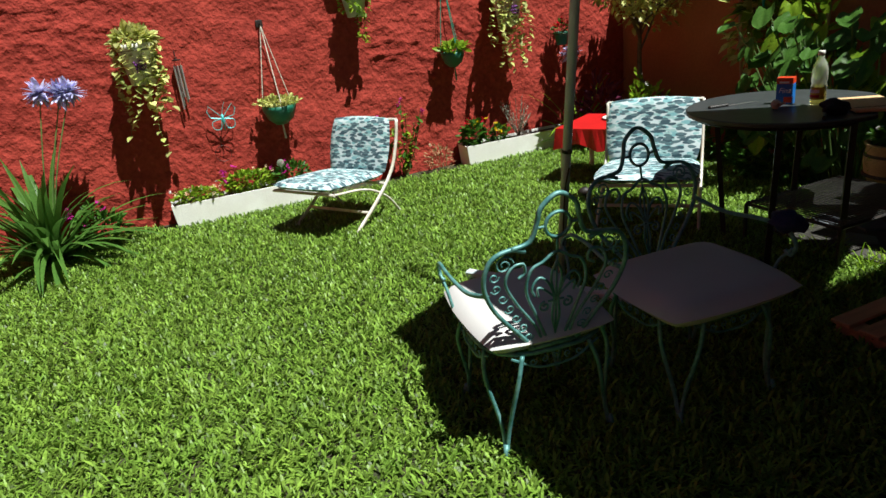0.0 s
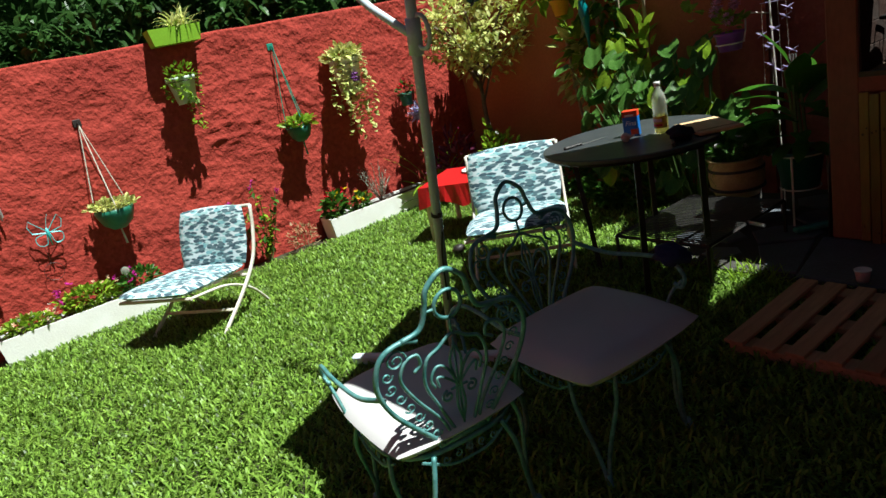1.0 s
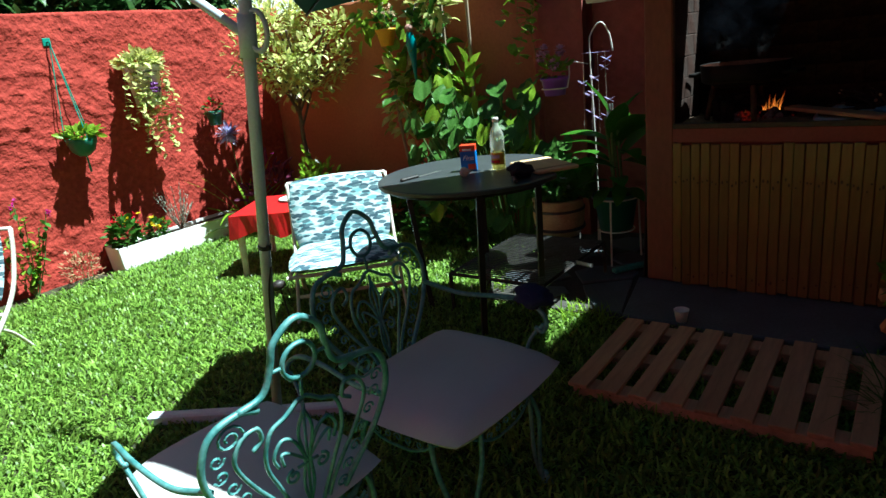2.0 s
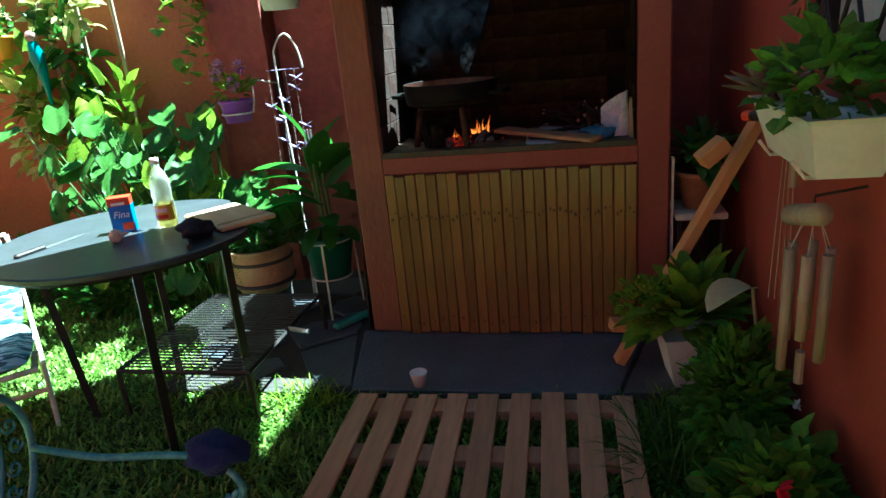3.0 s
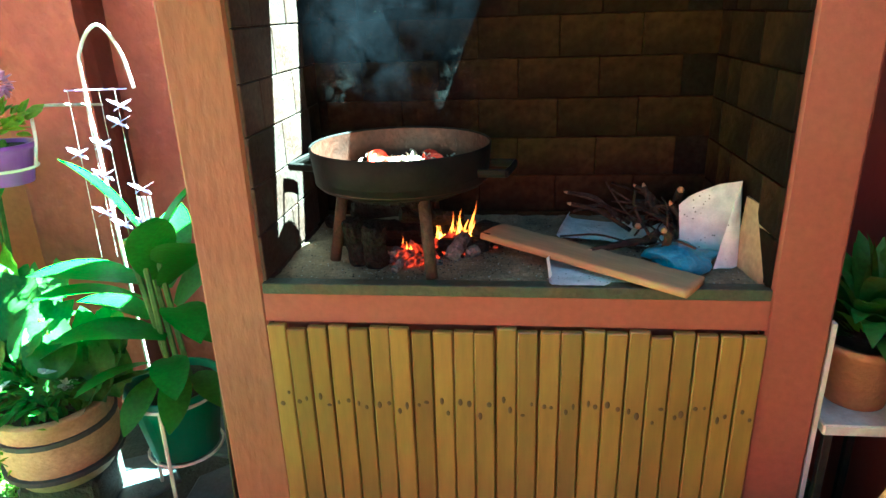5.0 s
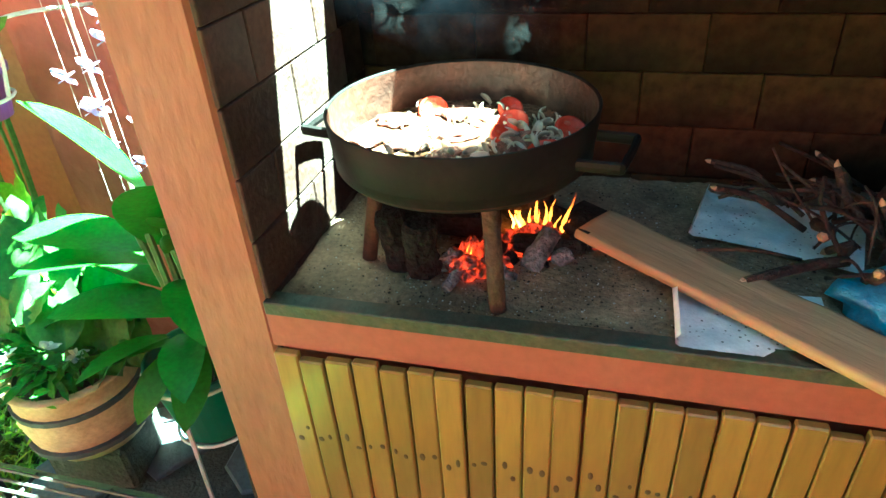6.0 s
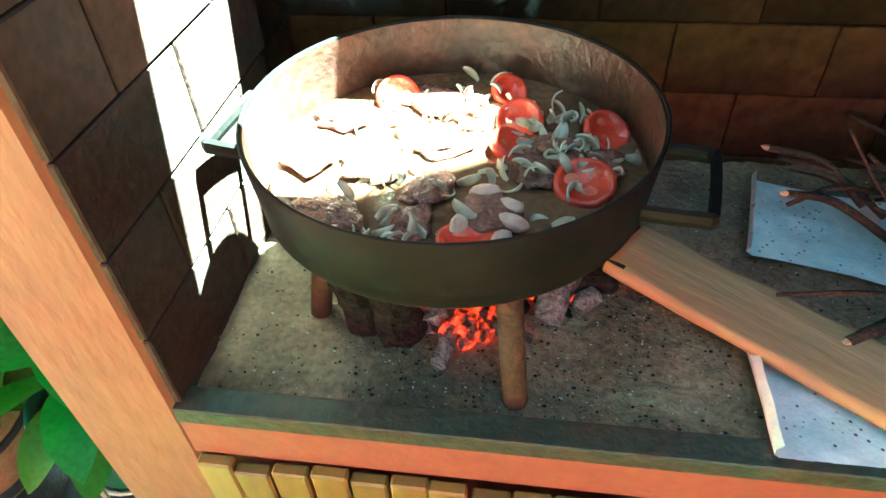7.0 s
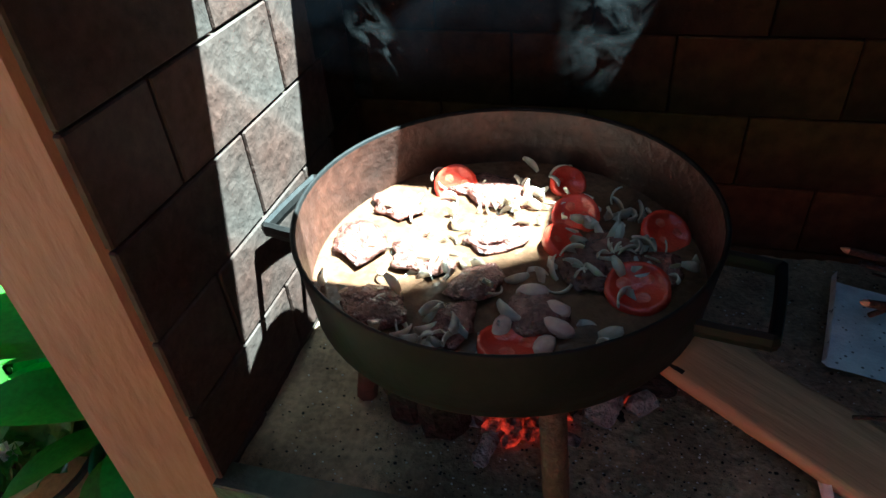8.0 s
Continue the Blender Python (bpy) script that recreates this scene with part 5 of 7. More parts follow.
def hanging_basket(base, r, h, hook, pm, cord, label, leafmat, n, leaf):
    t = thing("hanging_basket", label, "hanging basket", pose(*base))
    part("pot", Shape().lathe([(r * .35, 0), (r * .75, h * .3), (r * .98, h * .8), (r, h), (r - .008, h), (r * .8, h * .75)], 24), pm, t, smooth=True)
    hk = Vector(hook) - Vector(base)
    for a in (0, 120, 240):
        e = Vector((r * math.cos(radians(a)), r * math.sin(radians(a)), h))
        part("cord", Shape().tube([hk + Vector((0.04, 0, -.01)), e, Vector((0.02, 0, -0.01))], 0.0045, 5), cord, t)
    part("tail", Shape().tube([(0.02, 0, 0), (0.02, 0.005, -0.13)], [0.006, 0.010], 5), cord, t)
    part("hook", Shape().tube([hk + Vector((-.01, 0, 0)), hk + Vector((.05, 0, 0)), hk + Vector((.05, 0, -.015))], 0.006, 5).box(hk + Vector((-.004, 0, 0)), (0.012, 0.06, 0.06), 0.003), BLACK if cord is ROPE else cord, t)
    stuff(part("foliage", bush((0, 0, h + 0.03), (r * 1.25, r * 1.3, 0.05), n, leaf, leaf * .7, "round", 0.7), leafmat, t))


hanging_basket((-4.27, -2.90, 0.74), 0.15, 0.165, (-4.44, -2.905, 1.60), GREEN_POT, ROPE, "dark green basket in a white macrame hanger", LEAF_YELLOW, 480, 0.036)
hanging_basket((-4.29, -1.155, 1.0), 0.115, 0.14, (-4.44, -1.147, 1.885), GREEN_POT, TEAL_CORD, "green basket hung from green cords", LEAF_LIME, 75, 0.07)


def lime_box():
    t = thing("window_box", "lime green plastic box on the wall top with a spider plant", "planter", pose(-4.345, -1.99, 2.045))
    part("box", Shape().add([(-.07, -.19, 0), (.07, -.19, 0), (.07, .19, 0), (-.07, .19, 0), (-.085, -.215, .13), (.085, -.215, .13), (.085, .215, .13), (-.085, .215, .13), (-.07, -.2, .12), (.07, -.2, .12), (.07, .2, .12), (-.07, .2, .12)],
         [(0, 3, 2, 1), (0, 1, 5, 4), (1, 2, 6, 5), (2, 3, 7, 6), (3, 0, 4, 7), (4, 5, 9, 8), (5, 6, 10, 9), (6, 7, 11, 10), (7, 4, 8, 11), (8, 9, 10, 11)]), LIME_POT, t)
    s = Shape()
    for _ in range(60):
        a, tl = R(0, 6.3), R(.1, 1.1)
        s.leaf((0, R(-.02, .14), .12), (math.cos(a) * math.sin(tl), math.sin(a) * math.sin(tl), math.cos(tl)), R(.12, .26), .016, R(.8, 2), .25, 5, "strap")
    stuff(part("foliage", s, LEAF_YELLOW, t))


lime_box()


def chimes():
    t = thing("wind_chime", "silver tube wind chime hanging on the red wall", "wind chime", pose(-4.385, -3.65, 0.985))
    part("plate", Shape().lathe([(.035, 0), (.036, .01), (.01, .014)], 16, pose(0, 0, .40)), BLACK, t)
    for k in range(5):
        a = k * 72
        x, y, ln = .022 * math.cos(radians(a)), .03 * math.sin(radians(a)), .26 + .025 * k
        part("tube", Shape().tube([(x, y, .36), (x, y, .36 - ln)], .007, 8), ALU, t)
        part("string", Shape().tube([(x, y, .41), (x, y, .36)], .001, 4), ROPE, t)
    part("hanger", Shape().tube([(0, 0, .41), (-.06, 0, .48)], .003, 4), BLACK, t)


chimes()


def wire_butterfly():
    t = thing("wire_butterfly", "turquoise wire butterfly ornament on the red wall", "ornament", pose(-4.36, -3.388, 0.858, 0, 0, 90))
    for sx in (1, -1):
        part("upper_wing", Shape().tube([(sx * (.01 + .11 * u * math.cos(radians(35)) * 1), 0, .02 + .1 * u) for u in (0, .5, 1)] + [(sx * .12, 0, .075), (sx * .10, 0, .02), (sx * .01, 0, .0)], .0035, 5, True), TURQUOISE, t)
        part("lower_wing", Shape().tube(smooth_line([(sx * .01, 0, 0), (sx * .09, 0, -.02), (sx * .085, 0, -.08), (sx * .03, 0, -.085), (sx * .01, 0, 0)]), .0035, 5), TURQUOISE, t)
    part("body", Shape().tube([(0, 0, -.1), (0, 0, 0), (0, 0, .04)], [.003, .013, .006], 8), TURQUOISE, t, smooth=True)
    part("antenna", Shape().tube(smooth_line([(0, 0, .04), (.02, 0, .1), (.04, 0, .14)]), .002, 4).tube([(0, 0, .0), (0, .085, .0)], .003, 4), TURQUOISE, t)
    # the butterfly's cast shadow, shaped as a black wire ring before the wall
    solid("butterfly_shadow_ring", Shape().tube(arc((0, 0, 0), .07, 0, 350, 20), .002, 4, True).tube([(0, 0, .07), (0, 0, .2)], .002, 4).tube([(0, 0, 0), (0, .05, 0)], .002, 4), BLACK, "thin black ring modelled as the butterfly's shadow on the red wall", "ornament", m=pose(-4.40, -3.445, 0.55, 0, 0, 90))


wire_butterfly()
solid("glass_ball", Shape().bm(blob(.035, 0, 1, 3)).tube([(0, 0, -.03), (0, 0, -.2)], .004, 5), BOTTLE, "small clear glass garden ball on a stick", "ornament", m=pose(-4.24, -2.99, 0.40), smooth=True)

# ---- greenery beyond the walls ----
def hedge(name, label, boxes, n, length, width, material, sup=None):
    s = Shape()
    for _ in range(n):
        (x0, x1), (y0, y1), (z0, z1) = random.choice(boxes)
        p = Vector((R(x0, x1), R(y0, y1), R(z0, z1)))
        if noise.noise(p * 1.7) < -0.28:
            continue
        d = unit()
        s.leaf(p, d + Vector((0.4 if x1 < -4 else 0, 0, 0.1)), length * R(.6, 1.3), width * R(.7, 1.2), R(.3, 1.2), .25, 3, "lance")
    ob = solid(name, s, material, label, "hedge", kind="stuff")
    tr = Shape()
    for (x0, x1), (y0, y1), (z0, z1) in boxes:
        for _ in range(3):
            x, y = R(x0, x1), R(y0, y1)
            tr.tube([(x, y, 0), (x + R(-.1, .1), y, z1 * .5), (x + R(-.3, .3), y + R(-.3, .3), z1)], [.05, .04, .015], 6)
    solid(name + "_branches", tr, BARK, "grey branches inside a dense hedge", "hedge", kind="stuff")


hedge("hedge", "dense dark green hedge beyond the red wall", [((-6.2, -4.95), (-6.5, 1.6), (1.5, 3.6)), ((-5.4, -4.72), (-6.5, 1.2), (1.9, 2.7))], 15000, .17, .065, LEAF_DARK)
solid("hedge_core", grid_sheet(120, 50, lambda u, v: (-6.3 + .35 * noise.noise((u * 25, v * 12, 1)) + .2 * noise.noise((u * 70, v * 30, 4)), -7 + 9 * u, 4.2 * v)), LEAF_DARK, "dark inner foliage of a tall hedge", "hedge", kind="stuff")
hedge("bright_shrub", "glossy lime-leaved shrub leaning over the wall", [((-4.95, -4.55), (-5.2, -3.5), (2.0, 2.8))], 500, .14, .06, LEAF_LIME)
ot = thing("garden_tree", "slim tree behind the wall with branches reaching over it", "tree", pose(-0.55, 1.75, 0))
part("trunk", Shape().tube(smooth_line([(0, 0, 0), (.03, -.05, 1.3), (0, -.25, 2.4), (-.15, -.6, 2.8)]), [.05] * 8 + [.04] * 6 + [.02] * 5, 8), BARK, ot, smooth=True)
for bx, by in ((-.8, -.75), (-.3, -.9), (.35, -.7)):
    part("limb", Shape().tube(smooth_line([(0, -.2, 2.35), (bx * .5, by * .7, 2.65), (bx, by, 2.78)]), .012, 6), BARK, ot)
for k in range(9):
    stuff(part("foliage", bush((R(-1.1, .40), R(-1.35, -.3), R(2.5, 2.95)), (.22, .2, .14), 24, .15, .075, "lance", .1, .6, 3, .1), LEAF_MID, ot))
hedge("far_hedge", "tall green shrubs beyond the orange wall", [((-4.8, -1.6), (1.9, 3.2), (1.4, 3.0))], 2600, .16, .07, LEAF_MID)
solid("distant_house", Shape().box((-9.5, 6.0, 2.2), (3, 9, 4.4), .02).box((-9.5, 6.0, 4.5), (3.4, 9.4, .2), .02), WHITE, "pale neighbouring house beyond the hedge", "house")


# ---- corner tree and shrubs ----
def corner_tree():
    t = thing("small_tree", "small tree with yellow-variegated leaves and a thin leaning trunk", "tree", pose(-3.62, 0.62, 0))
    part("trunk", Shape().tube(smooth_line([(0, 0, 0), (.02, .05, .35), (-.08, .0, .7), (-.06, -.02, 1.1), (-.12, 0, 1.3)]), [.035 - .0009 * k for k in range(25)], 7), BARK, t, smooth=True)
    for k in range(9):
        a = k * 40
        e = Vector((.42 * math.cos(radians(a)), .55 * math.sin(radians(a)), R(1.35, 2.0)))
        part("limb", Shape().tube(smooth_line([(-.07, 0, R(.9, 1.25)), e * .5 + Vector((0, 0, .65)), e]), .012, 5), BARK, t)
    s = Shape()
    for k in range(80):
        d = unit() * R(.6, 1.05)
        c = Vector((-.05 + d.x * .46, .05 + d.y * .62, 1.66 + d.z * .45))
        for _ in range(34):
            e = unit()
            s.leaf(c + e * R(.02, .15), e + Vector((0, 0, .3)), R(.05, .085), R(.028, .046), R(.2, .9), .25, 3)
    stuff(part("crown", s, LEAF_YELLOW, t, "airy crown of pale yellow and green leaves"))


corner_tree()
bedding("purple_shrub", "dark purple-leaved plant beneath the small tree", (-3.85, 0.25, 0.0), (.27, .27, .42), 340, LEAF_PURPLE, ((PETAL_PINK, 3, .02),), .10, .04, "lance")
bedding("lime_shrub", "small lime green shrub beneath the tree", (-3.45, 0.45, 0.0), (.26, .24, .42), 480, LEAF_LIME, ((PETAL_WHITE, 2, .03),), .06, .035, "round")
bedding("green_shrub", "low dark green undergrowth by the orange wall", (-2.75, 0.65, 0.0), (.45, .22, .22), 420, LEAF_MID, ((PETAL_RED, 1, .02),), .12, .035, "lance")
bedding("green_shrub", "low leafy undergrowth beneath the big leaves", (-1.9, 0.45, 0.0), (.5, .25, .17), 520, LEAF_MID, ((PETAL_WHITE, 2, .03),), .09, .035, "lance")


def wall_vine():
    t = thing("climbing_vine", "yellow-green climbing vine on thin canes against the orange wall", "vine", pose(-2.25, 0.86, 0))
    for x in (-.45, -.1, .12, .35):
        part("cane", Shape().tube(smooth_line([(x * .6, 0, 0), (x, .03, .9), (x * 1.1, .02, 2.15)]), .014, 6), BAMBOO, t)
    for k in range(7):
        x = R(-.7, .55)
        s = bush((x, -.03, R(1.0, 2.0)), (.28, .13, .42), 75, .13, .07, "heart", .2, .7, 4, .1)
        stuff(part("foliage", s, (LEAF_LIME, LEAF_YELLOW, LEAF_LIME, LEAF_MID)[k % 4], t))


wall_vine()
t = thing("hanging_pot", "yellow pot with pale flowers hung on the orange wall", "plant pot", pose(-2.66, 0.80, 1.58))
part("pot", pot_shape(.055, .085, .14), YELLOW_POT, t, smooth=True)
part("hook", Shape().tube([(0, .08, .12), (0, .17, .12)], .005, 5), BLACK, t)
stuff(part("foliage", bush((0, 0, .2), (.1, .1, .08), 60, .06, .035, "round", .6), LEAF_MID, t))
stuff(part("blossom", flower_heads(spread_points((0, 0, .27), (.1, .1, .04), 12), .03), PETAL_PEACH, t))
t = thing("parrot_ornament", "teal parrot-shaped garden ornament hanging among the vine", "ornament", pose(-2.28, 0.66, 1.52))
part("body", Shape().tube([(0, 0, -.24), (0, 0, -.1), (0, -.01, .05), (0, -.02, .13), (0, -.02, .17)], [.008, .022, .045, .03, .012], 10), mat("teal_paint", (.01, .24, .25), .4), t, "tapered teal body", True)
part("head", Shape().bm(blob(.034, .1, 2), Matrix.Translation((0, -.02, .17))), mat("dull_pink_paint", (.38, .2, .16), .5), t, smooth=True)
part("hook", Shape().tube([(0, 0, .19), (0, .1, .36), (0, .3, .36)], .003, 4), BLACK, t)


def heart_blade(base, way, face, length, width):
    """A broad heart-shaped blade: lobes behind the stalk, a drawn-out tip, raised between its veins and cupped at the rim."""
    d = Vector(way).normalized()
    nrm = Vector(face) - d * Vector(face).dot(d)
    nrm.normalize()
    side = d.cross(nrm)
    curl, wave = R(.05, .3), R(0, 6)

    def place(u, v):
        q = v * 2 - 1
        half = width / 2 * (1 - u) ** .72 * (.62 + 1.5 * u) / .84
        along = length * (u - .24 * (1 - u) ** 3 * abs(q) ** .7)
        rise = (.10 * q * q + .025 * math.sin(wave + 7 * q + 5 * u)) * width - curl * length * u * u + .0035 * math.cos(26 * u - 9 * abs(q)) - .004 * (abs(q) < .05)
        return Vector(base) + d * along + side * (q * half) + nrm * rise
    return grid_sheet(8, 9, lambda u, v: place(v, u))


def elephant_ears():
    """Big heart-shaped leaves on long stalks by the pier."""
    t = thing("elephant_ear_plant", "lush plant with big glossy heart-shaped leaves by the wall", "plant", pose(-1.45, 0.5, 0))

    def one(x, y, z, ln, lime):
        part("stalk", Shape().tube(smooth_line([(x * .45, y * .3 + .12, 0), (x * .8, y * .7 + .08, z * .62), (x, y + .02, z)], 4), .006, 5), STEM, t)
        flat = R(0, 1) ** 2 * (.9 if z > .8 else .4)
        way = (R(-.55, .55), -R(.25, .7) - .4 * flat, -R(.45, 1.0) + .8 * flat)
        face = (R(-.35, .45), -R(.4, .9), R(.35, .8) + flat)
        part("leaf", heart_blade((x, y, z), way, face, ln, ln * R(.82, .98)), LEAF_LIME if lime else LEAF_BIG, t, smooth=True)
    for k in range(105):
        u = R(0, 1)
        x, y = -.62 + 1.0 * u, R(-.42, .20)
        one(x, min(y, -.1) if x > .30 else y, R(.3, 1.1) if k % 3 else R(.95, 1.32 - .12 * u), R(.11, .175), k % 8 == 0)
    for k in range(34):
        one(R(.36, .78), R(-.24, -.08), R(.46, .84), R(.12, .18), k % 11 == 0)


elephant_ears()
for mx, my in ((-1.30, 0.74),):
    t = thing("trailing_vine", "thin trailing vine with lime leaves hanging on the red pier", "vine", pose(mx, my, 1.35))
    st, lv = trail([(R(-.05, .08), .03, R(.45, .75)) for _ in range(5)], .55, 10, .085, .07, "heart", .12)
    stuff(part("shoot", st, STEM, t))
    stuff(part("foliage", lv, LEAF_LIME, t))

t = thing("wall_pot", "white plastic wall pot with a pale spider plant", "plant pot", pose(-0.583, 0.45, 1.68))
part("pot", pot_shape(.088, .145, .22, .02), WHITE_POT, t, smooth=True)
part("bracket", Shape().tube([(0, .1, .185), (0, .55, .185)], .008, 5), BLACK, t)
s = Shape()
for _ in range(90):
    a, tl = R(0, 6.3), R(.2, 1.4)
    s.leaf((.04 * math.cos(a), .04 * math.sin(a), .24), (math.cos(a) * math.sin(tl), math.sin(a) * math.sin(tl), math.cos(tl)), R(.15, .34), .02, R(.9, 2.4), .25, 6, "strap")
stuff(part("foliage", s, LEAF_YELLOW, t))

t = thing("purple_flower_pot", "purple pot of pale pink flowers in a white wire ring", "plant pot", pose(-0.876, 0.345, 1.137))
part("pot", pot_shape(.066, .088, .115), PURPLE_POT, t, smooth=True)
part("soil", Shape().lathe([(0, 0), (.07, 0), (.07, .008), (0, .009)], 14, pose(0, 0, .098)), EARTH, t)
part("ring", Shape().tube(arc((0, 0, .045), .083, 0, 350, 24, "xy"), .0045, 5, True), WHITE_IRON, t, "white wire ring")
part("stake", Shape().tube(smooth_line([(.08, .02, .045), (.092, .03, .12), (.085, .05, .19), (.05, .15, .20), (.03, .465, .16)]), .005, 5), WHITE_IRON, t, "white wire wall hook")
stuff(part("foliage", bush((0, 0, .17), (.09, .09, .07), 70, .06, .03, "lance", .6), LEAF_LIME, t))
hd = Shape()
for c in ((-.05, -.03, .29), (.05, 0, .28), (.03, -.06, .2), (-.09, .0, .25)):
    for _ in range(60):
        d = unit()
        hd.leaf(Vector(c) + d * .02, d, .022, .018, .1, .2, 2, "round")
stuff(part("blossom", hd, PETAL_ROSE, t))


def shepherd_hook():
    t = thing("shepherd_hook", "white iron garden hook with a lilac butterfly mobile", "ornament", pose(-0.655, 0.53, 0))
    part("stake", Shape().tube(smooth_line([(.0, -.05, 0), (-.02, -.03, .8), (-.05, 0, 1.38), (-.035, 0, 1.50), (.03, 0, 1.562), (.085, 0, 1.49), (.108, 0, 1.38)]), .0052, 6), WHITE_IRON, t, smooth=True)
    for k in range(11):
        x, z = R(-.10, .10), R(.85, 1.4)
        s = Shape()
        for sg in (1, -1):
            s.leaf((x, -.04, z), (sg, R(-.4, .4), .6), .045, .035, .1, .1, 2, "round").leaf((x, -.04, z), (sg, 0, -.5), .03, .026, .1, .1, 2, "round")
        part("butterfly", s, LILAC_SHEET, t, "small lilac plastic butterfly")
    for k in range(4):
        part("string", Shape().tube([(-.08 + .05 * k, -.04, 1.38), (-.09 + .055 * k, -.04, .85)], .0009, 4), ROPE, t)
    for k in range(3):
        part("tube", Shape().tube([(.07 + .018 * k, -.03, 1.05), (.07 + .018 * k, -.03, .82)], .0055, 7), ALU, t)
    part("top_bar", Shape().tube([(-.09, -.04, 1.38), (.09, -.01, 1.38)], .0022, 4), LILAC_SHEET, t, "thin lilac bar")


shepherd_hook()


def canna():
    t = thing("plant_stand", "white wire plant stand beside the barbecue", "plant stand", pose(-0.47, 0.315, 0.05))
    part("ring", Shape().tube(arc((0, 0, .43), .150, 0, 350, 28, "xy"), .0055, 5, True), WHITE_IRON, t)
    for a in (-80, 40, 160):
        c, d = math.cos(radians(a)), math.sin(radians(a))
        part("leg", Shape().tube([(.15 * c, .15 * d, .435), (.165 * c, .165 * d, .0)], .0065, 5), WHITE_IRON, t)
    part("lower_ring", Shape().tube(arc((0, 0, .212), .115, 0, 350, 24, "xy"), .005, 5, True), WHITE_IRON, t)
    p = thing("canna_pot", "dark green plastic pot with a broad-leaved canna", "plant pot", pose(-0.47, 0.315, 0.267))
    part("pot", pot_shape(.105, .142, .235), GREEN_POT, p, smooth=True)
    part("soil", Shape().lathe([(0, 0), (.13, 0), (.13, .01), (0, .01)], 18, pose(0, 0, .205)), EARTH, p)
    spec = [(.02, -.03, .32, -.9, -.4, .5, .30), (-.05, -.02, .34, -.95, -.25, .12, .32), (.03, .02, .52, .7, -.5, .7, .33), (0, 0, .50, .35, -.4, .9, .30), (.03, 0, .48, .85, -.2, .8, .32), (-.02, .03, .62, -.35, -.3, 1, .30),
            (0, .02, .56, .3, .3, .8, .28), (-.03, -.02, .50, -.9, -.2, .35, .30), (.02, -.04, .26, .5, -.8, .25, .24), (-.04, -.04, .24, -.5, -.8, .2, .22), (.05, 0, .36, .9, -.5, .3, .26), (-.05, .02, .36, -.9, .1, .5, .26),
            (.06, -.05, .22, .2, -.9, -.2, .2), (-.02, -.06, .20, -.2, -.9, -.3, .18), (.04, .03, .40, .6, .5, .9, .30), (-.05, .0, .44, -.6, -.6, .5, .28), (.06, -.02, .42, .6, -.7, .35, .27), (.0, .05, .45, -.1, .7, .9, .3), (.07, .0, .18, .8, -.6, .1, .2), (-.07, .0, .18, -.8, -.5, .1, .2)]
    for k in range(4):
        part("stalk", Shape().tube([(R(-.04, .04), R(-.04, .04), .2), (R(-.04, .04), R(-.04, .04), .72)], .009, 6), STEM, p)
    for x, y, z, dx, dy, dz, ln in spec:
        part("leaf", Shape().leaf((x, y, z + .08), (dx, dy, dz), ln * 1.06, ln * .46, R(.5, .9), .22, 8, "lance", R(-.3, .3)), LEAF_CANNA, p, smooth=True)


canna()


def barrel():
    t = thing("barrel_pot", "clay pot shaped like a banded barrel with leafy white-flowered plant", "plant pot", pose(-0.85, 0.25, 0.215) @ Matrix.Diagonal((1.06, 1.06, 0.68, 1)))
    part("body", Shape().lathe([(.13, 0), (.155, .10), (.165, .2), (.158, .30), (.152, .345), (.166, .36), (.166, .375), (.145, .375), (.14, .34)], 28), BARREL, t, smooth=True)
    for z in (.085, .27):
        part("band", Shape().lathe([(.160, -.013), (.1665, -.012), (.167, .012), (.160, .013)], 28, pose(0, 0, z)), BAND, t, "dark hoop")
    part("soil", Shape().lathe([(0, 0), (.146, 0), (.146, .01), (0, .01)], 18, pose(0, 0, .335)), EARTH, t)
    stuff(part("foliage", bush((0, 0, .45), (.18, .17, .11), 330, .065, .022, "lance", .5), LEAF_MID, t))
    stuff(part("blossom", flower_heads([(-.06, -.1, .52), (.09, -.1, .6), (.1, -.05, .5)], .03), PETAL_WHITE, t))
    st, lv = trail([(R(-.05, .12), -.15, .37) for _ in range(4)], .3, 8, .03, .012, "lance", .04)
    stuff(part("trailing_foliage", lv, LEAF_LIME, t))
    stuff(part("shoot", st, STEM, t))


barrel()
solid("stone_block", Shape().box((0, 0, .0825), (.24, .22, .163), .012), MORTAR, "dark stone block under the barrel pot", "block", m=pose(-0.85, 0.25, 0.05, 0, 0, 12))
for k, (x, y) in enumerate(((-.98, -.42), (-.35, -.62), (-.62, -.60), (-.2, -.6), (-1.2, .1), (-1.25, .4), (1.25, -.62))):
    s = Shape()
    for _ in range(45):
        a, tl = R(0, 6.3), R(.2, 1.1)
        s.leaf((R(-.09, .09), R(-.07, .07), 0.0), (math.cos(a) * math.sin(tl), math.sin(a) * math.sin(tl), math.cos(tl)), R(.07, .17), .008, R(.4, 1.4), .2, 4, "strap")
    solid("grass_tuft", s, LEAF_LIME, "loose tuft of long grass at the paving edge", "grass", kind="stuff", m=pose(x, y, 0.01))
solid("hand_brush", Shape().box((0, 0, .02), (.05, .26, .03), .008), mat("sea_green_plastic", (.08, .36, .28), .4), "sea green brush lying on the paving", "brush", m=pose(-0.30, 0.12, 0.055, 0, 0, -35))

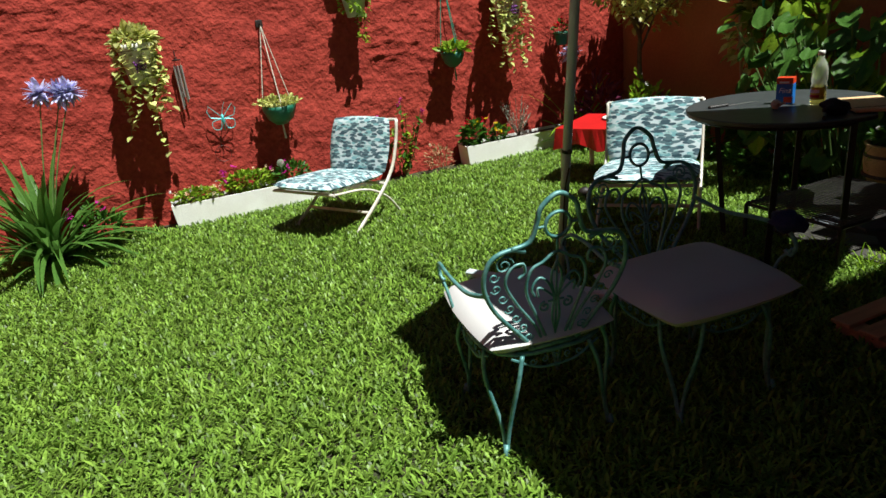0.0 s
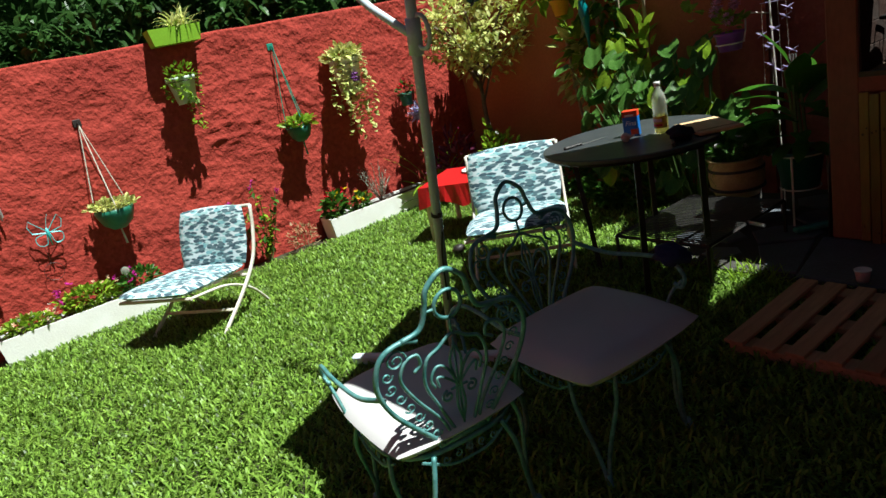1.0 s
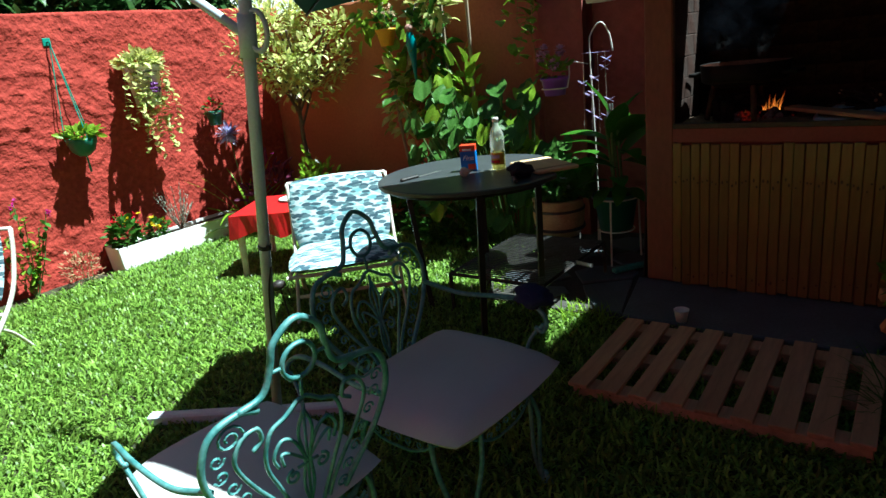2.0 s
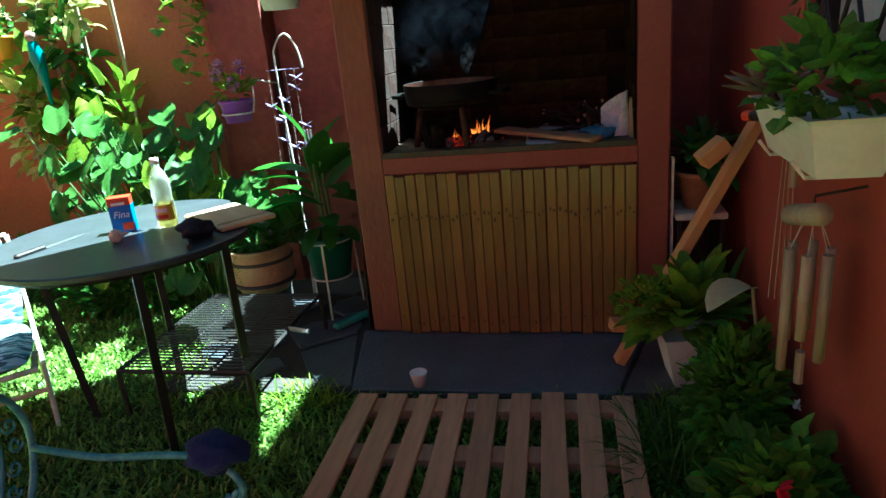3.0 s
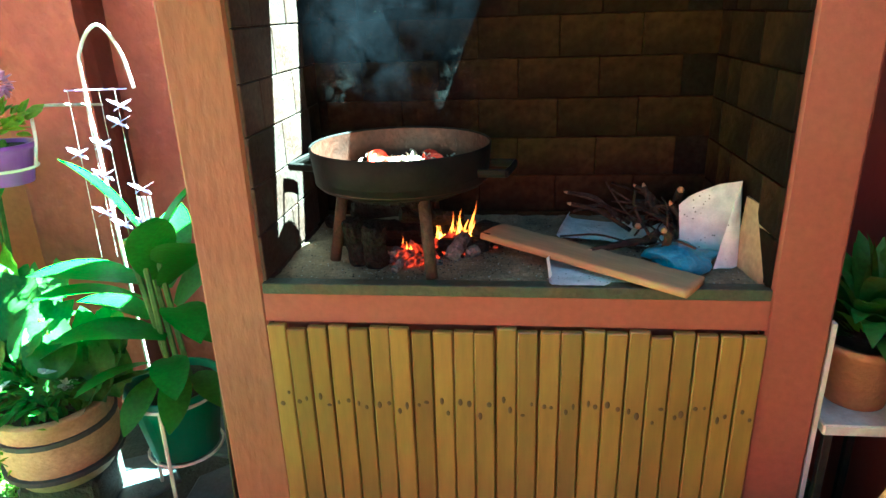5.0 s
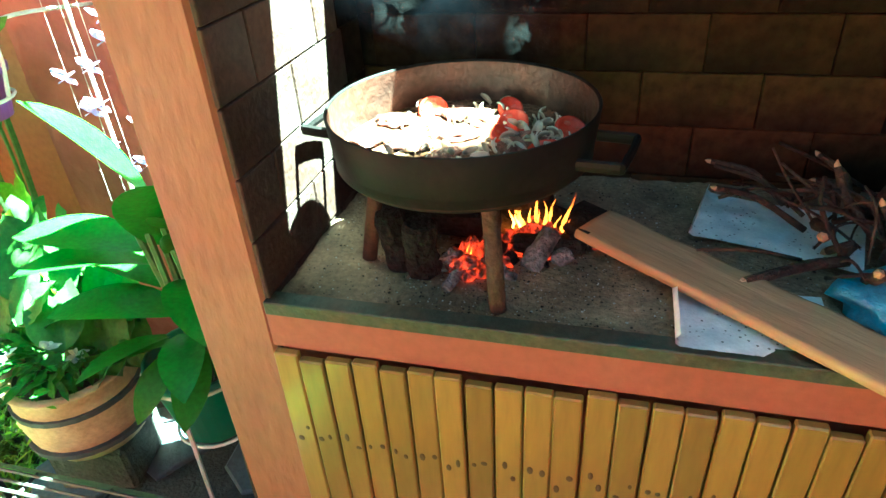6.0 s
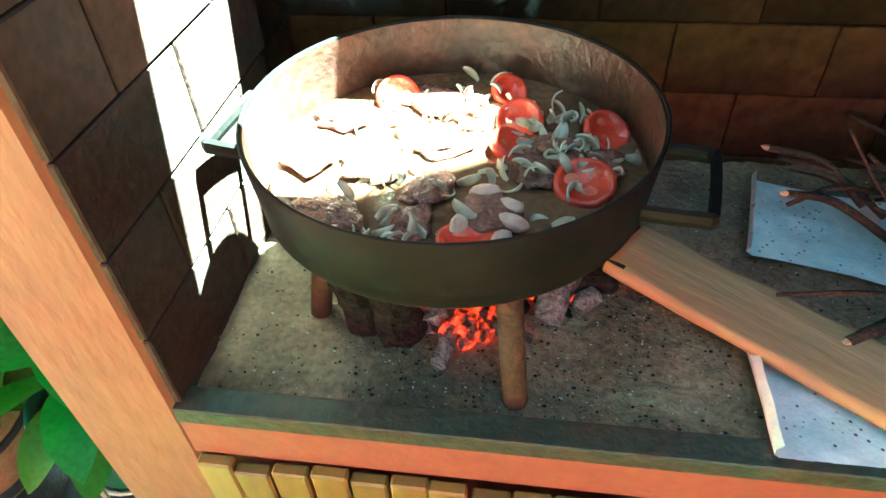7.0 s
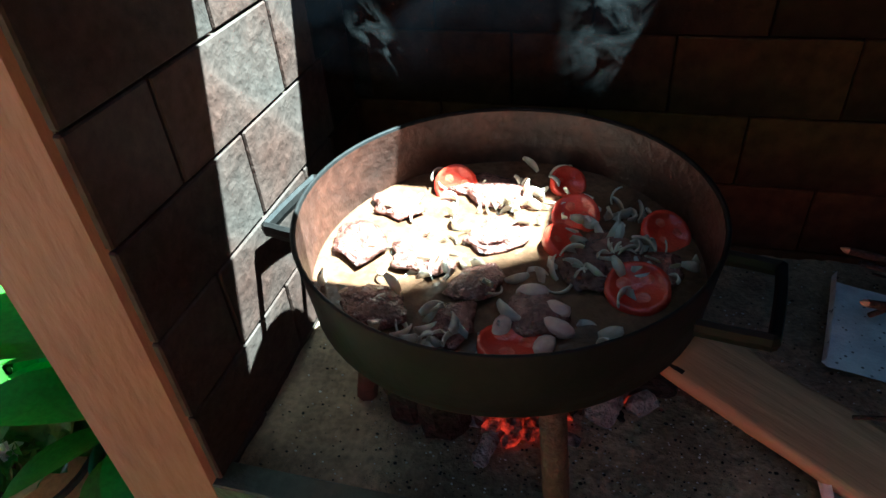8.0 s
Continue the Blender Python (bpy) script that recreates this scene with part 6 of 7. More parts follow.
# ---- east side ----
t = thing("stool", "pale stone-topped stool beside the barbecue", "stool", pose(1.43, 0.14, 0.04))
part("top", Shape().box((0, 0, .575), (.22, .26, .03), .004), WHITE_IRON, t)
for x in (-.09, .09):
    for y in (-.11, .11):
        part("leg", Shape().box((x, y, .28), (.02, .02, .56), .002), BLACK, t)
t = thing("potted_lily", "terracotta pot of glossy dark green leaves on a stool", "plant pot", pose(1.44, 0.14, 0.631))
part("pot", pot_shape(.07, .105, .17, .014), TERRACOTTA, t, smooth=True)
part("soil", Shape().lathe([(0, 0), (.095, 0), (.095, .01), (0, .01)], 18, pose(0, 0, .145)), EARTH, t)
for k in range(84):
    a, tl = R(0, 6.3), R(.05, 1.3)
    d = Vector((math.cos(a) * math.sin(tl), math.sin(a) * math.sin(tl), math.cos(tl)))
    part("leaf", Shape().leaf(d * .05 + Vector((0, 0, .15)), d, R(.14, .25), R(.045, .06), R(1.0, 2.2), .2, 6, "lance"), LEAF_MID if k % 3 else LEAF_BIG, t, smooth=True)


def timber(p0, p1, w, h, roll=0):
    """A squared length of timber between two points."""
    p0, p1 = Vector(p0), Vector(p1)
    m = Matrix.Translation((p0 + p1) / 2) @ (p1 - p0).to_track_quat("Z", "Y").to_matrix().to_4x4() @ pose(0, 0, 0, 0, 0, roll)
    return Shape().box((0, 0, 0), (w, h, (p1 - p0).length), .003), m


t = thing("timber_prop", "new sawn timber with a nailed block leaning against the house wall", "timber")
for nm, a, b, w, h in (("beam", (1.05, -.30, .06), (1.575, -.22, 1.06), .062, .042), ("block", (1.36, -.30, .93), (1.45, -.28, 1.00), .075, .06), ("foot_block", (1.02, -.26, .22), (1.16, -.22, .20), .06, .05)):
    s, m = timber(a, b, w, h)
    part(nm, s, BEAM, t, m=m)


def square_planter():
    t = thing("square_planter", "white square planter with broad green leaves beside the paving", "planter", pose(1.335, -0.40, 0.05, 0, 0, 6))
    part("box", Shape().add([(-.085, -.085, 0), (.085, -.085, 0), (.085, .085, 0), (-.085, .085, 0), (-.14, -.14, .235), (.14, -.14, .235), (.14, .14, .235), (-.14, .14, .235), (-.126, -.126, .225), (.126, -.126, .225), (.126, .126, .225), (-.126, .126, .225)],
         [(0, 3, 2, 1), (0, 1, 5, 4), (1, 2, 6, 5), (2, 3, 7, 6), (3, 0, 4, 7), (4, 5, 9, 8), (5, 6, 10, 9), (6, 7, 11, 10), (7, 4, 8, 11), (8, 9, 10, 11)]), WHITE_POT, t)
    for k in range(120):
        a, tl = R(0, 6.3), R(.1, 1.5)
        d = Vector((math.cos(a) * math.sin(tl), math.sin(a) * math.sin(tl), math.cos(tl)))
        p = d * R(.03, .17) + Vector((-.02, -.02, .24))
        part("leaf", Shape().leaf(p, d, R(.11, .21), R(.055, .085), R(.5, 1.3), .2, 6, "lance"), LEAF_FERN if k % 3 == 0 else LEAF_LIME, t, smooth=True)
    stuff(part("foliage", bush((-.18, 0, .36), (.15, .16, .09), 300, .035, .02, "round", .5), LEAF_LIME, t))


square_planter()
bedding("fern_clump", "mixed green leafy plants at the foot of the house wall", (1.38, -0.92, 0.0), (.17, .28, .30), 1200, LEAF_FERN, ((PETAL_WHITE, 2, .02),), .055, .034, "heart")
bedding("geranium", "green geranium with a red bloom by the house wall", (1.38, -1.42, 0.0), (.19, .28, .28), 560, LEAF_FERN, ((PETAL_RED, 7, .03),), .06, .055, "heart")
s = Shape()
for _ in range(260):
    a, tl = R(0, 6.3), R(.15, 1.25)
    s.leaf((R(-.1, .1), R(-.14, .14), 0), (math.cos(a) * math.sin(tl), math.sin(a) * math.sin(tl), math.cos(tl)), R(.18, .36), .006, R(.6, 1.8), .2, 5, "strap")
solid("grass_clump", s, LEAF_MID, "fine-leaved grassy clump beside the pallet", "plant", kind="stuff", m=pose(1.20, -0.95, 0))
strap_clump("strap_leaf_plant", "upright sword-leaved plant between barbecue and house wall", (1.48, -0.12, 0.04), 14, .5, .035, LEAF_STRAP, .35)
bedding("green_shrub", "small creeping leaves beside the barbecue post", (1.40, -0.18, 0.04), (.13, .16, .22), 260, LEAF_LIME, ((PETAL_WHITE, 1, .015),), .04, .03, "round")
for (x, y, z), d, ln in (((1.45, -.78, .60), (-.7, -.5, .3), .21),):
    solid("pale_leaf", Shape().leaf((0, 0, 0), d, ln, .115, 1.2, .45, 7, "lance").tube([(0, 0, 0), (.04, 0, -.3), (.05, 0, -.6)], .006, 5), CREAM_SHEET, "large pale fading leaf on a bent stalk", "leaf", m=pose(x, y, z), smooth=True)


def hanging_planter():
    t = thing("hanging_planter", "cream plastic trough with geraniums and a succulent", "planter", pose(1.47, -1.20, 1.115))
    part("trough", Shape().add([(-.065, -.19, 0), (.065, -.19, 0), (.065, .19, 0), (-.065, .19, 0), (-.10, -.235, .125), (.10, -.235, .125), (.10, .235, .125), (-.10, .235, .125), (-.112, -.248, .138), (.112, -.248, .138), (.112, .248, .138), (-.112, .248, .138),
          (-.09, -.225, .128), (.09, -.225, .128), (.09, .225, .128), (-.09, .225, .128)],
         [(0, 3, 2, 1), (0, 1, 5, 4), (1, 2, 6, 5), (2, 3, 7, 6), (3, 0, 4, 7), (4, 5, 9, 8), (5, 6, 10, 9), (6, 7, 11, 10), (7, 4, 8, 11), (8, 9, 13, 12), (9, 10, 14, 13), (10, 11, 15, 14), (11, 8, 12, 15), (12, 13, 14, 15)]), WHITE_POT, t)
    for y in (-.13, .15):
        part("bracket", Shape().tube([(.118, y, .12), (.118, y, -.01), (-.07, y, -.01), (-.10, y, .03)], .005, 5), WHITE_IRON, t)
    stuff(part("foliage", bush((-.02, -.05, .20), (.15, .22, .13), 120, .06, .058, "heart", .3), LEAF_FERN, t))
    su = Shape()
    for k in range(26):
        a, tl = k * 2.4, .35 + k * .045
        su.leaf((-.07, .20, .15), (math.cos(a) * math.sin(tl), math.sin(a) * math.sin(tl), math.cos(tl)), .075 + .0025 * k, .05, -.3, .5, 4, "round")
    stuff(part("succulent", su, LEAF_SUCC, t, "grey-pink succulent rosette"))
    part("succulent_stem", Shape().tube([(-.05, .18, .11), (-.07, .20, .16)], .012, 6), BARK, t)
    stuff(part("cane", Shape().tube(smooth_line([(.02, .12, .12), (.0, .16, .35), (-.03, .14, .48)]), .005, 5), STEM, t))
    stuff(part("upper_foliage", bush((-.02, .14, .40), (.05, .07, .08), 12, .045, .036, "heart", .3), LEAF_MID, t))


hanging_planter()


def bamboo_chime():
    t = thing("bamboo_chime", "weathered bamboo wind chime hanging on the house wall", "wind chime", pose(1.44, -1.29, 0.62))
    part("top_piece", Shape().tube([(-.02, .09, .36), (.0, -.05, .40)], .028, 10), BAMBOO, t, smooth=True)
    for k in range(6):
        a = k * 60
        x, y, ln = .045 * math.cos(radians(a)), .06 * math.sin(radians(a)), (.30, .24, .27, .33, .22, .28)[k]
        tube = part("tube", Shape().lathe([(.0125, 0), (.013, ln * .48), (.0148, ln * .5), (.013, ln * .52), (.0125, ln), (.010, ln), (.010, ln * .9)], 10, pose(x, y, .30 - ln)), BAMBOO, t, smooth=True)
        part("string", Shape().tube([(x, y, .30), (x * .3, y * .5, .38)], .001, 4), ROPE, t)
    part("clapper", Shape().tube([(0, 0, .02), (0, 0, -.07)], .012, 8).tube([(0, 0, .36), (0, 0, .0)], .001, 4), BAMBOO, t)
    part("hanger", Shape().tube([(0, 0, .40), (.0, 0, .43), (.12, 0, .45)], .004, 5), BLACK, t)


bamboo_chime()
t = thing("hand_rake", "hand tool with strings hanging below the planter", "garden tool", pose(1.50, -0.93, 0.62))
part("handle", Shape().tube([(0, 0, .36), (0, .005, .46)], .013, 8), BAMBOO, t)
for k in range(4):
    part("string", Shape().tube([(-.01 * k, .0, .46), (-.015 * k + .01, .01 * k, .0)], .0018, 4), BAMBOO, t)
part("hook", Shape().tube([(0, 0, .46), (.05, 0, .50)], .004, 5), BLACK, t)
t = thing("spray_handle", "black tool handle with a red end resting on the trough", "tool", pose(1.45, -0.98, 1.19))
part("grip", Shape().tube([(0, 0, 0), (-.05, .13, -.01)], .015, 10), BLACK, t)
part("cap", Shape().tube([(-.05, .13, -.01), (-.062, .16, -.013)], .016, 10), RED_PACK, t, "red end cap")
solid("paper_cup", Shape().lathe([(.026, 0), (.037, .060), (.039, .063), (.036, .063), (.025, .003)], 20), WHITE, "white paper cup standing on the paving", "cup", m=pose(0.20, -0.512, 0.054), smooth=True)

t = thing("garden_light", "small black solar garden light on a thin stake in the lawn", "garden light", pose(-1.93, -1.28, 0))
part("stake", Shape().tube([(0, 0, 0), (-.05, .0, .22)], .006, 6), BLACK, t)
part("head", Shape().lathe([(.02, 0), (.045, .01), (.048, .04), (.02, .06), (0, .062)], 14, pose(-.05, 0, .21, 0, -25, 0)), BLACK, t, smooth=True)

# ---- on the table ----
TZ = 0.8525


def bottle():
    t = thing("oil_bottle", "clear plastic bottle half full of cooking oil", "bottle", pose(-0.735, -0.645, TZ))
    part("body", Shape().lathe([(.036, 0), (.039, .006), (.039, .10), (.036, .115), (.039, .13), (.039, .18), (.030, .215), (.015, .24), (.0145, .262)], 24), BOTTLE, t, smooth=True).visible_shadow = False
    part("oil", Shape().lathe([(.0, .003), (.035, .004), (.037, .01), (.037, .10), (0, .101)], 24), OIL, t, "yellow oil", True).visible_shadow = False
    part("cap", Shape().lathe([(.0165, .255), (.0170, .275), (.015, .278), (0, .278)], 18), WHITE_POT, t, "white screw cap", True)
    part("label", Shape().add([(.0396 * math.cos(a), .0396 * math.sin(a), z) for z in (.03, .095) for a in (radians(-150 + 12 * k) for k in range(13))], [(k, k + 1, 14 + k, 13 + k) for k in range(12)]), LABEL_YELLOW, t, "yellow and white label")
    part("label_print", Shape().add([(.0402 * math.cos(a), .0402 * math.sin(a), z) for z in (.04, .055) for a in (radians(-130 + 12 * k) for k in range(8))], [(k, k + 1, 9 + k, 8 + k) for k in range(7)]), LABEL_RED, t)
    part("label_print", Shape().add([(.0402 * math.cos(a), .0402 * math.sin(a), z) for z in (.065, .082) for a in (radians(-130 + 12 * k) for k in range(8))], [(k, k + 1, 9 + k, 8 + k) for k in range(7)]), LABEL_WHITE, t)


bottle()


def salt_box():
    t = thing("salt_box", "blue salt carton with a red top", "carton", pose(-0.89, -0.70, TZ, 0, 0, 24))
    part("carton", Shape().box((0, 0, .055), (.085, .05, .11), .002), BLUE_PACK, t)
    part("top", Shape().box((0, 0, .127), (.0855, .0505, .034), .002), RED_PACK, t, "red carton top")
    part("label_bar", Shape().box((-.003, -.0258, .118), (.05, .001, .010), 0), LABEL_WHITE, t)
    part("label_patch", Shape().box((.018, -.0255, .025), (.04, .001, .03), 0), RED_PACK, t, "orange printed patch")
    cu = bpy.data.curves.new("word", "FONT")
    cu.body, cu.size, cu.extrude, cu.align_x, cu.shear = "Fina", .038, .0004, "CENTER", .3
    tmp = new("word", cu)
    me = bpy.data.meshes.new_from_object(tmp.evaluated_get(bpy.context.evaluated_depsgraph_get()))
    bpy.data.objects.remove(tmp)
    me.materials.append(LABEL_WHITE)
    ob = new("printed_word", me)
    ob.parent, ob.matrix_basis = t, pose(0, -.0262, .062, 90, 0, 0)


salt_box()
t = thing("cutting_board", "pale wooden cutting board on the table edge", "cutting board", pose(-0.50, -0.58, TZ + .012, 0, 0, -36))
part("board", Shape().box((0, 0, 0), (.36, .23, .018), .005), PALE_WOOD, t)
part("groove", Shape().box((.12, 0, .0095), (.004, .21, .001), 0).box((.135, 0, .0095), (.003, .21, .001), 0), mat("dark_groove", (.25, .13, .05), .8), t)
solid("dark_cloth", Shape().bm(blob(.07, .75, 5), Matrix.Diagonal((1, .8, .5, 1))), DARK_CLOTH, "crumpled dark blue cloth on the table", "cloth", m=pose(-0.50, -0.83, TZ + .03), smooth=True)
t = thing("knife", "kitchen knife with a dark handle on the table", "knife", pose(-1.10, -0.90, TZ + .001, 0, 0, 78))
part("blade", Shape().add([(0, -.014, 0), (0, .014, 0), (.15, .014, 0), (.185, .0, 0), (.15, -.008, 0), (0, -.014, .002), (0, .014, .002), (.15, .014, .002), (.185, 0, .002), (.15, -.008, .002)],
     [(0, 1, 2, 3, 4), (9, 8, 7, 6, 5), (0, 5, 6, 1), (1, 6, 7, 2), (2, 7, 8, 3), (3, 8, 9, 4), (4, 9, 5, 0)]), STEEL, t)
part("handle", Shape().box((-.06, 0, .006), (.12, .024, .016), .005), BLACK, t)
t = thing("tongs", "short dark handled utensil lying on the table edge", "utensil", pose(-0.47, -0.93, TZ + .012, 0, 0, 125))
part("grip", Shape().tube([(-.05, 0, 0), (.05, 0, 0)], .010, 8), BLACK, t)
part("tip", Shape().tube([(.05, 0, 0), (.15, .01, 0)], .004, 6), STEEL, t)
solid("garlic_bulb", Shape().bm(blob(.026, .15, 9)).tube([(.015, 0, .0), (.05, .01, .01)], [.012, .004], 7), ONION, "small garlic bulb on the table", "garlic", m=pose(-0.83, -0.84, TZ + .023), smooth=True)

# ---- on the hearth ----
PX, PY, PZ, PAN_FOOT = 0.311, 0.215, 1.271, 1.172


def pan():
    t = thing("cooking_pan", "deep round black iron pan full of stew over the embers", "pan", pose(PX, PY, PAN_FOOT))
    h = PZ - PAN_FOOT
    part("body", Shape().lathe([(.0, 0), (.196, 0), (.207, .004), (.215, .014), (.2245, h - .002), (.2225, h), (.2200, h - .002), (.216, .014), (.205, .006), (0, .006)], 72, close=True), PAN, t, smooth=True)
    part("inner_wall", Shape().lathe([(.2150, .012), (.2190, h - .004)], 72, close=True), PAN_IN, t, "stained inner wall", True)
    for sg, tilt in ((1, -11), (-1, -7)):
        part("handle", Shape().tube(smooth_line([(.210 * sg, -.058, .041), (.268 * sg, -.056, .043), (.277 * sg, -.046, .043), (.277 * sg, .046, .043), (.268 * sg, .056, .043), (.210 * sg, .058, .041)], 3), .0060, 8, flat=1.7), PAN, t, m=pose(0, 0, 0, 0, 0, tilt))
    part("broth", Shape().lathe([(0, .021), (.08, .0215), (.16, .021), (.2165, .021)], 64, close=True), BROTH, t, "oily brown broth", True)
    tr = thing("trivet", "three-legged rusty iron trivet under the pan", "trivet", pose(PX, PY, 0))
    part("ring", Shape().tube([(.15 * math.cos(a), .15 * math.sin(a), 1.160) for a in (2 * math.pi * k / 30 for k in range(30))], .009, 6, True), CHAR, tr)
    rust = mat("rusty_iron", (.085, .045, .026), .8, .2, .3, 25, .5, 90, (.045, .028, .018))
    for a in (-62, 195, 70):
        c, d = math.cos(radians(a)), math.sin(radians(a))
        part("leg", Shape().tube([(.15 * c, .15 * d, 1.158), (.185 * c, .185 * d, .975)], .0145, 8), rust, tr, smooth=True)


pan()
SZ = 1.197


def tomato_slice(x, y, r, tilt, roll, a):
    t = thing("tomato_slice", "red slice of cooked tomato in the stew", "tomato", pose(x, y, SZ + .002, tilt, roll, a), "tomato slices")
    part("skin", Shape().lathe([(0, -.006), (r * .96, -.006), (r, 0), (r * .97, .006), (r * .80, .0065), (r * .78, .005), (0, .005)], 22, wobble=.04), TOMATO, t, smooth=True)
    s = Shape()
    for k in range(3):
        b = radians(120 * k + 20)
        s.bm(blob(r * .27, .25, k, 2), Matrix.Translation((r * .42 * math.cos(b), r * .42 * math.sin(b), .004)) @ Matrix.Diagonal((1.25, 1.25, .16, 1)))
    part("pulp", s, TOMATO_IN, t, smooth=True)


for x, y, r, tilt, roll, a in ((.224, .345, .029, 48, 8, 10), (.382, .300, .029, 38, 5, -20), (.375, .244, .027, 25, 10, 60), (.456, .179, .034, 10, -8, 30), (.484, .282, .029, 20, 20, 0), (.344, .074, .034, -10, 4, 0), (.365, .372, .024, 35, 0, 40)):
    tomato_slice(x, y, r, tilt, roll, a)
for k, (x, y, sx) in enumerate(((.281, .372, .042), (.43, .262, .036), (.40, .235, .034), (.47, .240, .036), (.36, .150, .036), (.19, .135, .035), (.28, .125, .028), (.235, .385, .03), (.14, .24, .038), (.22, .22, .036), (.30, .28, .036), (.16, .32, .03), (.29, .19, .03))):
    s = Shape().bm(blob(sx, .5, k + 2, 3), Matrix.Diagonal((1.1, .8, .20, 1)))
    solid("meat_piece", s, MEAT, "browned glistening piece of meat in the stew", "meat", m=pose(x, y - .028, SZ + .001, 0, 0, R(0, 180)), smooth=True, group="pieces of meat")


def onion_strip(r, span, w):
    s = Shape()
    n = 7
    s.v = []
    for i in range(n + 1):
        a = radians(-span / 2 + span * i / n)
        ww = w * (0.35 + 0.65 * math.sin(math.pi * (i + .3) / (n + .6)))
        for rr, z in ((r - .0009, -ww / 2), (r + .0009, -ww / 2), (r + .0008, ww / 2), (r - .0009, ww / 2)):
            s.v.append((rr * math.cos(a), rr * math.sin(a), z))
    s.f = [(4 * i + k, 4 * i + (k + 1) % 4, 4 * i + 4 + (k + 1) % 4, 4 * i + 4 + k) for i in range(n) for k in range(4)] + [(0, 1, 2, 3), (4 * n + 3, 4 * n + 2, 4 * n + 1, 4 * n)]
    return s


onions = [onion_strip(r, sp, w).mesh("onion_strip", True) for r, sp, w in ((.016, 110, .010), (.021, 85, .013), (.012, 140, .007), (.027, 60, .011), (.019, 75, .015))]
for me in onions:
    me.materials.append(ONION)
for k in range(190):
    a, q = R(0, 6.283), math.sqrt(R(0, 1)) * .19
    if k < 110:
        cx, cy = random.choice(((.30, .335), (.36, .345), (.43, .32), (.45, .25), (.47, .265), (.30, .105), (.25, .10), (.41, .215)))
        x, y = cx + R(-.03, .03), cy + R(-.022, .022)
    else:
        x, y = PX + q * math.cos(a), PY + q * math.sin(a)
    if math.hypot(x - PX, y - (.028 if k < 110 else 0) - PY) > .195:
        continue
    x, y = x - .006, y - (.028 if k < 110 else 0)
    ob = new("onion_strip", random.choice(onions))
    ob.matrix_basis = pose(x, y, SZ + R(-.001, .008), R(-40, 40) + (90 if k % 3 == 0 else 0), R(-35, 35), R(0, 360))
    tagged(ob, "strip of pale cooked onion in the stew", "onion", "onion strips")
for k, (x, y) in enumerate(((.378, .160), (.384, .134), (.374, .108), (.352, .182), (.33, .125))):
    solid("shallot_clove", Shape().bm(blob(.0115, .15, k, 2), Matrix.Diagonal((1.5, .85, .7, 1))), GARLIC, "pink shallot clove in the stew", "shallot", m=pose(x, y - .028, SZ + .004, 0, R(-20, 20), R(0, 180)), smooth=True, group="shallot cloves")

m = pose(.7325, .1466, 1.006, 0, 1.8, -35.4)


def worn_board(length, width, thick, x0):
    """A board with uneven, rubbed edges."""
    s, n, k = Shape(), 40, 12
    for i in range(n + 1):
        x = x0 - length / 2 + length * i / n
        for j in range(k):
            a = 2 * math.pi * j / k
            c, d = math.cos(a), math.sin(a)
            y, z = math.copysign(abs(c) ** 0.25, c) * width / 2, math.copysign(abs(d) ** 0.3, d) * thick / 2
            w = noise.noise((x * 14, y * 20, z * 30)) * 0.0035 + noise.noise((x * 50, y * 60, 3)) * 0.0012
            s.v.append((x, y + w * (1 if y > 0 else -1), z + w * 0.5))
    s.f = [(i * k + j, i * k + (j + 1) % k, (i + 1) * k + (j + 1) % k, (i + 1) * k + j) for i in range(n) for j in range(k)] + [tuple(range(k))[::-1], tuple(n * k + j for j in range(k))]
    return s


plank = thing("fire_plank", "long pale plank pushed into the fire, its end charred", "plank", m)
part("plank_wood", worn_board(.55, .105, .020, .03), PLANK, plank, smooth=True)
part("charred_end", Shape().box((-.262, 0, -.001), (.095, .100, .0195), .006), CHAR, plank, "black charred end")


def sheet(nu, nv, fn, th=.0012):
    top = grid_sheet(nu, nv, fn)
    n = len(top.v)
    top.v += [(x, y, z - th) for x, y, z in top.v]
    top.f += [tuple(i + n for i in f[::-1]) for f in top.f]
    return top




def curled(x0, y0, w, d, turn, curl, lift):
    """A sheet lying flat, its near-side edge rolled up by `curl` metres."""
    def place(u, v):
        x, y, z = u * w, v * d, 0.0
        if x < curl:
            a = (curl - x) / curl * 2.6
            r = curl / 2.6
            x, z = curl - r * math.sin(a), r * (1 - math.cos(a))
        z += lift * (0.5 + 0.5 * math.sin(u * 5 + v * 3)) + 0.004 * noise.noise((u * 4, v * 4, w * 9))
        c, q = math.cos(radians(turn)), math.sin(radians(turn))
        return (x0 + x * c - y * q, y0 + x * q + y * c, 0.979 + max(z, 0))
    return place


solid("paper_sheet", sheet(24, 10, curled(.690, .325, .30, .19, -14, .025, .010)), PAPER, "crumpled speckled white paper behind the plank", "paper", smooth=True)
solid("paper_sheet", sheet(24, 10, curled(.648, .006, .25, .16, 0, .035, .004)), PAPER, "curled speckled white paper under the plank", "paper", smooth=True)
def rolled(u, v):
    """A sheet standing on edge: a tapering front flap folded round a soft edge into the back."""
    if u < .42:
        w = u / .42
        x, y, h = (1.062 + .055 * v) * (1 - w) + 1.13 * w, .128 + .028 * w * w + .050 * v, .195
    else:
        w = (u - .42) / .58
        x, y, h = 1.13 + .006 * math.sin(4 * w) - .115 * w, .156 + .050 * v + .085 * math.sin(w * 1.7), .195 + .010 * math.sin(math.pi * w) - .085 * w
    return x, y, .976 + h * v + .004 * noise.noise((u * 5, v * 5, 0))


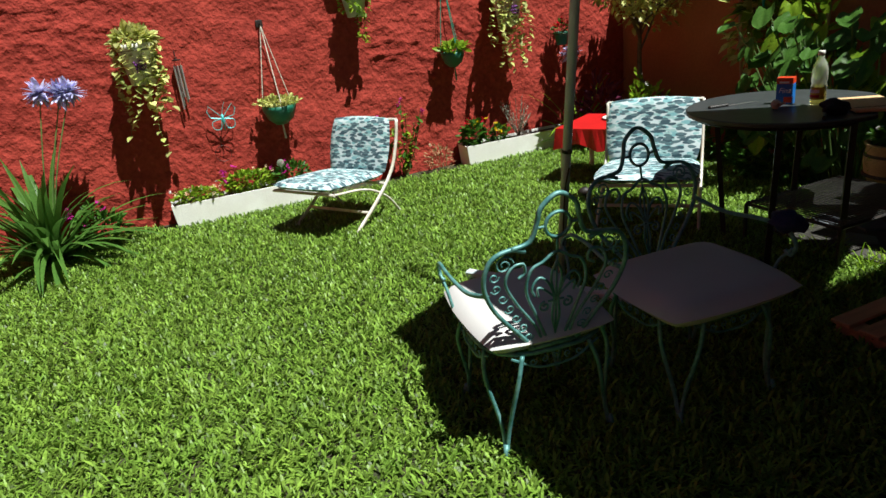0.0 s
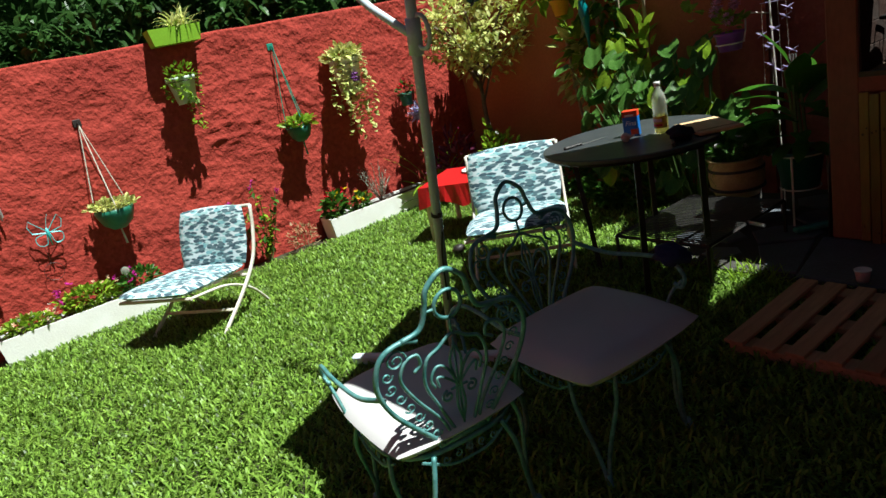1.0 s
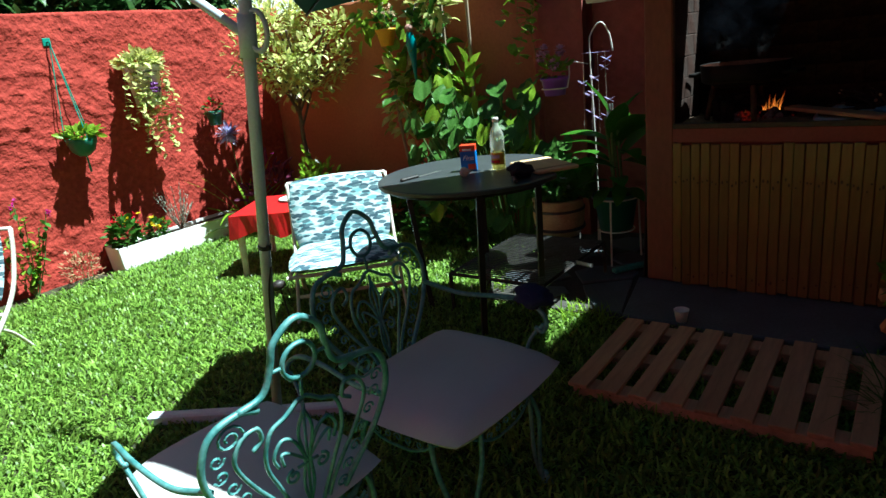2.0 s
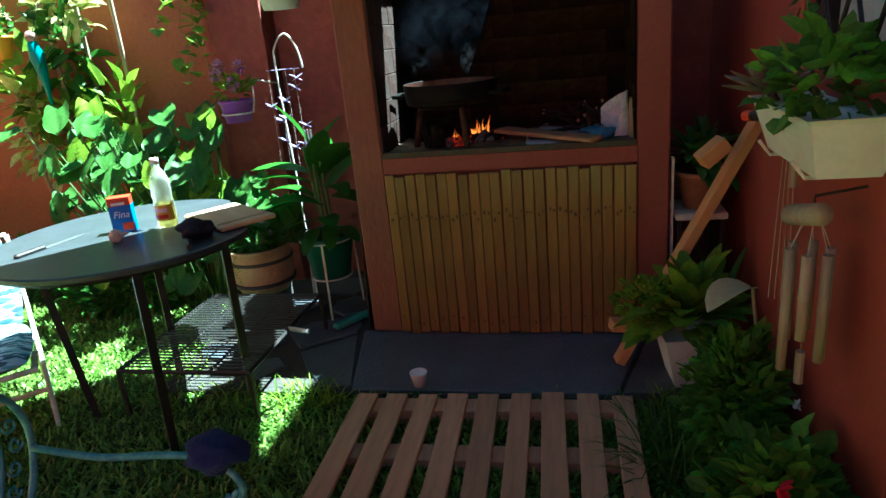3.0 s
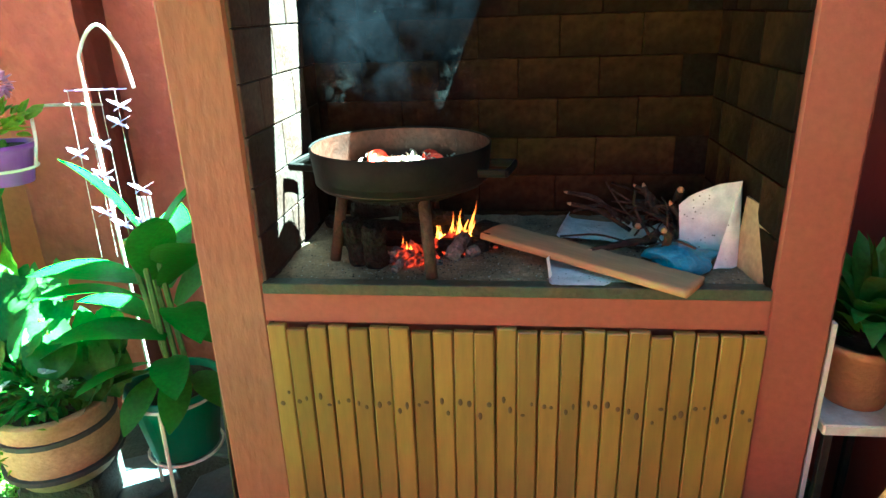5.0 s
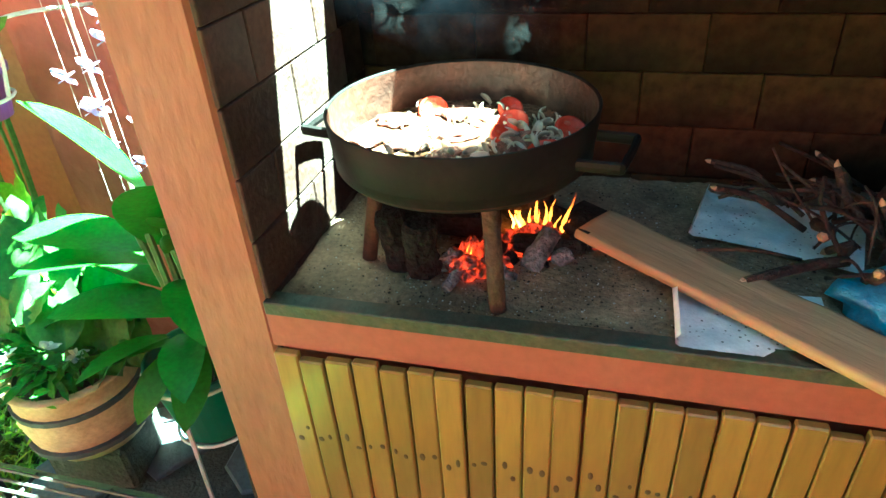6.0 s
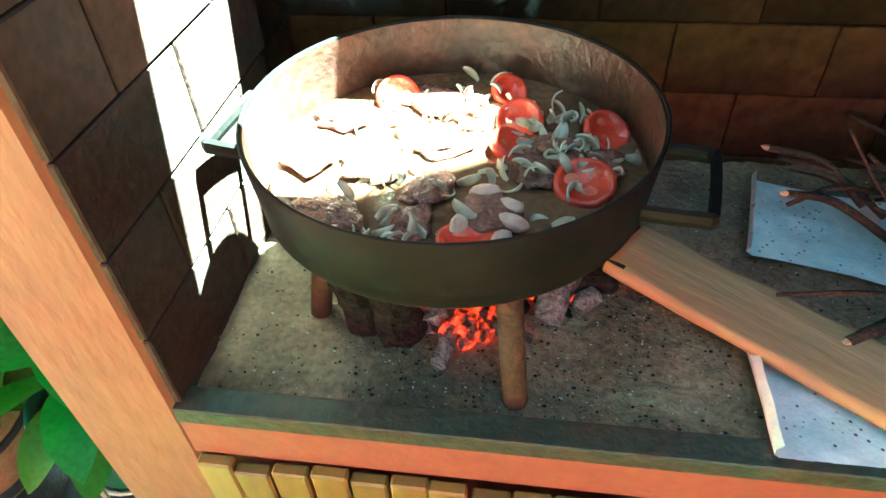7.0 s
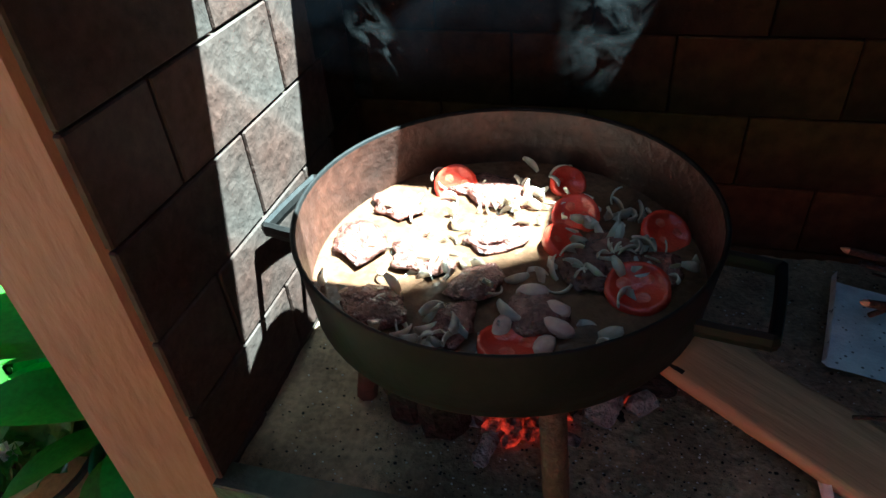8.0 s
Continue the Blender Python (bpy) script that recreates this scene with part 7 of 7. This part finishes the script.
solid("paper_sheet", sheet(30, 14, rolled), PAPER, "white paper rolled upright at the hearth side", "paper", smooth=True)
solid("cardboard_piece", Shape().box((0, 0, .085), (.006, .15, .17), .001), CARD, "piece of brown cardboard standing on the hearth", "cardboard", m=pose(1.132, .10, .972, 0, 4, 6))
solid("blue_bag", Shape().bm(blob(.07, .6, 7), Matrix.Diagonal((1.1, 1, .45, 1))), BLUE_BAG, "crumpled blue plastic bag on the hearth", "plastic bag", m=pose(1.0, .16, .995), smooth=True)
for k in range(38):
    thick = k < 12
    a = Vector((R(.86, 1.08), R(.20, .46), R(.985, 1.02)))
    b = a + Vector((R(-.18, .14), R(-.12, .14), R(.0, .11) if thick else R(0, .10)))
    b.x = min(b.x, 1.10)
    mid = (a + b) / 2 + Vector((R(-.02, .02), R(-.02, .02), R(0, .03)))
    r = R(.006, .0125) if thick else R(.002, .005)
    br = thing("dry_branch", "thick dark branch with a pale broken end in the kindling heap" if thick else "thin dry twig in a heap of kindling", "branch", group="kindling branches")
    part("stem", Shape().tube(smooth_line([a, mid, b], 4), [r * q for q in (1, 1.05, .95, 1, 1.02, .96, .92, .9, .85)], 7), TWIG, br, smooth=True)
    if thick:
        e = (b - mid).normalized()
        part("broken_end", Shape().tube([b - e * .002, b + e * .006, b + e * .014 + Vector((.003, 0, 0))], [r * .8, r * .6, r * .1], 6), PALLET, br, "pale torn wood")

# fire
def log(length, r, seed):
    """A split, charred log with cracked bark."""
    sh, n, k = Shape(), 16, 12
    for i in range(n + 1):
        u = i / n
        for q in range(k):
            a = 2 * math.pi * q / k
            w = r * (1 + .28 * noise.noise((math.cos(a) * 1.5 + seed, math.sin(a) * 1.5, u * 3)) + .10 * noise.noise((math.cos(a) * 6, math.sin(a) * 6 + seed, u * 22))) * (.8 if i in (0, n) else 1)
            sh.v.append(((u - .5) * length + .006 * noise.noise((a, seed, u)), w * math.cos(a), w * math.sin(a)))
    sh.f = [(i * k + q, i * k + (q + 1) % k, (i + 1) * k + (q + 1) % k, (i + 1) * k + q) for i in range(n) for q in range(k)] + [tuple(range(k))[::-1], tuple(n * k + q for q in range(k))]
    return sh


for k, (x, y, z, ry, a, r, ln) in enumerate(((.195, .150, 1.030, 80, 20, .026, .12), (.245, .140, 1.025, 86, 60, .030, .11), (.24, .275, 1.01, 4, 12, .034, .24), (.26, .30, 1.075, -5, -8, .026, .22), (.42, .33, 1.005, 6, -25, .030, .22),
                                           (.13, .40, .995, 3, 155, .022, .20), (.37, .30, 1.05, 12, 30, .022, .18), (.46, .24, .992, 3, 10, .018, .13))):
    solid("charred_log", log(ln, r, k * 3.1), CHAR, "charred black log in the fire", "log", m=pose(x, y, z, 0, ry, a), smooth=False, group="charred logs")
for x, y, ln, r, a, ry in ((.445, .215, .085, .020, 65, -28), (.31, .125, .075, .011, 75, -6), (.37, .155, .09, .008, -20, -3), (.47, .262, .06, .016, 20, 5)):
    solid("ashen_log", log(ln, r, x * 40), GREY_ASH, "pale ash-crusted piece of burnt wood", "log", m=pose(x, y, .972 + r, 0, ry, a), smooth=False, group="burnt wood")
for x0, y0, rx, ry, top in ((.325, .195, .05, .06, .050), (.43, .275, .085, .06, .045)):
    bed = grid_sheet(26, 22, lambda u, v: (x0 + (u - .5) * 2.2 * rx, y0 + (v - .5) * 2.2 * ry,
                     .964 + max(0, 1 - ((u - .5) ** 2 + (v - .5) ** 2) * 4.2) * top * (.75 + .9 * noise.noise((u * 7, v * 7, x0 * 30))) + .008 * noise.noise((u * 19, v * 19, 2))))
    solid("ember_bed", bed, EMBER, "heap of red glowing embers under the pan", "embers", smooth=False)
for k in range(44):
    cx, cy, sx = random.choice(((.325, .18, .035), (.31, .15, .03), (.45, .27, .05), (.42, .23, .04), (.36, .22, .05)))
    x, y = cx + random.gauss(0, sx), cy + random.gauss(0, sx * .8)
    r = R(.006, .016)
    hot = k % 5 < 2
    solid("ember" if hot else "coal", Shape().bm(blob(r, .6, k, 2), Matrix.Diagonal((1.3, 1, .8, 1))), EMBER if hot else (GREY_ASH if k % 2 else CHAR), "glowing red ember on the hearth" if hot else ("grey ash-covered coal on the hearth" if k % 2 else "black coal on the hearth"),
          "ember" if hot else "coal", m=pose(x, y, .975 + r * .5 + (.02 if (x - cx) ** 2 + (y - cy) ** 2 < .0008 else 0), R(0, 90), 0, R(0, 180)), smooth=False, group="embers" if hot else "coals")
for name, material, label, count, big in (("ash_crumbs", CHAR, "black charcoal crumbs strewn on the hearth", 3600, .0028), ("pale_ash_crumbs", PALE_ASH, "pale ash flakes strewn on the hearth", 2400, .0022)):
    s = Shape()
    for k in range(count):
        x, y = R(.02, 1.13), R(.035, .56)
        if random.random() > .25 + .75 * math.exp(-((x - .38) ** 2 + (y - .15) ** 2) / .05):
            continue
        r = R(.001, big) * R(.5, 1)
        s.bm(blob(r, 0, 1, 1), Matrix.Translation((x, y, hearth_z((x, y)) + r * .35)) @ Matrix.Diagonal((R(.8, 1.5), R(.6, 1), .7, 1)))
    solid(name, s, material, label, "ash", kind="stuff")

FLAMES, PUFFS = [], []


def flame(x, y, z, h, w, seed):
    t = thing("flame", "yellow and orange flame over the embers", "flame", pose(x, y, z), "flames")
    for nm, q, m in (("outer_flame", 1, FLAME), ("flame_core", .55, FLAME_CORE)):
        s = Shape()
        for b in range(3):
            off = Vector(((b - 1) * w * .7, R(-.01, .01), 0))
            hh = h * q * (1, .75, .55)[(b + seed) % 3]
            pts = [off + Vector((.25 * w * math.sin(u * 5 + seed + b), .2 * w * math.cos(u * 4 + seed), u * hh)) for u in (0, .2, .4, .6, .8, 1)]
            s.tube(pts, [w * q * k for k in (.30, .42, .36, .24, .12, .01)], 7, flat=.6)
        part(nm, s, m, t, smooth=True)
    FLAMES.append((t, x, y, z, seed))


for q in ((.465, .275, 1.0, .115, .022, 1), (.430, .290, 1.0, .095, .018, 2), (.395, .30, 1.0, .075, .015, 6), (.318, .195, .985, .060, .011, 3), (.495, .275, .99, .035, .012, 4)):
    flame(*q)


def puff(x, y, z, h, w, seed, material=None):
    """A twisted veil of smoke."""
    s = grid_sheet(10, 16, lambda u, v: ((u - .5) * w + .12 * w * math.sin(v * 5 + seed), .08 * w * math.cos(v * 4 + seed) + .05 * w * math.sin(u * 5 + seed), v * h))
    ob = solid("smoke_wisp", s, material or SMOKE, "thin drifting wisp of bluish smoke over the pan", "smoke", m=pose(x, y, z), smooth=True, group="smoke wisps")
    PUFFS.append((ob, x, y, z, seed))


for q in ((.22, .28, 1.26, .46, .42, 1), (.36, .36, 1.28, .42, .36, 2), (.30, .26, 1.30, .40, .44, 3), (.18, .34, 1.32, .42, .34, 4), (.44, .32, 1.34, .42, .40, 5), (.26, .40, 1.40, .38, .48, 6), (.34, .30, 1.38, .40, .5, 8),
          (.43, .36, 1.24, .24, .11, 13, STEAM), (.40, .35, 1.25, .20, .10, 14, STEAM), (.14, .36, 1.26, .16, .10, 12, STEAM)):
    puff(*q)


# ---- what moves ----
def motions():
    for t, x, y, z, seed in FLAMES:
        rows = []
        for k in range(41):
            u = k * 0.2
            rows.append((u, pose(x + .006 * math.sin(u * 7 + seed * 2), y + .005 * math.sin(u * 5.3 + seed), z + .012 * math.sin(u * 9.1 + seed * 1.7) - .006 - .022 * min(1, max(0, (u - 4.7) / 1.1)), 9 * math.sin(u * 6 + seed), 12 * math.sin(u * 8.3 + seed * 3), 30 * math.sin(u * 2.9 + seed))))
        walk(t, rows)
    for ob, x, y, z, seed in PUFFS:
        rows = []
        for k in range(17):
            u = k * 0.5
            rows.append((u, pose(x + .02 * math.sin(u * 1.3 + seed), y + .015 * math.sin(u * 1.1 + seed * 2), z + .006 * u + .02 * math.sin(u * 1.6 + seed), 4 * math.sin(u + seed), 5 * math.sin(u * 1.4 + seed), 28 * math.sin(u * .7 + seed * 2))))
        walk(ob, rows)


motions()
